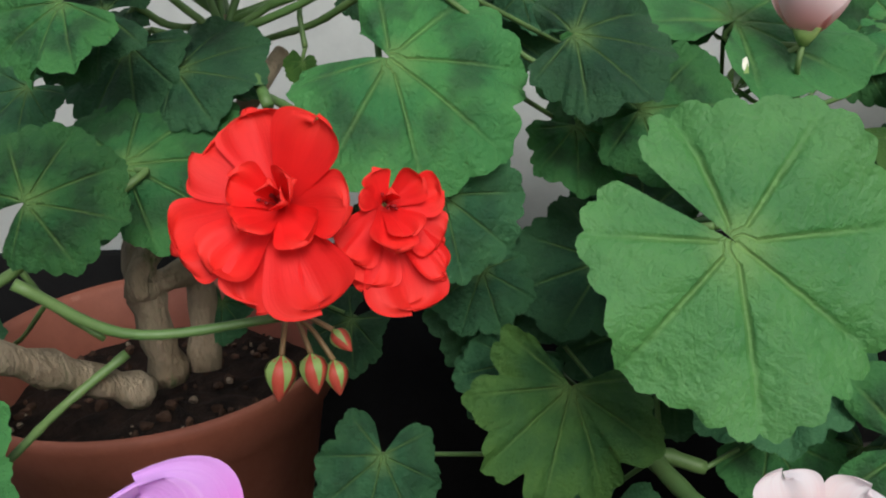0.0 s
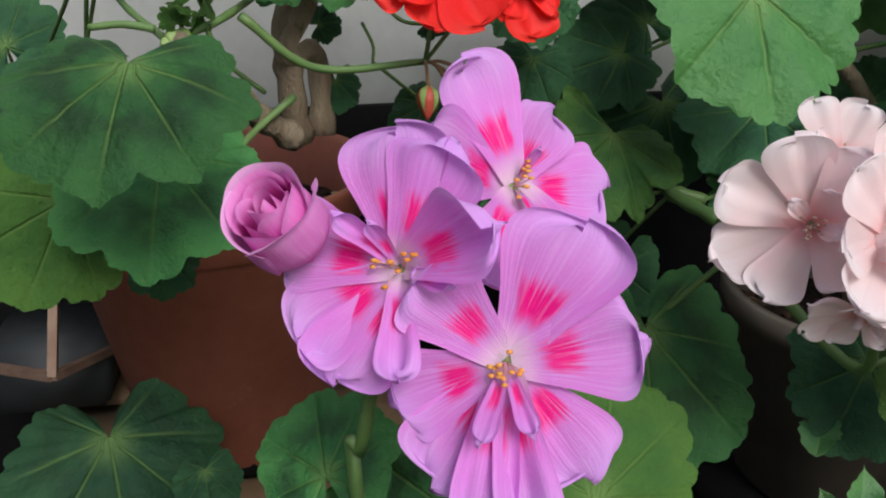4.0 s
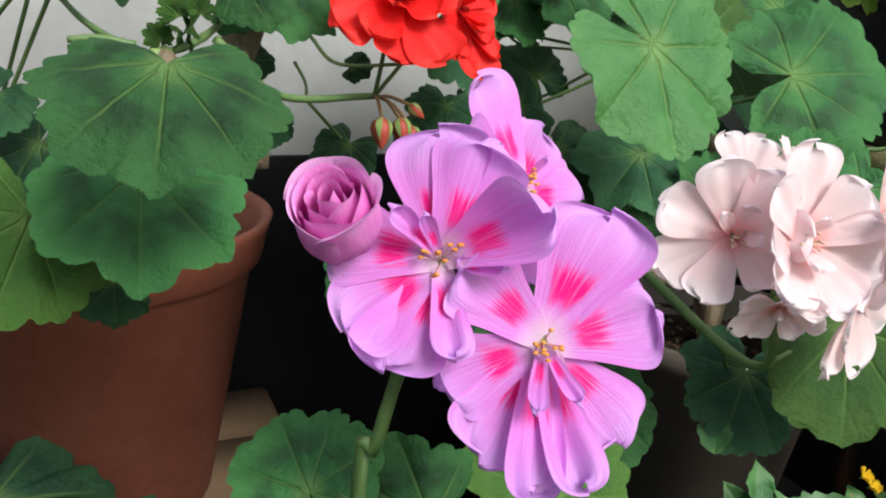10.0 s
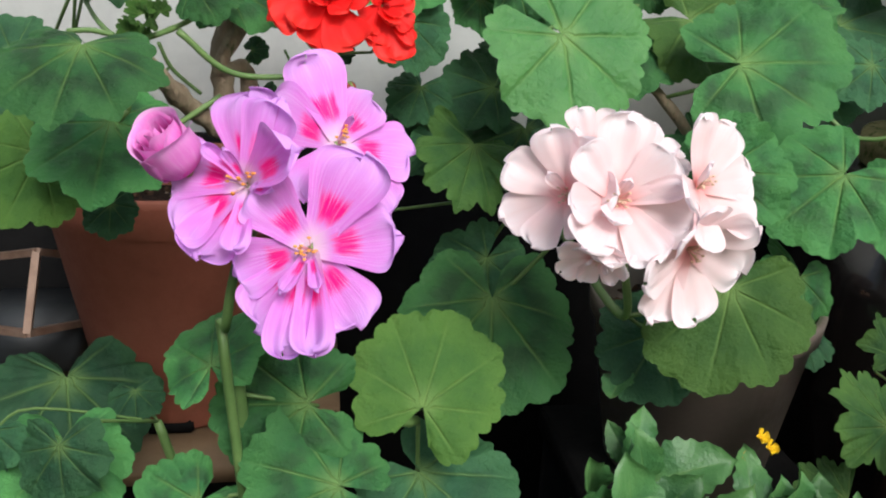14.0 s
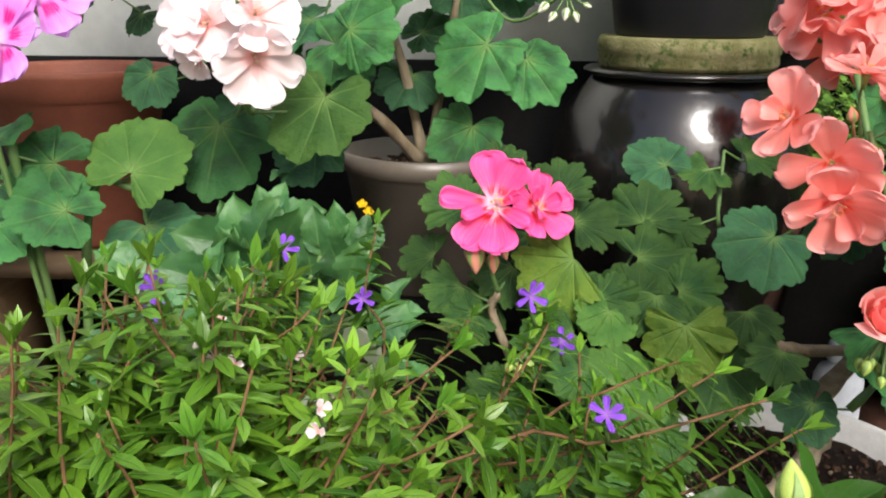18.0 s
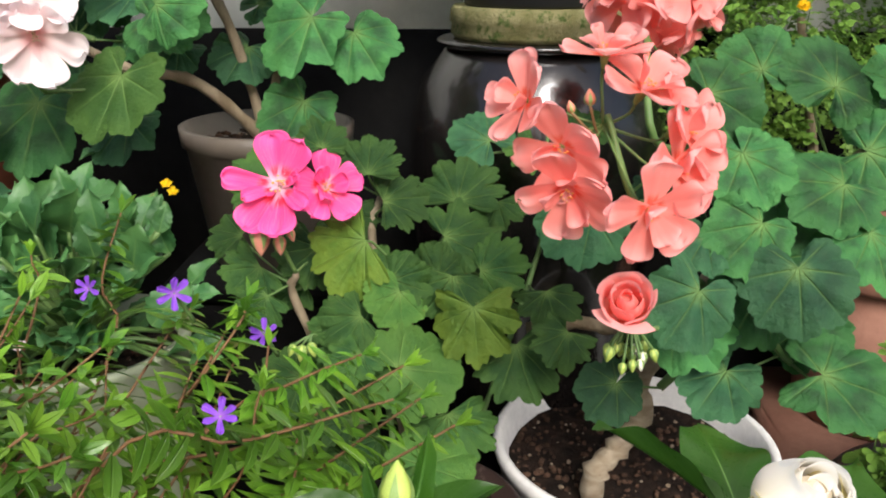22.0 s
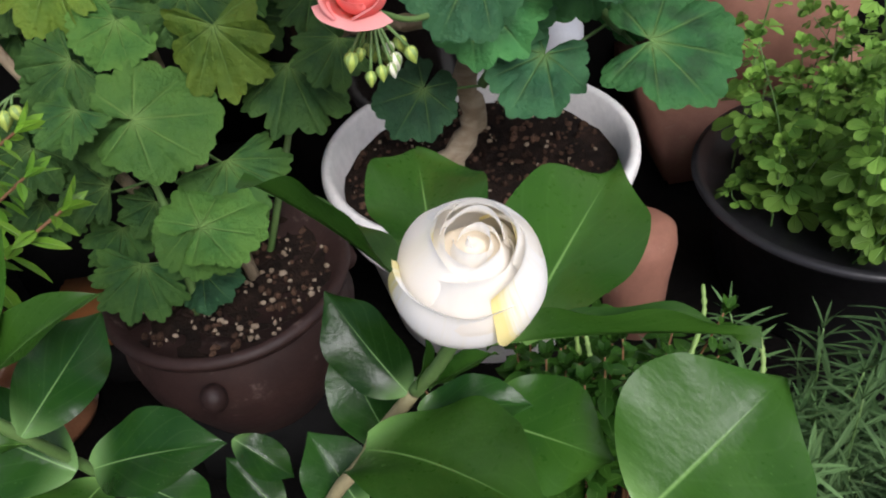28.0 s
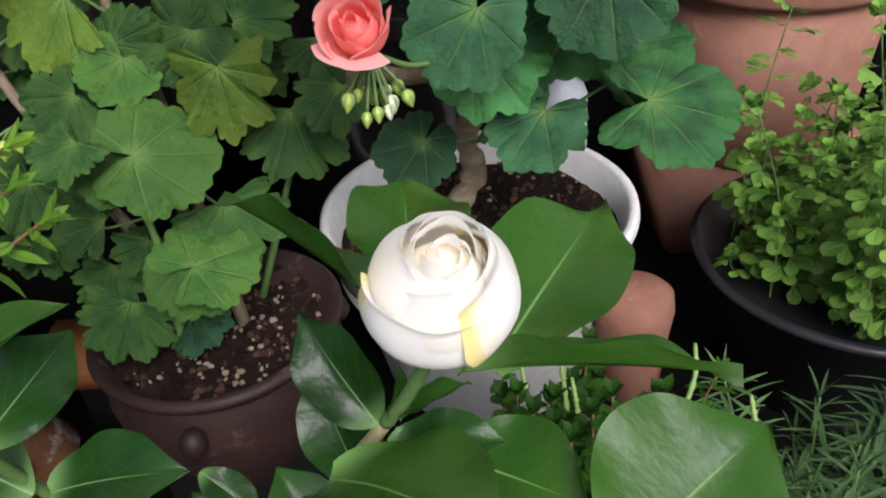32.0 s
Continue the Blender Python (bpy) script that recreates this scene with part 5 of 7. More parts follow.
PX = ((8, 1.0, 26, "open"), (62, 1.0, 14, "open"), (112, 1.05, 6, "open"), (150, 0.9, 10, "open"), (-40, 0.95, 30, "open"), (-95, 0.9, 30, "open"), (-150, 0.8, 24, "open"), (35, 0.5, 58, "oblong"), (-120, 0.5, 55, "oblong"))
PY = ((-4, 1.12, 22, "open"), (42, 0.9, 34, "open"), (-52, 0.95, 28, "open"), (-112, 1.05, 16, "open"), (-84, 0.9, 24, "oblong"), (-150, 1.0, 14, "open"), (175, 0.95, 12, "open"), (140, 0.9, 12, "ruffled"), (100, 0.8, 26, "open"), (160, 0.55, 40, "ruffled"), (-20, 0.45, 60, "oblong"))
PZ = ((20, 1.0, 30, "open"), (-30, 1.0, 22, "open"), (-80, 1.0, 14, "open"), (-125, 1.0, 10, "open"), (175, 0.9, 16, "open"), (110, 0.85, 30, "open"), (60, 0.6, 50, "oblong"))
PW = ((10, 0.8, 30, "open"), (-50, 0.9, 24, "open"), (-105, 1.05, 12, "open"), (-160, 1.1, 8, "open"), (165, 1.1, 8, "open"), (115, 0.95, 20, "open"), (65, 0.8, 36, "open"))
for at, n, s, rows in (((-0.2120, 0.6085, 0.5495), (-0.55, -0.74, 0.38), 0.0335, PX), ((-0.1935, 0.5905, 0.5515), (-0.12, -0.90, 0.42), 0.0350, PY), ((-0.1545, 0.5880, 0.5590), (0.46, -0.80, 0.40), 0.0345, PZ), ((-0.1560, 0.5860, 0.5290), (0.30, -0.93, -0.16), 0.0365, PW), ((-0.1990, 0.6190, 0.5700), (-0.25, -0.50, 0.83), 0.023, PZ), ((-0.1700, 0.6170, 0.5680), (0.25, -0.40, 0.88), 0.022, PZ), ((-0.2010, 0.5870, 0.5245), (-0.35, -0.80, -0.50), 0.020, PX)):
    floret(pale, "pale", at, n, PS, s, rows, True, None, "pale pink double geranium flower", back=PB, pollen=BUFF)
rosebud(pale, "pale", (-0.1439, 0.7882, 0.6738), (0.15, 0.07, 0.99), (0, -0.94, 0.35), ((0.0145, 0.034, 3, 70, 20, 0.0, 0.10), (0.0115, 0.036, 3, 70, 75, 0.10, 0.10), (0.008, 0.036, 3, 70, 30, 0.2, 0.1), (0.0045, 0.035, 2, 90, 10, 0.25, 0.1)), "half_open_flower", "blush white geranium bud just opening", (-0.1395, 0.8009, 0.6507), wave=0.10, twist=0.22)
bud(pale, (-0.1678, 0.7912, 0.6528), (-0.1628, 0.7955, 0.6643), (-0.1361, 0.8082, 0.6418), WHITE_BUD)
for a, b in (((0.0956, 0.7189, 0.5621), (0.089, 0.7157, 0.553)), ((0.1119, 0.7146, 0.563), (0.1156, 0.7114, 0.5524)), ((0.1214, 0.7276, 0.5696), (0.1299, 0.727, 0.5664)), ((0.0889, 0.7265, 0.5704), (0.0791, 0.7231, 0.5613)), ((0.1055, 0.7153, 0.5662), (0.1028, 0.7113, 0.554)), ((0.0891, 0.7324, 0.589), (0.0886, 0.7367, 0.6026))):
    bud(pale, a, b, (0.1053, 0.73, 0.5793), WHITE_BUD)
stem(pale, [(0.0055, 0.8087, 0.6094), (0.0554, 0.772, 0.5531), (0.1053, 0.73, 0.5793)], 0.002, 0.0016, STALK, "flower_stem", 0.05)


# ---- jar with the black pot on it ----
JC = Vector((0.262, 0.885, 0.505))
jar = thing("glazed_jar", "large dark brown glazed storage jar with a lid", "jar", (JC.x, JC.y, FLOOR))
JZ = JC.z
part("body", lathe([(0.0, FLOOR), (0.095, FLOOR), (0.10, FLOOR + 0.02), (0.14, JZ - 0.24), (0.148, JZ - 0.16), (0.146, JZ - 0.10), (0.132, JZ - 0.05), (0.108, JZ - 0.018), (0.102, JZ - 0.012), (0.094, JZ - 0.012), (0.09, JZ - 0.03), (0.0, JZ - 0.04)], 72), BLACK_GLAZE, jar, "", Matrix.Translation((JC.x, JC.y, 0)))
part("lid", lathe([(0.0, JZ - 0.0118), (0.112, JZ - 0.011), (0.116, JZ - 0.007), (0.112, JZ - 0.004), (0.0, JZ - 0.0035)], 72), BLACK_GLAZE, jar, "dark glazed lid", Matrix.Translation((JC.x, JC.y, 0)))
slab = tagged(part("stone_ring", lathe([(0.0, JZ - 0.003), (0.096, JZ - 0.003), (0.100, JZ + 0.002), (0.099, JZ + 0.012), (0.101, JZ + 0.014), (0.100, JZ + 0.027), (0.097, JZ + 0.031), (0.0, JZ + 0.031)], 64, 0.004), MOSSY, None, "", Matrix.Translation((JC.x, JC.y, 0))), "round mossy stone slab lying on the jar lid", "stone slab")
top = thing("black_pot_geranium", "leggy geranium in a black plastic nursery pot", "potted plant", (JC.x, JC.y, JZ + 0.0315), "geraniums in pots")
pot(top, (JC.x - 0.004, JC.y - 0.015, JZ + 0.0315), [(0.0, 0), (0.078, 0), (0.081, 0.003), (0.097, 0.113), (0.099, 0.115), (0.106, 0.124), (0.106, 0.129), (0.099, 0.129), (0.094, 0.117), (0.0, 0.105)], BLACK_PLASTIC, "black plastic nursery pot with a flared rim", 0.111, 0.09)
stem(top, [(0.2805, 0.8800, 0.6546), (0.2703, 0.8850, 0.7042), (0.2604, 0.8900, 0.7835)], 0.006, 0.0045, PALE_BARK, "woody_stem", 0.2)
stem(top, [(0.2073, 0.8700, 0.6571), (0.1906, 0.8700, 0.6894), (0.1678, 0.8700, 0.7588)], 0.0042, 0.003, PALE_BARK, "woody_stem", 0.2)
stem(top, [(0.2540, 0.8700, 0.6599), (0.2285, 0.8700, 0.6816), (0.2165, 0.8600, 0.7311)], 0.0026, 0.002)
stem(top, [(0.2874, 0.8800, 0.6653), (0.2988, 0.8700, 0.7082), (0.3145, 0.8700, 0.7556)], 0.0026, 0.002)
stem(top, [(0.1906, 0.8700, 0.6894), (0.1464, 0.8700, 0.7181), (0.0976, 0.8600, 0.7471), (0.0518, 0.8600, 0.7446)], 0.0028, 0.0016)
blade(top, "yellow", (0.1523, 0.8335, 0.7115), (-0.01, -0.87, 0.49), (-0.30, -0.46, -0.83), 0.0470)
blade(top, "bright", (0.2394, 0.8438, 0.7616), (-0.09, -0.89, 0.46), (-0.22, -0.43, -0.88), 0.0479)
blade(top, "yellow", (0.1468, 0.8545, 0.7815), (-0.01, -0.90, 0.44), (-0.01, -0.44, -0.90), 0.0414)
blade(top, "bright", (0.2167, 0.8561, 0.7067), (-0.07, -0.87, 0.50), (-0.40, -0.43, -0.81), 0.0296)
blade(top, "dark", (0.3890, 0.8933, 0.7222), (-0.19, -0.86, 0.48), (0.32, -0.52, -0.79), 0.0433)
blade(top, "dark", (0.3343, 0.8947, 0.6891), (-0.15, -0.85, 0.50), (-0.04, -0.50, -0.86), 0.0351)
blade(top, "ivy", (0.0334, 0.8598, 0.7493), (0.08, -0.88, 0.47), (-0.99, -0.02, 0.13), 0.0267)
blade(top, "bright", (0.3099, 0.8649, 0.7537), (-0.14, -0.88, 0.46), (0.25, -0.48, -0.84), 0.0349)
blade(top, "yellow", (0.1261, 0.8666, 0.6743), (0.01, -0.86, 0.52), (-0.53, -0.44, -0.72), 0.0259)
blade(top, "bright", (0.1842, 0.8743, 0.7869), (-0.04, -0.90, 0.44), (-0.12, -0.43, -0.89), 0.0435)
blade(top, "dark", (0.2818, 0.8935, 0.7899), (-0.12, -0.89, 0.44), (-0.03, -0.44, -0.90), 0.0497)
blade(top, "ivy", (0.1023, 0.8667, 0.7507), (0.03, -0.88, 0.47), (-0.30, -0.45, -0.84), 0.0240)
blade(top, "ivy", (0.0757, 0.8784, 0.6990), (0.05, -0.86, 0.50), (-0.90, -0.26, -0.36), 0.0203)
blade(top, "bright", (0.3378, 0.8945, 0.7973), (-0.16, -0.89, 0.43), (-0.03, -0.43, -0.90), 0.0425)
blade(top, "zonal", (0.2094, 0.8741, 0.8307), (-0.06, -0.91, 0.41), (-0.02, -0.41, -0.91), 0.0484)
for a, b in (((0.1005, 0.8600, 0.7197), (0.1036, 0.8600, 0.7024)), ((0.0715, 0.8600, 0.7678), (0.0671, 0.8600, 0.7826))):
    bud(top, a, b, (0.0940, 0.8600, 0.7438), PINK_BUD)

spare = thing("ribbed_pot", "ribbed black plastic pot standing behind the jar", "plant pot", (0.384, 0.990, 0.522))
part("body", lathe([(0.0, 0), (0.052, 0)] + [(0.055 + 0.0012 * i + (0.002 if i % 2 else 0), 0.008 + 0.012 * i) for i in range(7)] + [(0.068, 0.086), (0.068, 0.092), (0.062, 0.092), (0.05, 0.01), (0.0, 0.01)], 48), BLACK_PLASTIC, spare, "", Matrix.Translation((0.384, 0.990, 0.522)))
# support added out of sight for the ribbed pot, in the shade-black tone
pillar = tagged(part("hidden_support", box((0.334, 0.940, FLOOR), (0.434, 1.044, 0.5214)), SHADE_BLACK, None), "unseen near-black support added behind the jar", "plant stand")

# ---- hot pink geranium in the brown pot ----
hot = thing("hot_pink_geranium", "hot pink geranium with many small leaves in a brown clay pot", "potted plant", (0.143, 0.534, 0.003), "geraniums in pots")
HC = Vector((0.143, 0.534, 0.128))
pot(hot, (HC.x, HC.y, HC.z - 0.125), [(0.0, 0), (0.055, 0), (0.06, 0.004), (0.088, 0.06), (0.092, 0.085), (0.086, 0.108), (0.084, 0.113), (0.094, 0.118), (0.096, 0.124), (0.09, 0.128), (0.082, 0.118), (0.0, 0.112)], BROWN_CLAY, "rounded brown clay pot with small lug handles", 0.117, 0.081, 0.006, 160, 160)
# added block; its black colour stands for the shade under the pot
stand = tagged(part("added_low_stand", box((HC.x - 0.06, HC.y - 0.05, FLOOR), (HC.x + 0.06, HC.y + 0.06, HC.z - 0.1252)), SHADE_BLACK, None), "low block added under the clay pot, black for the dark beneath it", "plant stand")
# made-up riser, so the plank rests; coloured as the shade below it
riser = tagged(part("added_riser", box((-0.03, 0.615, FLOOR), (0.05, 0.675, 0.0048), 0.004), SHADE_BLACK, None), "low block added under an orange-brown plank, black for the dark there", "block")
plank = tagged(part("wooden_plank", box((-0.06, 0.60, 0.005), (0.06, 0.68, 0.036), 0.006), RED_WOOD, None), "orange-brown wooden plank lying on a black block", "plank")
for a in (-95, 25, 145):
    lug = bmesh.new()
    bmesh.ops.create_uvsphere(lug, u_segments=12, v_segments=8, radius=0.011, matrix=Matrix.Translation((HC.x + 0.095 * math.cos(radians(a)), HC.y + 0.095 * math.sin(radians(a)), HC.z - 0.034)) @ Matrix.Diagonal((0.9, 0.9, 1.1, 1)))
    part("lug", lug, BROWN_CLAY, hot)
stem(hot, [(HC.x, HC.y, HC.z - 0.01), (0.0458, 0.5673, 0.3006), (0.0429, 0.5682, 0.3379)], 0.005, 0.003, WOODY, "woody_stem", 0.2)
stem(hot, [(HC.x + 0.02, HC.y, HC.z - 0.01), (0.1342, 0.5788, 0.3043), (0.1519, 0.6101, 0.3383)], 0.005, 0.003, WOODY, "woody_stem", 0.2)
stem(hot, [(HC.x, HC.y + 0.02, HC.z - 0.01), (0.1006, 0.6286, 0.3303), (0.1036, 0.6639, 0.3775)], 0.005, 0.003, WOODY, "woody_stem", 0.2)
stem(hot, [(HC.x + 0.03, HC.y + 0.03, HC.z - 0.01), (0.2521, 0.6685, 0.3239), (0.2545, 0.6858, 0.3805), (0.2595, 0.7031, 0.4371)], 0.003, 0.0015, STALK, "stem", 0.2)
stem(hot, [(HC.x - 0.02, HC.y - 0.03, HC.z - 0.01), (0.1274, 0.5104, 0.2024), (0.1197, 0.5191, 0.2673)], 0.004, 0.002, STALK, "stem", 0.2)
stem(hot, [(0.0429, 0.5682, 0.3379), (0.0354, 0.5571, 0.3699), (0.0408, 0.5572, 0.4047)], 0.002, 0.0016, STALK, "flower_stem", 0.05)
leaf(hot, "ivy", 0.0977, 0.6333, 0.4140, 0.0262, 46, 0, 0)
leaf(hot, "ivy", 0.1775, 0.6463, 0.3883, 0.0335, 49, 18, -9)
leaf(hot, "ivy", 0.1763, 0.6061, 0.3593, 0.0334, 18, 44, -65)
leaf(hot, "yellow", 0.0929, 0.5559, 0.3660, 0.0349, -26, -46, 117)
leaf(hot, "ivy", 0.1203, 0.6247, 0.3858, 0.0280, 18, 49, -60)
leaf(hot, "ivy", 0.1320, 0.5475, 0.3385, 0.0247, -34, 41, -128)
leaf(hot, "ivy", 0.1580, 0.5786, 0.3378, 0.0216, 41, -23, 24)
leaf(hot, "yellow", 0.1916, 0.5250, 0.3163, 0.0329, -56, 9, -174)
leaf(hot, "ivy", 0.0958, 0.5199, 0.3168, 0.0246, -32, -35, 137)
leaf(hot, "ivy", 0.0068, 0.5682, 0.3379, 0.0234, -41, -23, 156)
leaf(hot, "ivy", 0.0072, 0.6293, 0.4010, 0.0294, 30, -43, 49)
leaf(hot, "ivy", -0.0199, 0.6154, 0.3556, 0.0226, 26, -40, 53)
leaf(hot, "ivy", 0.2532, 0.5626, 0.3196, 0.0234, -46, 8, -172)
leaf(hot, "ivy", 0.2607, 0.5164, 0.3054, 0.0238, -41, -23, 156)
leaf(hot, "ivy", 0.2055, 0.5793, 0.3399, 0.0281, 0, 46, -90)
leaf(hot, "ivy", 0.0508, 0.6787, 0.4256, 0.0230, 46, 0, 0)
leaf(hot, "dark", 0.1978, 0.7002, 0.4277, 0.0306, 33, -21, 29)
leaf(hot, "ivy", 0.2422, 0.6966, 0.4159, 0.0222, -37, -22, 153)
leaf(hot, "ivy", 0.2906, 0.7121, 0.4325, 0.0250, 15, 40, -67)
leaf(hot, "ivy", 0.0509, 0.5917, 0.3462, 0.0263, -41, -23, 156)
leaf(hot, "ivy", 0.0773, 0.6382, 0.3615, 0.0256, -46, 0, 180)
leaf(hot, "ivy", 0.2139, 0.6611, 0.3683, 0.0216, -46, 8, -172)
leaf(hot, "ivy", 0.0189, 0.5427, 0.3228, 0.0206, -41, -23, 156)
leaf(hot, "ivy", 0.1011, 0.4886, 0.2999, 0.0209, -41, -23, 156)
leaf(hot, "bright", 0.1263, 0.5098, 0.2799, 0.0335, -30, -20, 153)
leaf(hot, "bright", 0.1610, 0.4958, 0.2061, 0.0344, 4, 34, -69)
leaf(hot, "ivy", 0.0965, 0.4961, 0.1664, 0.0293, -35, -15, 163)
leaf(hot, "ivy", 0.0873, 0.5184, 0.2332, 0.0234, 3, -33, 88)
leaf(hot, "ivy", 0.0855, 0.5482, 0.2930, 0.0289, 3, -33, 88)
leaf(hot, "ivy", 0.1105, 0.5944, 0.3226, 0.0307, 9, 32, -70)
leaf(hot, "ivy", 0.0611, 0.5480, 0.2591, 0.0238, 3, -33, 88)
leaf(hot, "ivy", 0.1996, 0.5996, 0.3081, 0.0312, 9, 32, -70)
leaf(hot, "ivy", 0.1568, 0.5988, 0.3265, 0.0288, 9, 32, -70)
leaf(hot, "ivy", 0.0402, 0.5524, 0.2491, 0.0254, 3, -33, 88)
leaf(hot, "ivy", 0.1122, 0.5231, 0.2039, 0.0215, -23, -17, 150)
leaf(hot, "dark", 0.1381, 0.5083, 0.1468, 0.0243, -30, 14, -153)
leaf(hot, "ivy", 0.0346, 0.5299, 0.2174, 0.0215, 3, -28, 88)
leaf(hot, "ivy", 0.0358, 0.5997, 0.3165, 0.0234, 3, -33, 88)
blade(hot, "bright", (0.1442, 0.5030, 0.2845), (0.31, -0.66, 0.68), (0.95, 0.26, -0.18), 0.0386)
blade(hot, "ivy", (0.2298, 0.5433, 0.2753), (0.17, -0.71, 0.68), (0.27, -0.63, -0.73), 0.0353)
blade(hot, "ivy", (0.1755, 0.5291, 0.2190), (0.23, -0.65, 0.73), (0.44, -0.60, -0.67), 0.0329)
blade(hot, "ivy", (0.0963, 0.5288, 0.2985), (0.34, -0.68, 0.65), (-0.17, -0.72, -0.67), 0.0286)
blade(hot, "bright", (0.1509, 0.4947, 0.1981), (0.26, -0.60, 0.75), (0.51, -0.57, -0.64), 0.0309)
blade(hot, "ivy", (0.0838, 0.5242, 0.1821), (0.32, -0.59, 0.74), (-0.14, -0.80, -0.58), 0.0241)
blade(hot, "ivy", (0.0446, 0.5240, 0.2584), (0.38, -0.63, 0.68), (-0.64, -0.71, -0.30), 0.0280)
blade(hot, "bright", (0.1286, 0.5349, 0.3297), (0.31, -0.72, 0.62), (-0.43, -0.69, -0.58), 0.0244)
blade(hot, "ivy", (0.1734, 0.5545, 0.3325), (0.25, -0.75, 0.62), (-0.02, -0.64, -0.77), 0.0285)
blade(hot, "ivy", (0.0381, 0.5347, 0.2074), (0.37, -0.60, 0.71), (-0.30, -0.80, -0.52), 0.0219)
blade(hot, "ivy", (0.1146, 0.5257, 0.1913), (0.29, -0.60, 0.74), (-0.15, -0.79, -0.59), 0.0179)
HP = ((12, 0.98, 22, "open"), (-30, 0.95, 24, "open"), (84, 1.02, 12, "oblong"), (146, 0.98, 10, "open"), (188, 1.0, 8, "open"), (-128, 0.85, 18, "oblong"), (120, 0.7, 24, "oblong"), (-80, 0.6, 34, "oblong"), (165, 0.42, 45, "narrow"))
floret(hot, "hot", (0.0389, 0.5504, 0.4164), (-0.14, -0.82, 0.55), (0, 0.29, 0.96), 0.041, HP, True, None, "hot pink geranium flower", back=(0.0408, 0.5549, 0.397))
floret(hot, "hot", (0.072, 0.5598, 0.4132), (0.47, -0.77, 0.42), (0, 0.29, 0.96), 0.029, ring(5, 1.0, 18, "wide", 0, 8, 41) + ring(3, 0.7, 45, "ruffled", 30, 10, 42), True, None, "hot pink geranium flower", back=(0.0408, 0.5549, 0.397))
for a, b in (((0.023, 0.5414, 0.3871), (0.0242, 0.5344, 0.3643)), ((0.0365, 0.5441, 0.3788), (0.0385, 0.5394, 0.3634)), ((0.0183, 0.5408, 0.3852), (0.0163, 0.5379, 0.3757)), ((0.0445, 0.5455, 0.3834), (0.0485, 0.5426, 0.3738))):
    bud(hot, a, b, (0.0388, 0.5537, 0.3931), PINK_BUD)
for a, b in (((0.059, 0.5052, 0.303), (0.057, 0.5013, 0.2899)), ((0.0648, 0.5058, 0.3049), (0.0687, 0.5024, 0.2937)), ((0.0531, 0.5052, 0.303), (0.0484, 0.5024, 0.2937))):
    bud(hot, a, b, (0.0693, 0.512, 0.3079), GREEN_BUD)

# ---- coral geranium in the white pot ----
coral = thing("coral_geranium", "coral pink geranium with a woody trunk in a white pot", "potted plant", (0.356, 0.665, FLOOR), "geraniums in pots")
pot(coral, (0.356, 0.665, FLOOR), [(0.0, 0), (0.094, 0), (0.098, 0.004), (0.121, 0.126), (0.1225, 0.1275), (0.1298, 0.128), (0.1312, 0.130), (0.1318, 0.1345), (0.1308, 0.1355), (0.1308, 0.1363), (0.1322, 0.1373), (0.1330, 0.1425), (0.1320, 0.1435), (0.1320, 0.1443), (0.1336, 0.1455), (0.1372, 0.168), (0.1408, 0.172), (0.1425, 0.178), (0.1415, 0.1845), (0.1375, 0.187), (0.1325, 0.184), (0.1285, 0.16), (0.122, 0.145), (0.0, 0.135)], WHITE_POT, "white painted clay pot with a banded rim", 0.156, 0.126, 0.0, 420, 90)
stem(coral, [(0.3060, 0.6000, 0.0800), (0.3076, 0.5965, 0.1300), (0.3287, 0.6100, 0.1488), (0.3519, 0.6200, 0.1812), (0.3478, 0.6250, 0.2163), (0.3757, 0.6150, 0.2722), (0.3910, 0.6050, 0.3084), (0.4092, 0.6108, 0.3654)], 0.0120, 0.0075, PALE_BARK, "trunk", 0.3, 40)
stem(coral, [(0.4092, 0.6108, 0.3654), (0.3888, 0.655, 0.4194), (0.3227, 0.5437, 0.4587), (0.3219, 0.5971, 0.5278)], 0.004, 0.0025, STALK, "flower_stem", 0.05)
stem(coral, [(0.4092, 0.6108, 0.3654), (0.4739, 0.6712, 0.3757), (0.4808, 0.6341, 0.3909), (0.5437, 0.6792, 0.4251)], 0.005, 0.003, WOODY, "woody_branch", 0.2)
stem(coral, [(0.3559, 0.5836, 0.2282), (0.4164, 0.5855, 0.2944), (0.4474, 0.5378, 0.2773)], 0.004, 0.003, STALK, "stem", 0.2)
stem(coral, [(0.3918, 0.5898, 0.3171), (0.2988, 0.4483, 0.4259), (0.2711, 0.4475, 0.4937)], 0.003, 0.002, STALK, "flower_stem", 0.05)
stem(coral, [(0.3918, 0.5898, 0.3171), (0.3211, 0.4673, 0.3401), (0.2919, 0.4229, 0.3652)], 0.002, 0.0015, STALK, "flower_stem", 0.05)
leaf(coral, "zonal", 0.3840, 0.5949, 0.4794, 0.0368, -31, 42, -129)
leaf(coral, "zonal", 0.4001, 0.5607, 0.4354, 0.0348, -50, 7, -171)
leaf(coral, "zonal", 0.3987, 0.5257, 0.3917, 0.0367, -45, -25, 160)
leaf(coral, "zonal", 0.4883, 0.6358, 0.4947, 0.0423, 43, 17, -14)
leaf(coral, "zonal", 0.5203, 0.5969, 0.4339, 0.0443, -31, 42, -129)
leaf(coral, "zonal", 0.4753, 0.5774, 0.4116, 0.0397, -29, -44, 131)
leaf(coral, "zonal", 0.5005, 0.5465, 0.3770, 0.0360, -50, 7, -171)
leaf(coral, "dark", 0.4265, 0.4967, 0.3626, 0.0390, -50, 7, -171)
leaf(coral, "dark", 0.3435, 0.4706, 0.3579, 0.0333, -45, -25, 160)
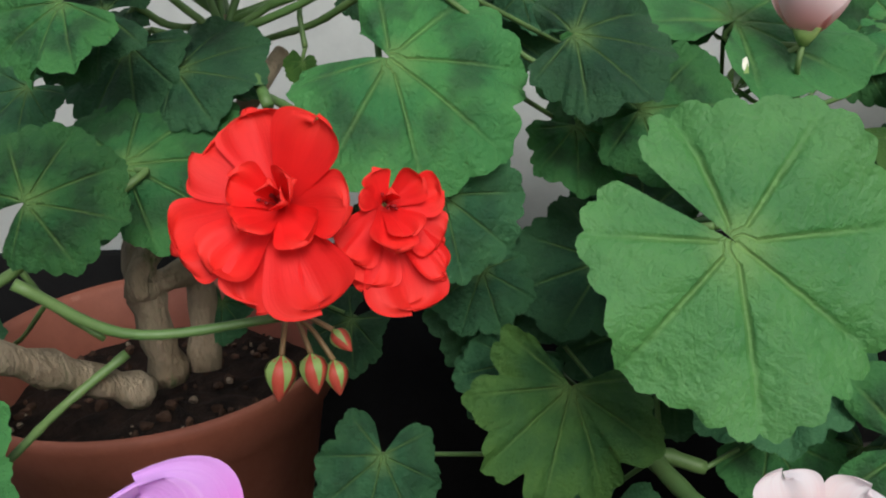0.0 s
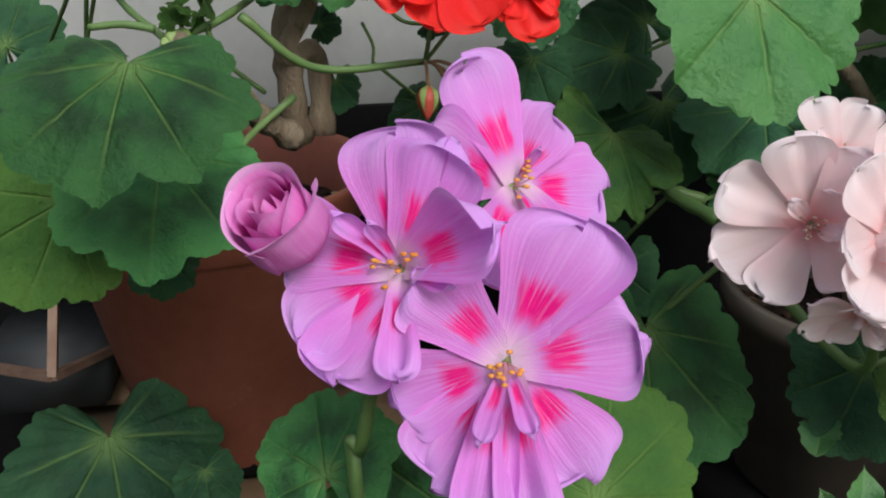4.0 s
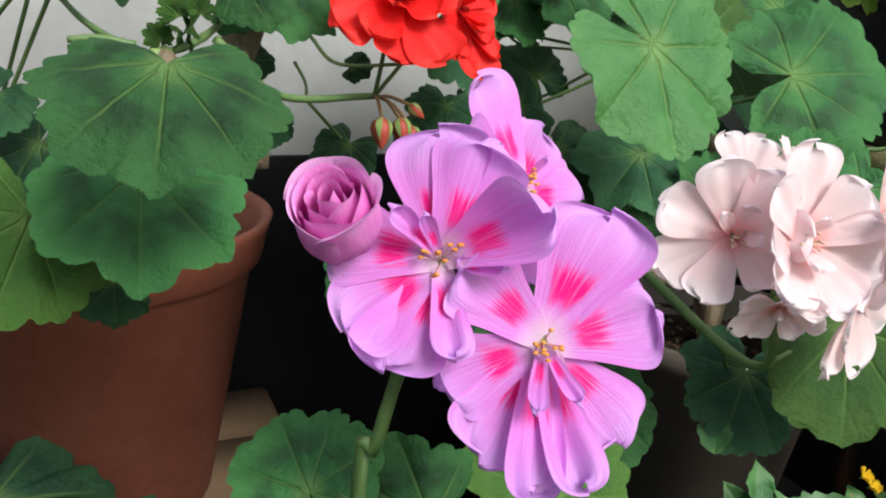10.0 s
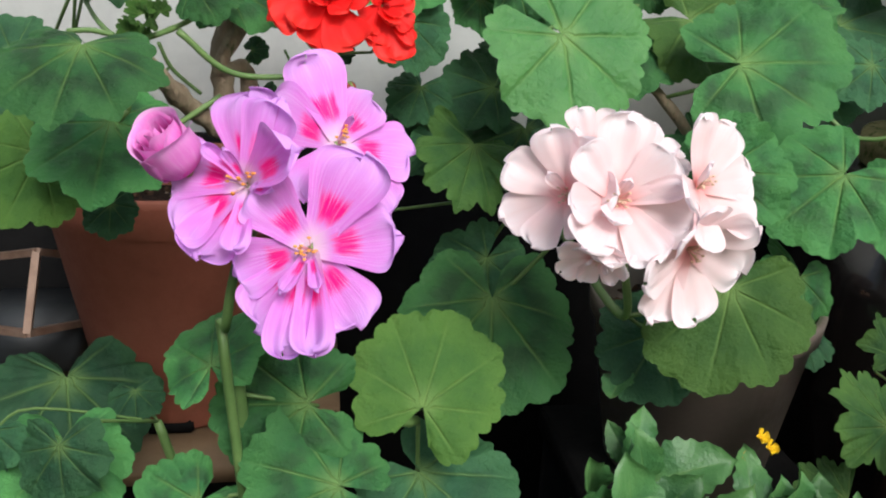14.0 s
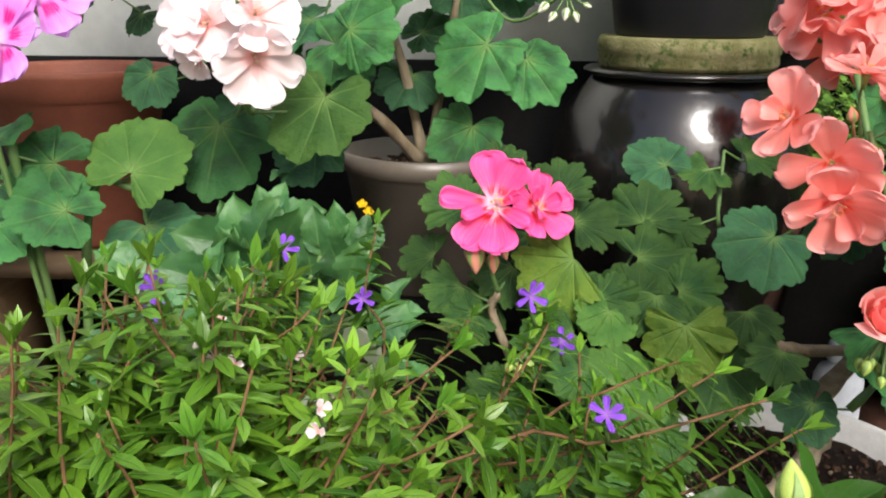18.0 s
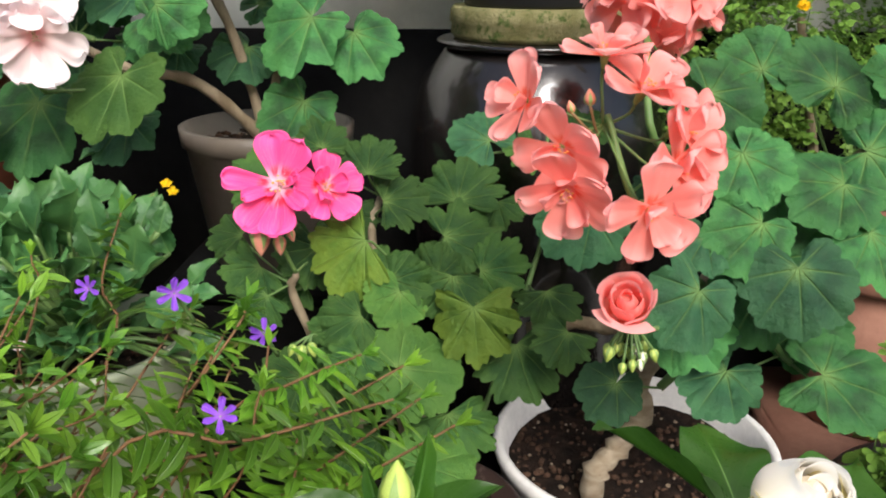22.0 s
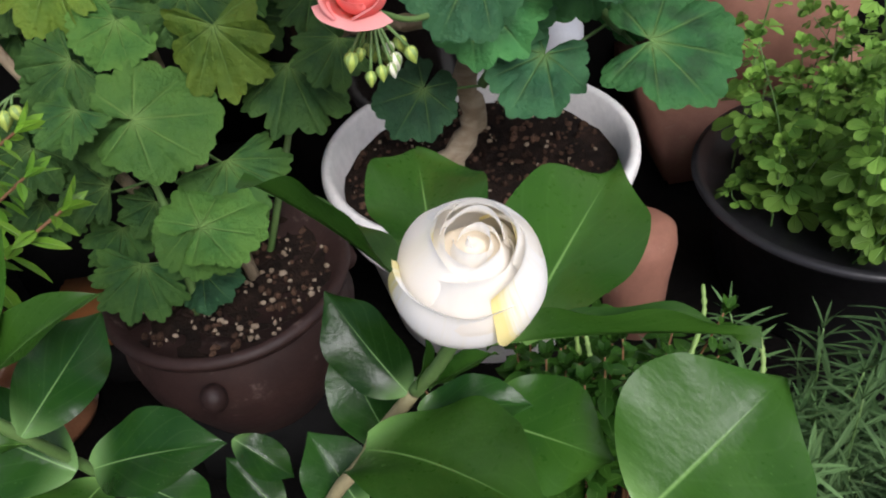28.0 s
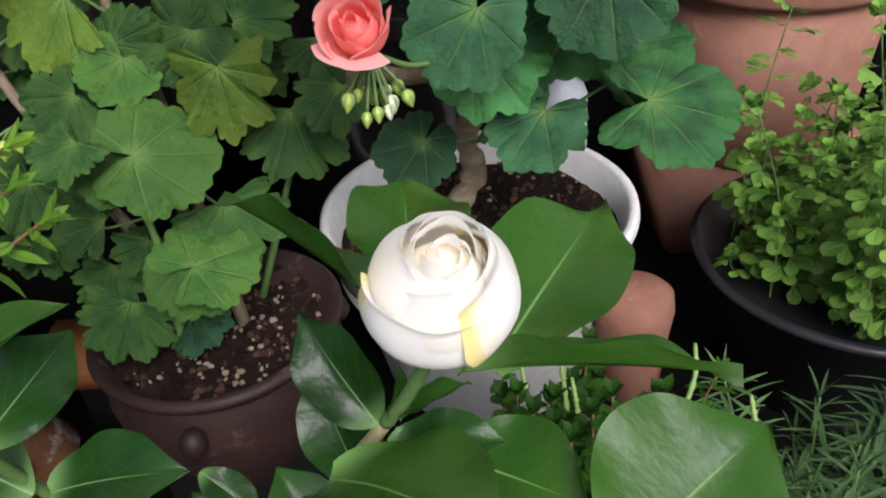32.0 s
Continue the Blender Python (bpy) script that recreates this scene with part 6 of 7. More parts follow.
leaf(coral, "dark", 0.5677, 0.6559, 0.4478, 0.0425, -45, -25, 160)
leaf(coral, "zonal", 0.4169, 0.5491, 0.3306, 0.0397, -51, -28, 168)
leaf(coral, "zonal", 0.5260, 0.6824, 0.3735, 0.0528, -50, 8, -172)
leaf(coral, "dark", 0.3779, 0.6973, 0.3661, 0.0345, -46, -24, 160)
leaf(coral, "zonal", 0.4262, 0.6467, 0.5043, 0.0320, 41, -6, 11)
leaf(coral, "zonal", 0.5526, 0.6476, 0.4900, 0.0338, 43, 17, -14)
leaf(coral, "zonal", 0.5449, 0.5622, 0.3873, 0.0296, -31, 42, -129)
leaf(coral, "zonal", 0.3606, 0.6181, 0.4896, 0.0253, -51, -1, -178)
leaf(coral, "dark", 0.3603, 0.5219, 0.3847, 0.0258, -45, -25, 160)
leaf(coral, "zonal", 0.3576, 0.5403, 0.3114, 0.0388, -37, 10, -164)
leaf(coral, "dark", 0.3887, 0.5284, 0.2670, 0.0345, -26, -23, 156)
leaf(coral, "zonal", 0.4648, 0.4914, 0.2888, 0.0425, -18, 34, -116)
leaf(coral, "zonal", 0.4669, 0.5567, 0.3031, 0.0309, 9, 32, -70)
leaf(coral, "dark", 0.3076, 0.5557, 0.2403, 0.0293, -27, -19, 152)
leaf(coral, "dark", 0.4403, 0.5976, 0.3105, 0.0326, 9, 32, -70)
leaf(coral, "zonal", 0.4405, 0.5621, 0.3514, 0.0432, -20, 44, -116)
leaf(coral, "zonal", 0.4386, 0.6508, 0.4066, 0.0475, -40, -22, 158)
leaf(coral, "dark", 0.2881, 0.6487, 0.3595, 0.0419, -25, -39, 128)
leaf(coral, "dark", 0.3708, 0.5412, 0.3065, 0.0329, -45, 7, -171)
leaf(coral, "zonal", 0.4661, 0.5589, 0.2914, 0.0297, -18, 42, -115)
CR = ring(5, 1.0, 14, "broad", 10, 14, 51) + ring(2, 0.7, 45, "ruffled", 40, 25, 52)
rng = random.Random(9)
C1 = Vector((0.3389, 0.6506, 0.5616))
face = Vector((0.04, -0.92, 0.4))
side = Vector((1, 0.04, -0.02))
rise = Vector((0.01, 0.3, 0.95))
for k in range(12):
    h = 1 - (k + 0.5) / 12 * 1.2
    a = k * 2.39996
    r = math.sqrt(max(0, 1 - h * h))
    n = face * h + side * r * math.cos(a) + rise * r * math.sin(a)
    floret(coral, "coral", C1 + n * rng.uniform(0.034, 0.042), n + Vector((rng.uniform(-0.25, 0.25), 0, rng.uniform(-0.25, 0.25))), rise, rng.uniform(0.036, 0.041), ring(5, 1.0, 6, "broad", 70 * k, 10, 60 + k) + ring(1, 0.6, 40, "ruffled", 40 * k, 10, 90 + k), k % 2 == 0, None, "coral pink geranium flower", back=C1)
for at, nx, ny, s in (((0.2208, 0.4479, 0.5017), -0.8, 0.1, 0.026), ((0.269, 0.4583, 0.528), 0.0, 0.9, 0.025), ((0.2906, 0.4426, 0.5087), 0.3, 0.6, 0.028), ((0.3139, 0.4364, 0.4856), 0.8, 0.2, 0.030), ((0.3088, 0.42, 0.4679), 0.5, -0.1, 0.029), ((0.2891, 0.3923, 0.4496), 0.2, -0.4, 0.027), ((0.243, 0.4302, 0.4759), -0.4, -0.5, 0.028), ((0.2474, 0.4232, 0.4533), -0.3, -0.8, 0.028)):
    floret(coral, "coral", at, side * nx + rise * ny + face * 0.6, rise, s * 1.15, CR, True, None, "coral pink geranium flower", back=(0.2704, 0.4552, 0.4849))
for a, b in (((0.2495, 0.4468, 0.4942), (0.2472, 0.4491, 0.502)), ((0.2606, 0.4486, 0.4985), (0.2597, 0.4519, 0.509))):
    bud(coral, a, b, (0.2679, 0.4529, 0.478), PINK_BUD)
CO = [(a, 60, 0.86, 0.90, tall, 0.0, lip, "coral") for a, tall, lip in ((-84, 0.92, 0.10), (-12, 0.70, 0.50), (60, 0.82, 0.16), (132, 1.0, 0.10), (204, 1.0, 0.10))] + [(a, 80, 0.62, 0.50, tall, -0.10, 0.12, "coral") for a, tall in ((-50, 0.95), (70, 0.90), (190, 1.05))] + [(a, 100, 0.36, 0.20, 1.0, -0.12, 0.10, "coral") for a in (0, 170)]
wrapped_bud(coral, (0.2885, 0.4215, 0.3720), (-0.20, -0.62, 0.76), (-0.2, -0.8, -0.4), 0.0172, 0.0235, CO, "half_open_flower", "coral geranium flower opening in a spiral", (0.2919, 0.4216, 0.3623), 0.10, (0.4, 0.66, "coral"))
rng = random.Random(9)
for k in range(14):
    a = 2.4 * k
    foot = Vector((0.2912, 0.4222, 0.3638))
    drop = Vector((0.016 * math.cos(a) * (0.3 + 0.05 * k), 0.012 * math.sin(a), -0.014 - 0.012 * (k % 4) / 4))
    bud(coral, foot + drop, foot + drop * 1.0 + Vector((drop.x * 0.2, drop.y * 0.2, -0.008 - 0.004 * rng.random())), foot, WHITE_BUD if k % 5 == 0 else GREEN_BUD)
floret(coral, "coral", (0.5363, 0.5855, 0.561), (-0.24, -0.85, 0.47), rise, 0.026, CR, True, None, "coral pink geranium flower", back=(0.5527, 0.596, 0.5257))


stem(coral, [(0.3757, 0.6150, 0.2720), (0.3160, 0.6050, 0.2748), (0.2804, 0.6000, 0.2825), (0.2381, 0.6000, 0.2754)], 0.0055, 0.0065, WOODY, "woody_branch", 0.2)
bottle = thing("plastic_bottle", "slim white plastic bottle standing behind the coral geranium", "bottle", (0.462, 0.830, FLOOR))
part("body", lathe([(0.0, FLOOR), (0.025, FLOOR), (0.028, FLOOR + 0.004), (0.028, 0.145), (0.024, 0.156), (0.0145, 0.162), (0.0140, 0.1675), (0.0, 0.1675)], 40), PALE_PLASTIC, bottle, "", Matrix.Translation((0.462, 0.830, 0)))
part("cap", lathe([(0.0, 0.168), (0.0165, 0.168), (0.0170, 0.170), (0.0160, 0.188), (0.0145, 0.190), (0.0, 0.190)], 32), PALE_PLASTIC, bottle, "white screw cap", Matrix.Translation((0.462, 0.830, 0)))

# ---- gardenia ----
TWIG = plain_material("green_brown_twig", (0.20, 0.19, 0.09), (0.32, 0.27, 0.15), 40, 0.65, 0.6, 0.001, 0.35)
gardenia = thing("gardenia", "gardenia with one opening creamy bud and glossy leaves", "shrub", (0.30, 0.27, FLOOR))
pot(gardenia, (0.31, 0.27, FLOOR), [(0.0, 0), (0.055, 0), (0.058, 0.003), (0.072, 0.12), (0.076, 0.122), (0.077, 0.13), (0.072, 0.131), (0.068, 0.12), (0.0, 0.11)], BLACK_PLASTIC, "black plastic nursery pot", 0.115, 0.067)
GN = (0.2918, 0.2163, 0.3276)
stem(gardenia, [(0.31, 0.27, 0.05), (0.2492, 0.2264, 0.2326), (0.2709, 0.2194, 0.2949), GN], 0.0030, 0.0024, TWIG, "woody_stem", 0.15)
stem(gardenia, [GN, (0.2994, 0.2084, 0.3447), (0.3077, 0.1984, 0.3687)], 0.0024, 0.002, STALK, "flower_stem", 0.1)
GS = [("fresh", (0.3244, 0.2083, 0.3527), (0.3719, 0.2778, 0.3588), (-0.16, -0.56, 0.81), 0.98), ("fresh", (0.3032, 0.2285, 0.3611), (0.3029, 0.3012, 0.3625), (0.12, -0.64, 0.76), 1.0), ("fresh", (0.2944, 0.2177, 0.3715), (0.2459, 0.2669, 0.3831), (0.65, 0.44, 0.62), 0.34), ("fresh", (0.3145, 0.1973, 0.3628), (0.3893, 0.1914, 0.3567), (0.15, 0.63, 0.76), 0.2), ("gardenia", (0.2894, 0.216, 0.3271), (0.268, 0.2394, 0.355), (-0.45, -0.34, 0.83), 1.05), ("gardenia", (0.2915, 0.2114, 0.3216), (0.328, 0.2083, 0.3215), (0.18, -0.17, 0.97), 0.95), ("fresh", (0.2745, 0.1986, 0.3247), (0.3227, 0.1517, 0.3472), (0.2, -0.04, 0.98), 1.15), ("fresh", (0.3554, 0.1778, 0.3008), (0.4036, 0.1996, 0.3277), (-0.06, -0.54, 0.84), 1.95), ("fresh", (0.3116, 0.2266, 0.2963), (0.3525, 0.2003, 0.2966), (0.06, -0.41, 0.91), 1.6), ("gardenia", (0.2796, 0.2289, 0.2831), (0.2654, 0.2541, 0.321), (-0.19, -0.67, 0.72), 0.95), ("gardenia", (0.2629, 0.2224, 0.2593), (0.2472, 0.2425, 0.2834), (0.05, -0.48, 0.88), 1.4), ("fresh", (0.2922, 0.2119, 0.3332), (0.2979, 0.2191, 0.3497), (0.8, -0.41, 0.44), 0.7), ("fresh", (0.2965, 0.2115, 0.3327), (0.3181, 0.2062, 0.3502), (-0.2, 0.01, 0.98), 0.6), ("gardenia", (0.2285, 0.2358, 0.2437), (0.2095, 0.2524, 0.2634), (0.06, -0.41, 0.91), 1.1)]
for kind, a, b, n, w in GS:
    long(gardenia, kind, a, b, n, w)
GB = (0.3112, 0.2066, 0.3738)
BUD_ROWS = ((-12, 80, 1.02, 0.80, 0.76, -0.04, 0.12, "outer"), (92, 74, 1.03, 0.60, 0.93, -0.08, 0.05, "outer"), (188, 88, 0.99, 0.50, 1.0, 0.05, 0.02, "outer"),
            (-80, 84, 0.95, 0.47, 0.99, -0.07, 0.04, "cream"), (35, 88, 0.93, 0.50, 0.91, -0.06, 0.05, "cream"), (150, 84, 0.95, 0.45, 1.04, -0.03, 0.04, "cream"),
            (-45, 104, 0.72, 0.33, 0.97, -0.10, 0.07, "cream"), (80, 100, 0.70, 0.31, 0.96, -0.09, 0.07, "cream"), (200, 98, 0.70, 0.33, 1.02, -0.04, 0.06, "cream"),
            (10, 125, 0.42, 0.19, 0.95, -0.11, 0.08, "cream"), (170, 120, 0.40, 0.17, 0.98, -0.09, 0.08, "cream"), (-70, 125, 0.20, 0.06, 0.96, -0.05, 0.04, "cream"))
wrapped_bud(gardenia, GB, (0.06, -0.46, 0.88), (-0.1, -0.9, -0.3), 0.0188, 0.0415, BUD_ROWS, "opening_bud", "creamy white gardenia bud opening in a spiral", (0.3032, 0.2040, 0.3560), -0.10, (0.42, 0.87, "cream"))
stem(gardenia, [(0.30, 0.26, 0.05), (0.1792, 0.2433, 0.2582), (0.1653, 0.2223, 0.326), (0.1589, 0.2175, 0.3495)], 0.0024, 0.0018, STALK, "stem", 0.15)
bud(gardenia, (0.1576, 0.2221, 0.3646), (0.1576, 0.2326, 0.3844), (0.1592, 0.2175, 0.3495), GREEN_BUD)
for kind, a, b, n, w in (("fresh", (0.1525, 0.2157, 0.3463), (0.1064, 0.2208, 0.3691), (0.02, -0.58, 0.81), 1.2), ("fresh", (0.158, 0.2171, 0.3487), (0.203, 0.2357, 0.3706), (-0.26, -0.1, 0.96), 0.8), ("gardenia", (0.1662, 0.2191, 0.3307), (0.1850, 0.2637, 0.3389), (0.31, -0.74, 0.6), 1.0), ("gardenia", (0.168, 0.2295, 0.2969), (0.1206, 0.2507, 0.3179), (0.02, -0.65, 0.76), 1.2), ("gardenia", (0.1741, 0.2297, 0.2968), (0.2242, 0.2246, 0.3059), (0.02, -0.36, 0.93), 1.1), ("fresh", (0.1653, 0.2214, 0.3243), (0.1446, 0.2177, 0.3292), (0.01, -0.15, 0.99), 0.7), ("fresh", (0.1728, 0.234, 0.2837), (0.154, 0.1995, 0.2838), (-0.16, -0.58, 0.8), 1.4), ("gardenia", (0.1758, 0.2408, 0.275), (0.2018, 0.2375, 0.246), (0.2, -0.57, 0.8), 1.2), ("fresh", (0.1616, 0.2189, 0.3518), (0.1692, 0.2631, 0.3815), (0.31, -0.79, 0.53), 0.35), ("fresh", (0.1561, 0.2187, 0.3519), (0.1421, 0.2469, 0.3737), (-0.26, -0.8, 0.53), 0.35), ("gardenia", (0.2152, 0.2527, 0.2739), (0.2357, 0.2436, 0.2557), (0.2, -0.57, 0.8), 1.0)):
    long(gardenia, kind, a, b, n, w)

# ---- shrub with small violet flowers ----
CP = Vector((-0.12, 0.22, 0.1))
cuphea = thing("violet_flowered_shrub", "fine-leaved shrub with small violet flowers in a black pot", "shrub", (CP.x, CP.y, FLOOR))
pot(cuphea, (CP.x, CP.y, FLOOR), [(0.0, 0), (0.06, 0), (0.064, 0.004), (0.078, 0.16), (0.083, 0.163), (0.084, 0.17), (0.078, 0.17), (0.074, 0.15), (0.0, 0.14)], BLACK_PLASTIC, "black plastic nursery pot", 0.145, 0.072)
crng = np.random.default_rng(4)
root = Vector((CP.x, CP.y, CP.z + 0.07))
for k in range(215):
    a, d = crng.uniform(0, 2 * math.pi), crng.uniform(0.03, 1.0) ** 0.55
    tip = Vector((-0.10 + 0.165 * d * math.cos(a), 0.25 + 0.12 * d * math.sin(a), 0.345 + 0.10 * (1 - d * d) + crng.uniform(-0.075, 0.022)))
    if tip.x > -0.02 and tip.z < 0.365:
        continue
    mid = root.lerp(tip, 0.55) + Vector((crng.uniform(-0.03, 0.03), crng.uniform(-0.03, 0.03), crng.uniform(0.0, 0.05)))
    tip = tip + Vector((crng.uniform(-0.02, 0.02), crng.uniform(-0.03, 0.02), 0))
    shoot(cuphea, [root + Vector((crng.uniform(-0.02, 0.02), crng.uniform(-0.02, 0.02), -0.06)), mid, tip], "narrow", "cuphea", crng, crng.uniform(0.010, 0.015), crng.uniform(0.021, 0.034), 0.0012, BROWN_TWIG, crng.uniform(15, 45), crng.uniform(0.5, 0.7))
# long sprays that reach over to the gardenia and up
for pts in ((root, (-0.0155, 0.2724, 0.3238), (0.0705, 0.2979, 0.3457), (0.1038, 0.3104, 0.3568), (0.1524, 0.3291, 0.3787)), ((0.0705, 0.2979, 0.3457), (0.0778, 0.312, 0.3612), (0.0793, 0.3318, 0.3878)), (root, (0.0007, 0.2945, 0.3432), (0.035, 0.3173, 0.3628), (0.0532, 0.3438, 0.3905)), ((0.0221, 0.287, 0.2425), (0.0288, 0.3031, 0.2938), (0.0375, 0.3108, 0.3185), (0.0472, 0.3136, 0.3339)), ((0.0375, 0.3108, 0.3185), (0.0596, 0.3093, 0.3251), (0.0819, 0.3021, 0.3317)), ((0.0872, 0.251, 0.2137), (0.099, 0.2576, 0.2468), (0.103, 0.2666, 0.2743)), ((0.0872, 0.251, 0.2137), (0.1099, 0.2556, 0.2425), (0.1231, 0.261, 0.2627)), (root, (-0.0374, 0.3821, 0.3448), (-0.0485, 0.416, 0.3875), (-0.0441, 0.4485, 0.4254)), (root, (-0.0958, 0.4068, 0.3573), (-0.0995, 0.4307, 0.4013)), (root, (-0.0069, 0.363, 0.3509), (0.0194, 0.3842, 0.3858)), (root, (0.0458, 0.3285, 0.3746), (0.0619, 0.3582, 0.4034)), (root, (-0.184, 0.4013, 0.3392), (-0.1937, 0.4389, 0.3939)), (root, (-0.1588, 0.405, 0.3513), (-0.1592, 0.4389, 0.3939)), (root, (0.0119, 0.2777, 0.3181), (0.0408, 0.3286, 0.38)), (root, (0.0551, 0.2784, 0.3156), (0.0827, 0.2984, 0.3793)), (root, (0.0809, 0.2597, 0.3201), (0.1073, 0.2764, 0.3728)), (root, (0.0684, 0.2678, 0.3138), (0.1294, 0.2829, 0.3573), (0.1633, 0.3, 0.3758)), (root, (0.0824, 0.2683, 0.3139), (0.1324, 0.2694, 0.3468), (0.1812, 0.279, 0.3734)), (root, (0.0411, 0.3064, 0.3409), (0.0948, 0.3178, 0.3731), (0.1307, 0.3234, 0.3878)), (root, (0.0264, 0.2886, 0.3178), (0.0602, 0.3394, 0.3789)), (root, (-0.0186, 0.2957, 0.3116), (-0.0161, 0.3459, 0.3741)), (root, (-0.0487, 0.2946, 0.3113), (-0.0677, 0.346, 0.3799)), (root, (0.0029, 0.2137, 0.297), (0.0333, 0.2348, 0.3504)), (root, (0.0307, 0.1915, 0.2917), (0.0516, 0.1935, 0.3236)), (root, (0.0188, 0.2505, 0.3655), (0.0842, 0.2569, 0.3759), (0.1539, 0.2577, 0.3992))):
    shoot(cuphea, [Vector(q) for q in pts], "narrow", "cuphea", crng, 0.0105, crng.uniform(0.022, 0.028), 0.0012, BROWN_TWIG, 22, 0.15)
for at in ((-0.1317, 0.2824, 0.4391), (-0.0818, 0.3388, 0.4419), (0.0479, 0.2884, 0.4358), (-0.1074, 0.0839, 0.3616), (0.0797, 0.2433, 0.3972), (-0.1709, 0.3752, 0.3908), (-0.0473, 0.3966, 0.3924), (0.0715, 0.3526, 0.385)):
    at = Vector(at)
    floret(cuphea, "violet", at, (crng.uniform(-0.6, 0.6), -0.8, crng.uniform(0, 0.8)), (0, 0, 1), 0.0082, ring(6, 1.0, 12, "oblong", 0, 14, int(at.x * 1000) % 97), False, None, "small violet flower", back=at + Vector((0.004, 0.012, -0.02)))
for at in ((-0.0941, 0.2373, 0.4284), (-0.0893, 0.2359, 0.4241), (-0.0809, 0.2352, 0.4214), (-0.0408, 0.2125, 0.4133), (-0.0414, 0.2094, 0.405), (-0.1459, 0.3935, 0.3823), (-0.1369, 0.3927, 0.3794), (-0.0866, 0.3768, 0.3619), (-0.1552, 0.4126, 0.3759)):
    floret(cuphea, "pale", at, (crng.uniform(-0.7, 0.7), -0.8, 0.5), (0, 0, 1), 0.0045, ring(4, 1.0, 25, "ruffled", 0, 25, 5), False, None, "small white flower", back=Vector(at) + Vector((0, 0.01, -0.015)))


# ---- plants on the right ----
lrng = np.random.default_rng(12)
lacy = thing("feathery_shrub", "feathery green shrub with golden flowers by the wall", "shrub", (0.66, 0.96, FLOOR))
LC2 = Vector((0.5524, 0.8994, 0.6217))
for k in range(640):
    deep = k % 3
    tip = Vector((LC2.x + lrng.uniform(-0.17, 0.34), LC2.y + (0.1 if deep else lrng.uniform(-0.10, 0.06)), LC2.z + lrng.uniform(-0.27, 0.26)))
    base = tip + Vector((lrng.uniform(-0.06, 0.06), lrng.uniform(-0.01, 0.05), lrng.uniform(-0.08, -0.02)))
    tip.y, base.y = min(tip.y, 1.03), min(base.y, 1.03)
    shoot(lacy, [base, base.lerp(tip, 0.5) + Vector((lrng.uniform(-0.02, 0.02), -0.01, lrng.uniform(-0.01, 0.02))), tip + Vector((lrng.uniform(-0.015, 0.015), -0.012, 0))], "lobed", "lacy", lrng, 0.0085, lrng.uniform(0.011, 0.019), 0.0006, STALK, lrng.uniform(5, 60), 0.02, taper=0.3)
stem(lacy, [(0.66, 0.96, FLOOR), (0.65, 0.97, 0.2), (LC2.x, LC2.y, LC2.z - 0.1)], 0.008, 0.005, WOODY, "trunk", 0.15)
for at, s in (((0.3756, 0.7527, 0.6136), 0.014), ((0.3659, 0.7547, 0.6213), 0.011), ((0.3866, 0.7507, 0.6059), 0.011), ((0.6137, 0.8981, 0.7084), 0.008), ((0.5699, 0.8761, 0.6449), 0.006), ((0.5105, 0.7876, 0.5396), 0.007)):
    floret(lacy, "gold", at, (-0.1, -0.8, 0.5), (0, 0, 1), s, ring(7, 1.0, 20, "cupped", 0, 12, 71) + ring(5, 0.7, 55, "cupped", 20, 12, 72), False, None, "golden yellow flower")

BC = Vector((0.697, 0.62, 0.069))
herb = thing("herb_in_black_pot", "bushy parsley-like herb in a black plastic pot", "potted plant", (BC.x, BC.y, FLOOR))
pot(herb, (BC.x, BC.y, FLOOR), [(0.0, 0), (0.11, 0), (0.114, 0.004), (0.135, 0.115), (0.144, 0.118), (0.150, 0.126), (0.143, 0.130), (0.133, 0.115), (0.0, 0.10)], BLACK_PLASTIC, "wide black plastic plant pot", 0.105, 0.131)
for k in range(125):
    a, r = lrng.uniform(0, 6.28), 0.115 * lrng.uniform(0, 1) ** 0.5
    foot = Vector((BC.x + r * math.cos(a), BC.y + r * math.sin(a), BC.z - 0.03))
    tall = lrng.uniform(0.03, 0.17) if k % 6 else lrng.uniform(0.16, 0.30)
    tip = foot + Vector((lrng.uniform(-0.06, 0.06), lrng.uniform(-0.06, 0.03), tall))
    shoot(herb, [foot, foot.lerp(tip, 0.5) + Vector((lrng.uniform(-0.012, 0.012), -0.006, 0.008)), tip], "lobed", "lacy", lrng, lrng.uniform(0.014, 0.024), lrng.uniform(0.022, 0.036), 0.0010, STALK, lrng.uniform(-10, 45), 0.3)

NC = Vector((0.5355, 0.333, 0.0989))
needle = thing("needle_leaved_plant", "grey-green plant with narrow needle leaves", "plant", (NC.x, NC.y, FLOOR))
for k in range(64):
    a, r = lrng.uniform(0, 6.28), lrng.uniform(0.2, 1)
    foot = Vector((NC.x + 0.03 * math.cos(a), NC.y + 0.03 * math.sin(a), FLOOR + 0.02))
    tip = Vector((NC.x + 0.14 * r * math.cos(a), NC.y + 0.09 * r * math.sin(a), NC.z + lrng.uniform(-0.05, 0.055)))
    shoot(needle, [foot, foot.lerp(tip, 0.6) + Vector((0, 0, 0.01)), tip], "needle", "grey", lrng, 0.0065, 0.038, 0.0012, STALK, 40, 0.3, taper=0.3)

QC = Vector((0.3793, 0.362, 0.1629))
low = thing("low_leafy_plant", "low bushy plant with small oval leaves and upright green spikes", "plant", (QC.x, QC.y, FLOOR))
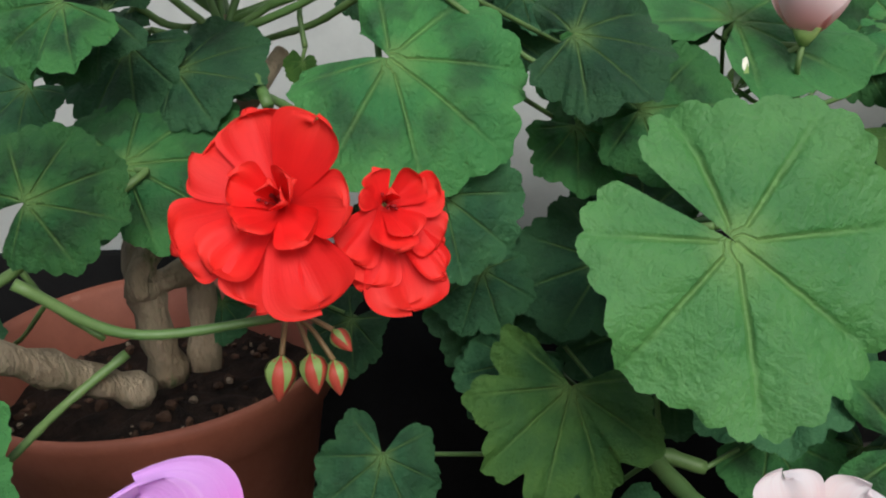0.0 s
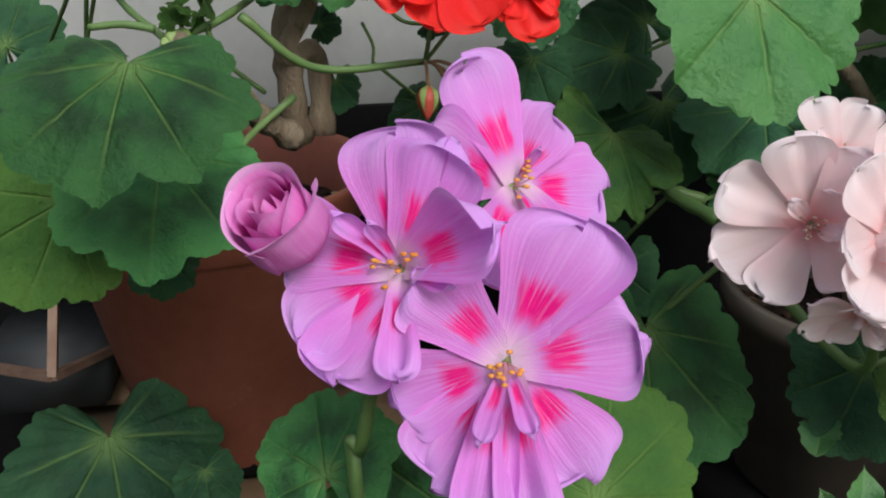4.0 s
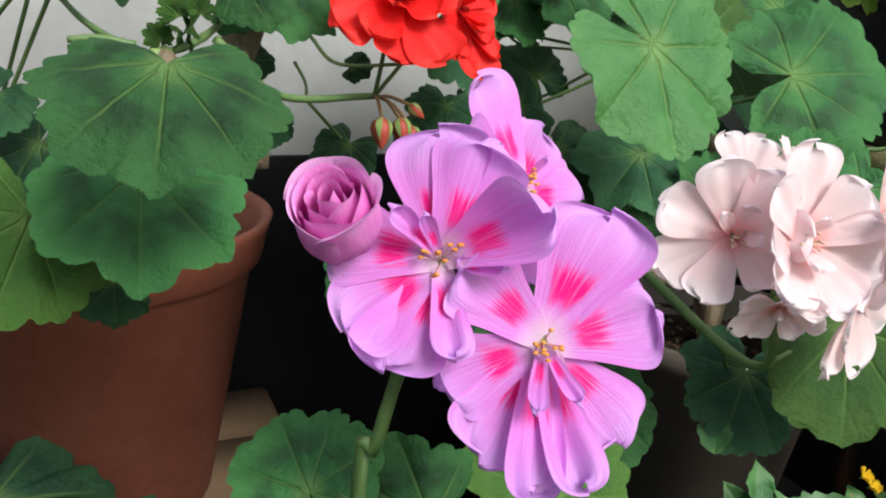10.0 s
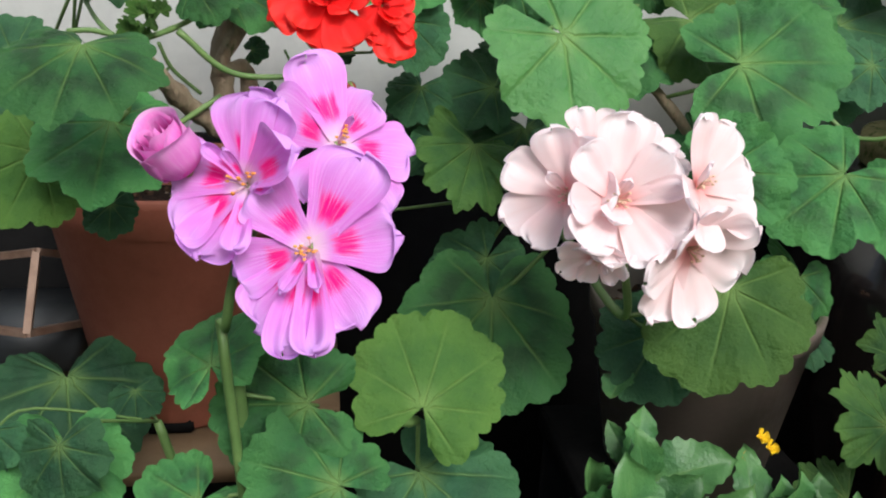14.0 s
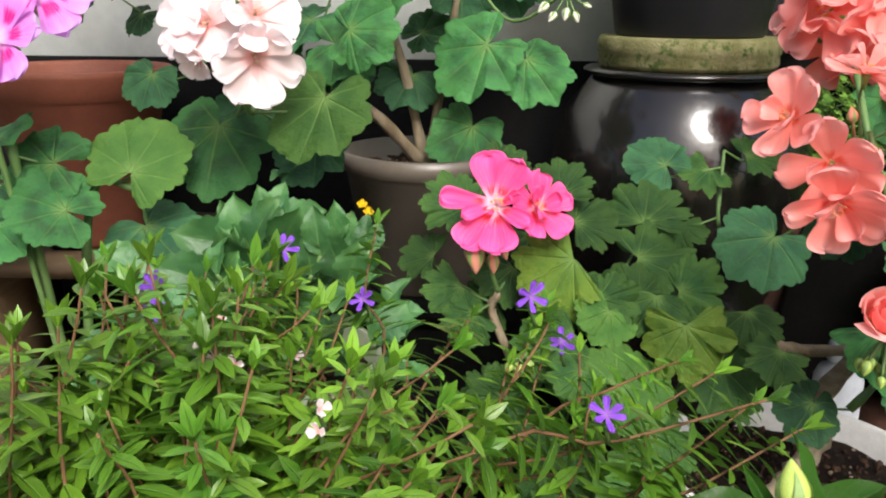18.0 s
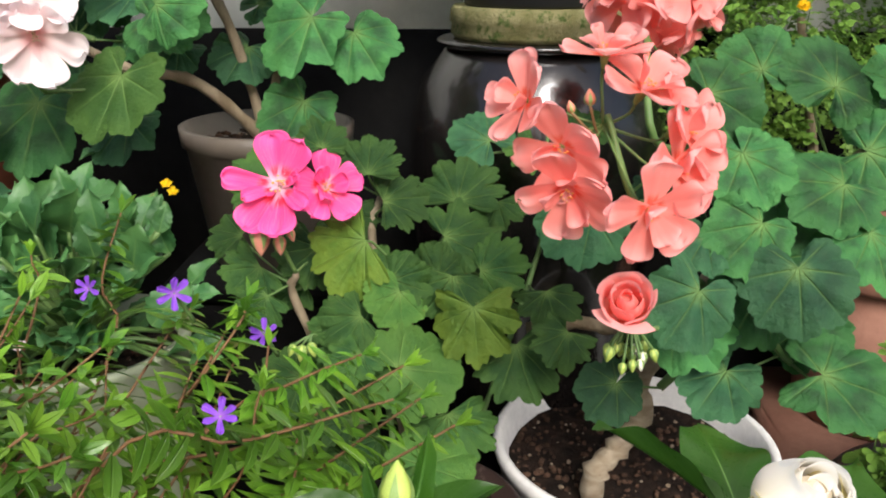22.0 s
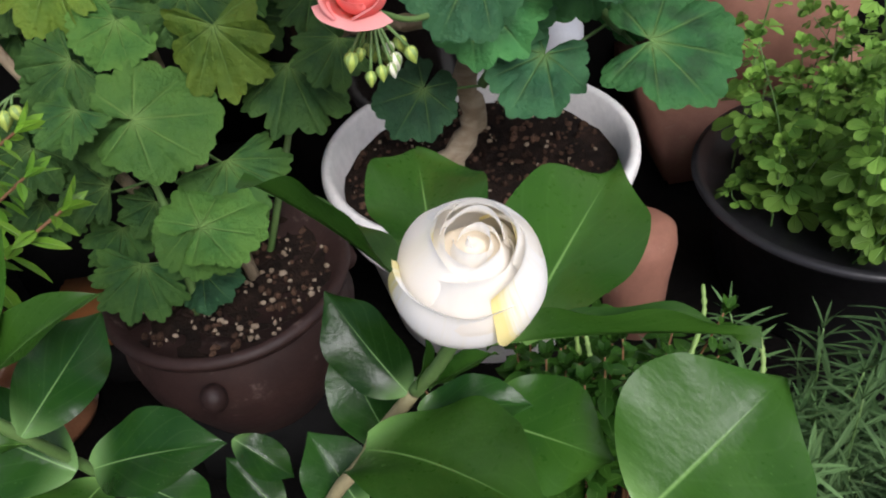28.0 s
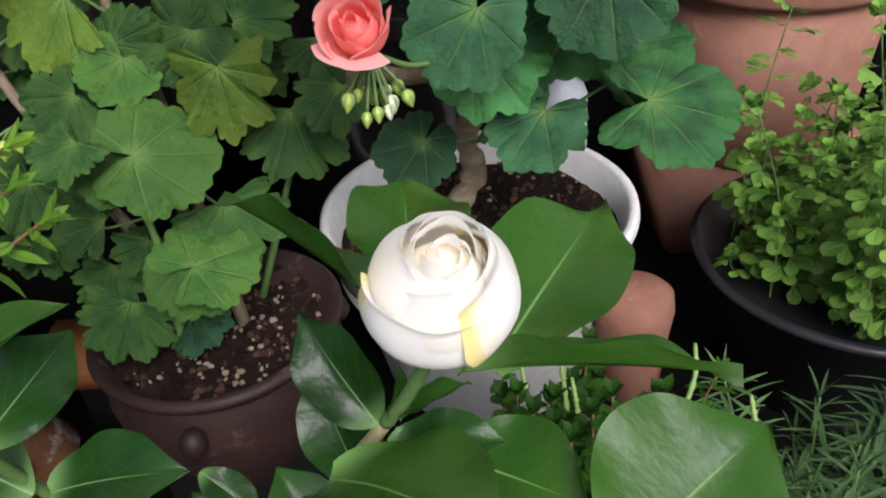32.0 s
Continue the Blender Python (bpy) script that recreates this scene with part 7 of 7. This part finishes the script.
for k in range(46):
    a, r = lrng.uniform(0, 6.28), lrng.uniform(0.1, 1)
    foot = Vector((QC.x + 0.03 * math.cos(a), QC.y + 0.03 * math.sin(a), FLOOR + 0.02))
    tip = Vector((QC.x + 0.1 * r * math.cos(a), QC.y + 0.06 * r * math.sin(a), QC.z + lrng.uniform(-0.04, 0.02)))
    shoot(low, [foot, foot.lerp(tip, 0.6) + Vector((0, 0, 0.015)), tip], "oval", "fresh", lrng, 0.012, 0.022, 0.0012, BROWN_TWIG, 30, 0.4)

for pts in (((0.3776, 0.3618, 0.1698), (0.3755, 0.3695, 0.1984), (0.3729, 0.3767, 0.226)), ((0.4316, 0.335, 0.1812), (0.4426, 0.3483, 0.1995), (0.4448, 0.3586, 0.214)), ((0.4602, 0.3095, 0.1783), (0.4647, 0.3182, 0.1904), (0.4643, 0.3273, 0.2034)), ((0.3819, 0.3539, 0.1758), (0.3814, 0.3591, 0.1833), (0.3804, 0.3652, 0.192)), ((0.3557, 0.3698, 0.1823), (0.3542, 0.3786, 0.195), (0.3531, 0.3884, 0.2089))):
    stem(low, [Vector(q) for q in pts], 0.0016, 0.0011, SEPAL, "flower_spike", 0.35)

# ---- kalanchoe ----
kal = thing("kalanchoe", "kalanchoe with fleshy scalloped leaves and orange flower buds", "potted plant", (-0.15, 0.57, 0.1))
pot(kal, (-0.15, 0.57, 0.060), [(0.0, 0), (0.050, 0), (0.058, 0.004), (0.074, 0.020), (0.085, 0.042), (0.089, 0.062), (0.0885, 0.10), (0.0905, 0.205), (0.094, 0.210), (0.094, 0.217), (0.088, 0.217), (0.084, 0.195), (0.0, 0.19)], SAGE, "sage green glazed plant pot", 0.197, 0.083)
for a, b, n, w in (((-0.1695, 0.5732, 0.3541), (-0.1805, 0.5787, 0.4407), (0.19, -0.86, 0.47), 1.1), ((-0.1657, 0.5875, 0.3667), (-0.2565, 0.5631, 0.3896), (-0.09, -0.72, 0.69), 1.1), ((-0.1508, 0.6019, 0.3798), (-0.0867, 0.5893, 0.4069), (0.2, -0.58, 0.79), 1.2), ((-0.1576, 0.6139, 0.3848), (-0.142, 0.6372, 0.4269), (0.28, -0.84, 0.45), 1.0), ((-0.1576, 0.6139, 0.3848), (-0.1736, 0.6339, 0.4161), (-0.19, -0.86, 0.47), 0.9), ((-0.1419, 0.5781, 0.3704), (-0.0982, 0.5595, 0.3778), (0.09, -0.67, 0.74), 1.3), ((-0.1866, 0.5499, 0.3463), (-0.2599, 0.5373, 0.3738), (0, -0.72, 0.69), 1.2), ((-0.189, 0.5155, 0.3366), (-0.2502, 0.4952, 0.3387), (0, -0.67, 0.74), 1.2), ((-0.0552, 0.4997, 0.3192), (-0.0172, 0.5224, 0.359), (0.1, -0.83, 0.55), 1.2), ((-0.2321, 0.5315, 0.3548), (-0.2984, 0.5315, 0.3889), (-0.17, -0.66, 0.73), 1.2), ((-0.1229, 0.5407, 0.3506), (-0.1036, 0.5806, 0.3785), (0.1, -0.83, 0.55), 1.0), ((-0.0924, 0.5875, 0.3667), (-0.0832, 0.63, 0.4031), (0.19, -0.82, 0.54), 0.9), ((-0.1625, 0.6435, 0.4133), (-0.1362, 0.678, 0.4233), (0, -0.78, 0.63), 1.0), ((-0.1976, 0.4819, 0.3293), (-0.2081, 0.4536, 0.3052), (0, -0.62, 0.79), 1.2), ((-0.0875, 0.5155, 0.3366), (-0.0592, 0.5547, 0.3621), (0, -0.83, 0.55), 1.1)):
    long(kal, "kalanchoe", a, Vector(a).lerp(Vector(b), 0.74), n, w)
stem(kal, [(-0.1646, 0.589, 0.2691), (-0.1596, 0.5865, 0.3294), (-0.1576, 0.6139, 0.3848)], 0.005, 0.003)
stem(kal, [(-0.1596, 0.5865, 0.3294), (-0.0908, 0.6061, 0.3593), (-0.0803, 0.6186, 0.3832)], 0.003, 0.0015)
for at, c in (((-0.0766, 0.6178, 0.3976), "gold"), ((-0.0708, 0.6159, 0.3912), "gold"), ((-0.0864, 0.6139, 0.3848), "orange")):
    floret(kal, c, at, (0.18, -0.71, 0.68), (0, 0, 1), 0.006, ring(5, 1.0, 30, "cupped", 0, 12, 75), False, None, "small orange and yellow flower")
krng = np.random.default_rng(3)
for k in range(104):
    a, r = krng.uniform(0, 6.28), krng.uniform(0.05, 1)
    foot = Vector((-0.155 + 0.125 * r * math.cos(a), 0.55 + 0.10 * r * math.sin(a), 0.345 - 0.05 * r + krng.uniform(-0.05, 0.02)))
    tip = foot + Vector((0.055 * math.cos(a), 0.05 * math.sin(a) - 0.01, krng.uniform(-0.01, 0.05))) * krng.uniform(0.5, 0.86)
    long(kal, "kalanchoe", foot, tip, (0.3 * math.cos(a), -0.5, 1), krng.uniform(0.8, 1.1))
    stem(kal, [(-0.15, 0.57, 0.26), (Vector((-0.15, 0.57, 0.28)) + foot) / 2, foot], 0.003, 0.0018)
for k in range(30):
    foot = Vector((-0.125 + krng.uniform(-0.075, 0.07), 0.575 + krng.uniform(-0.05, 0.04), 0.350 + krng.uniform(0.0, 0.035)))
    tip = foot + Vector((krng.uniform(-0.028, 0.028), krng.uniform(-0.03, 0.012), krng.uniform(0.022, 0.048)))
    long(kal, "kalanchoe", foot, tip, (krng.uniform(-0.5, 0.5), -1, krng.uniform(0.2, 0.9)), krng.uniform(0.9, 1.3))
    stem(kal, [(-0.15, 0.57, 0.26), (Vector((-0.15, 0.57, 0.28)) + foot) / 2, foot], 0.003, 0.0018)
# glazed foot under the sage pot
base = thing("stoneware_foot", "brown and white glazed stoneware stand under the sage pot", "plant stand", (-0.13, 0.56, FLOOR))
part("body", lathe([(0.0, FLOOR), (0.098, FLOOR), (0.102, FLOOR + 0.01), (0.078, -0.012), (0.062, 0.012), (0.064, 0.036), (0.076, 0.052), (0.072, 0.0592), (0.0, 0.0592)], 48, 0.09), ROPE, base, "", Matrix.Translation((-0.145, 0.57, 0)))
for x, y, z, r, thick, turn, sweep in ((-0.050, 0.566, 0.036, 0.019, 0.0085, 120, -4.4), (-0.078, 0.552, 0.016, 0.030, 0.0155, 60, 2.6), (-0.110, 0.522, 0.030, 0.034, 0.012, 20, 3.4), (-0.088, 0.535, -0.022, 0.026, 0.011, 200, 3.0)):
    coil = [Vector((x + r * (1 + 0.15 * math.sin(5 * a)) * math.cos(a + radians(turn)), y + 0.006 * math.sin(3 * a), z + r * math.sin(a + radians(turn)))) for a in (sweep * q / 6 for q in range(7))]
    v, f = tube(coil, thick, thick * 0.65, 26, 12, 0.22)
    part("coil", as_mesh("coil", v, f), ROPE, base, "brown and white glazed coil")

# ---- clay pots at the back right ----
clay = thing("clay_pot", "large reddish clay pot behind the herbs", "plant pot", (0.72, 0.92, 0.02))
here = Matrix.Translation((0.72, 0.92, 0.02))
part("body", lathe([(0.0, 0), (0.09, 0), (0.095, 0.005), (0.118, 0.2), (0.112, 0.2), (0.09, 0.012), (0.0, 0.012)], 56), RAW_CLAY, clay, "", here)
part("rim", lathe([(0.1185, 0.1995), (0.127, 0.2), (0.130, 0.206), (0.131, 0.232), (0.128, 0.237), (0.120, 0.236), (0.115, 0.2)], 56), RAW_CLAY, clay, "", here)
jug = tagged(part("clay_jug", lathe([(0.0, 0), (0.022, 0), (0.027, 0.004), (0.031, 0.06), (0.036, 0.10), (0.034, 0.116), (0.026, 0.124), (0.0, 0.126)], 40, 0.03), RAW_CLAY, None, "", Matrix.Translation((0.484, 0.596, FLOOR))), "small rounded pinkish clay vessel beside the white pot", "clay vessel")
step = tagged(part("brick", box((0.58, 0.80, FLOOR), (0.86, 1.04, 0.0195), 0.006), RAW_CLAY, None), "clay block under the large clay pot", "block")

# ---- copper-framed glass terrarium on the bench ----
box_t = thing("glass_terrarium", "copper-framed geometric glass terrarium", "terrarium", (-0.5825, 0.8912, 0.3504))
corners = [(-0.5681, 0.8984, 0.4235), (-0.5742, 0.8738, 0.3612), (-0.658, 0.9338, 0.346), (-0.5494, 0.9503, 0.3383), (-0.6706, 0.9727, 0.3893), (-0.5514, 0.9911, 0.3868)]
for a, b in ((0, 1), (1, 2), (1, 3), (2, 4), (3, 5), (0, 4), (0, 5)):
    v, f = tube([corners[a], (Vector(corners[a]) + Vector(corners[b])) / 2, corners[b]], 0.0042, 0.0042, 3, 4)
    part("copper_bar", as_mesh("copper_bar", v, f, smooth=False), BRONZE, box_t)
tray = tagged(part("plastic_tray", box((-0.647, 0.93, 0.2971), (-0.5572, 1.02, 0.3471), 0.004), GLASSY, None), "grey plastic tray on the bench", "tray")
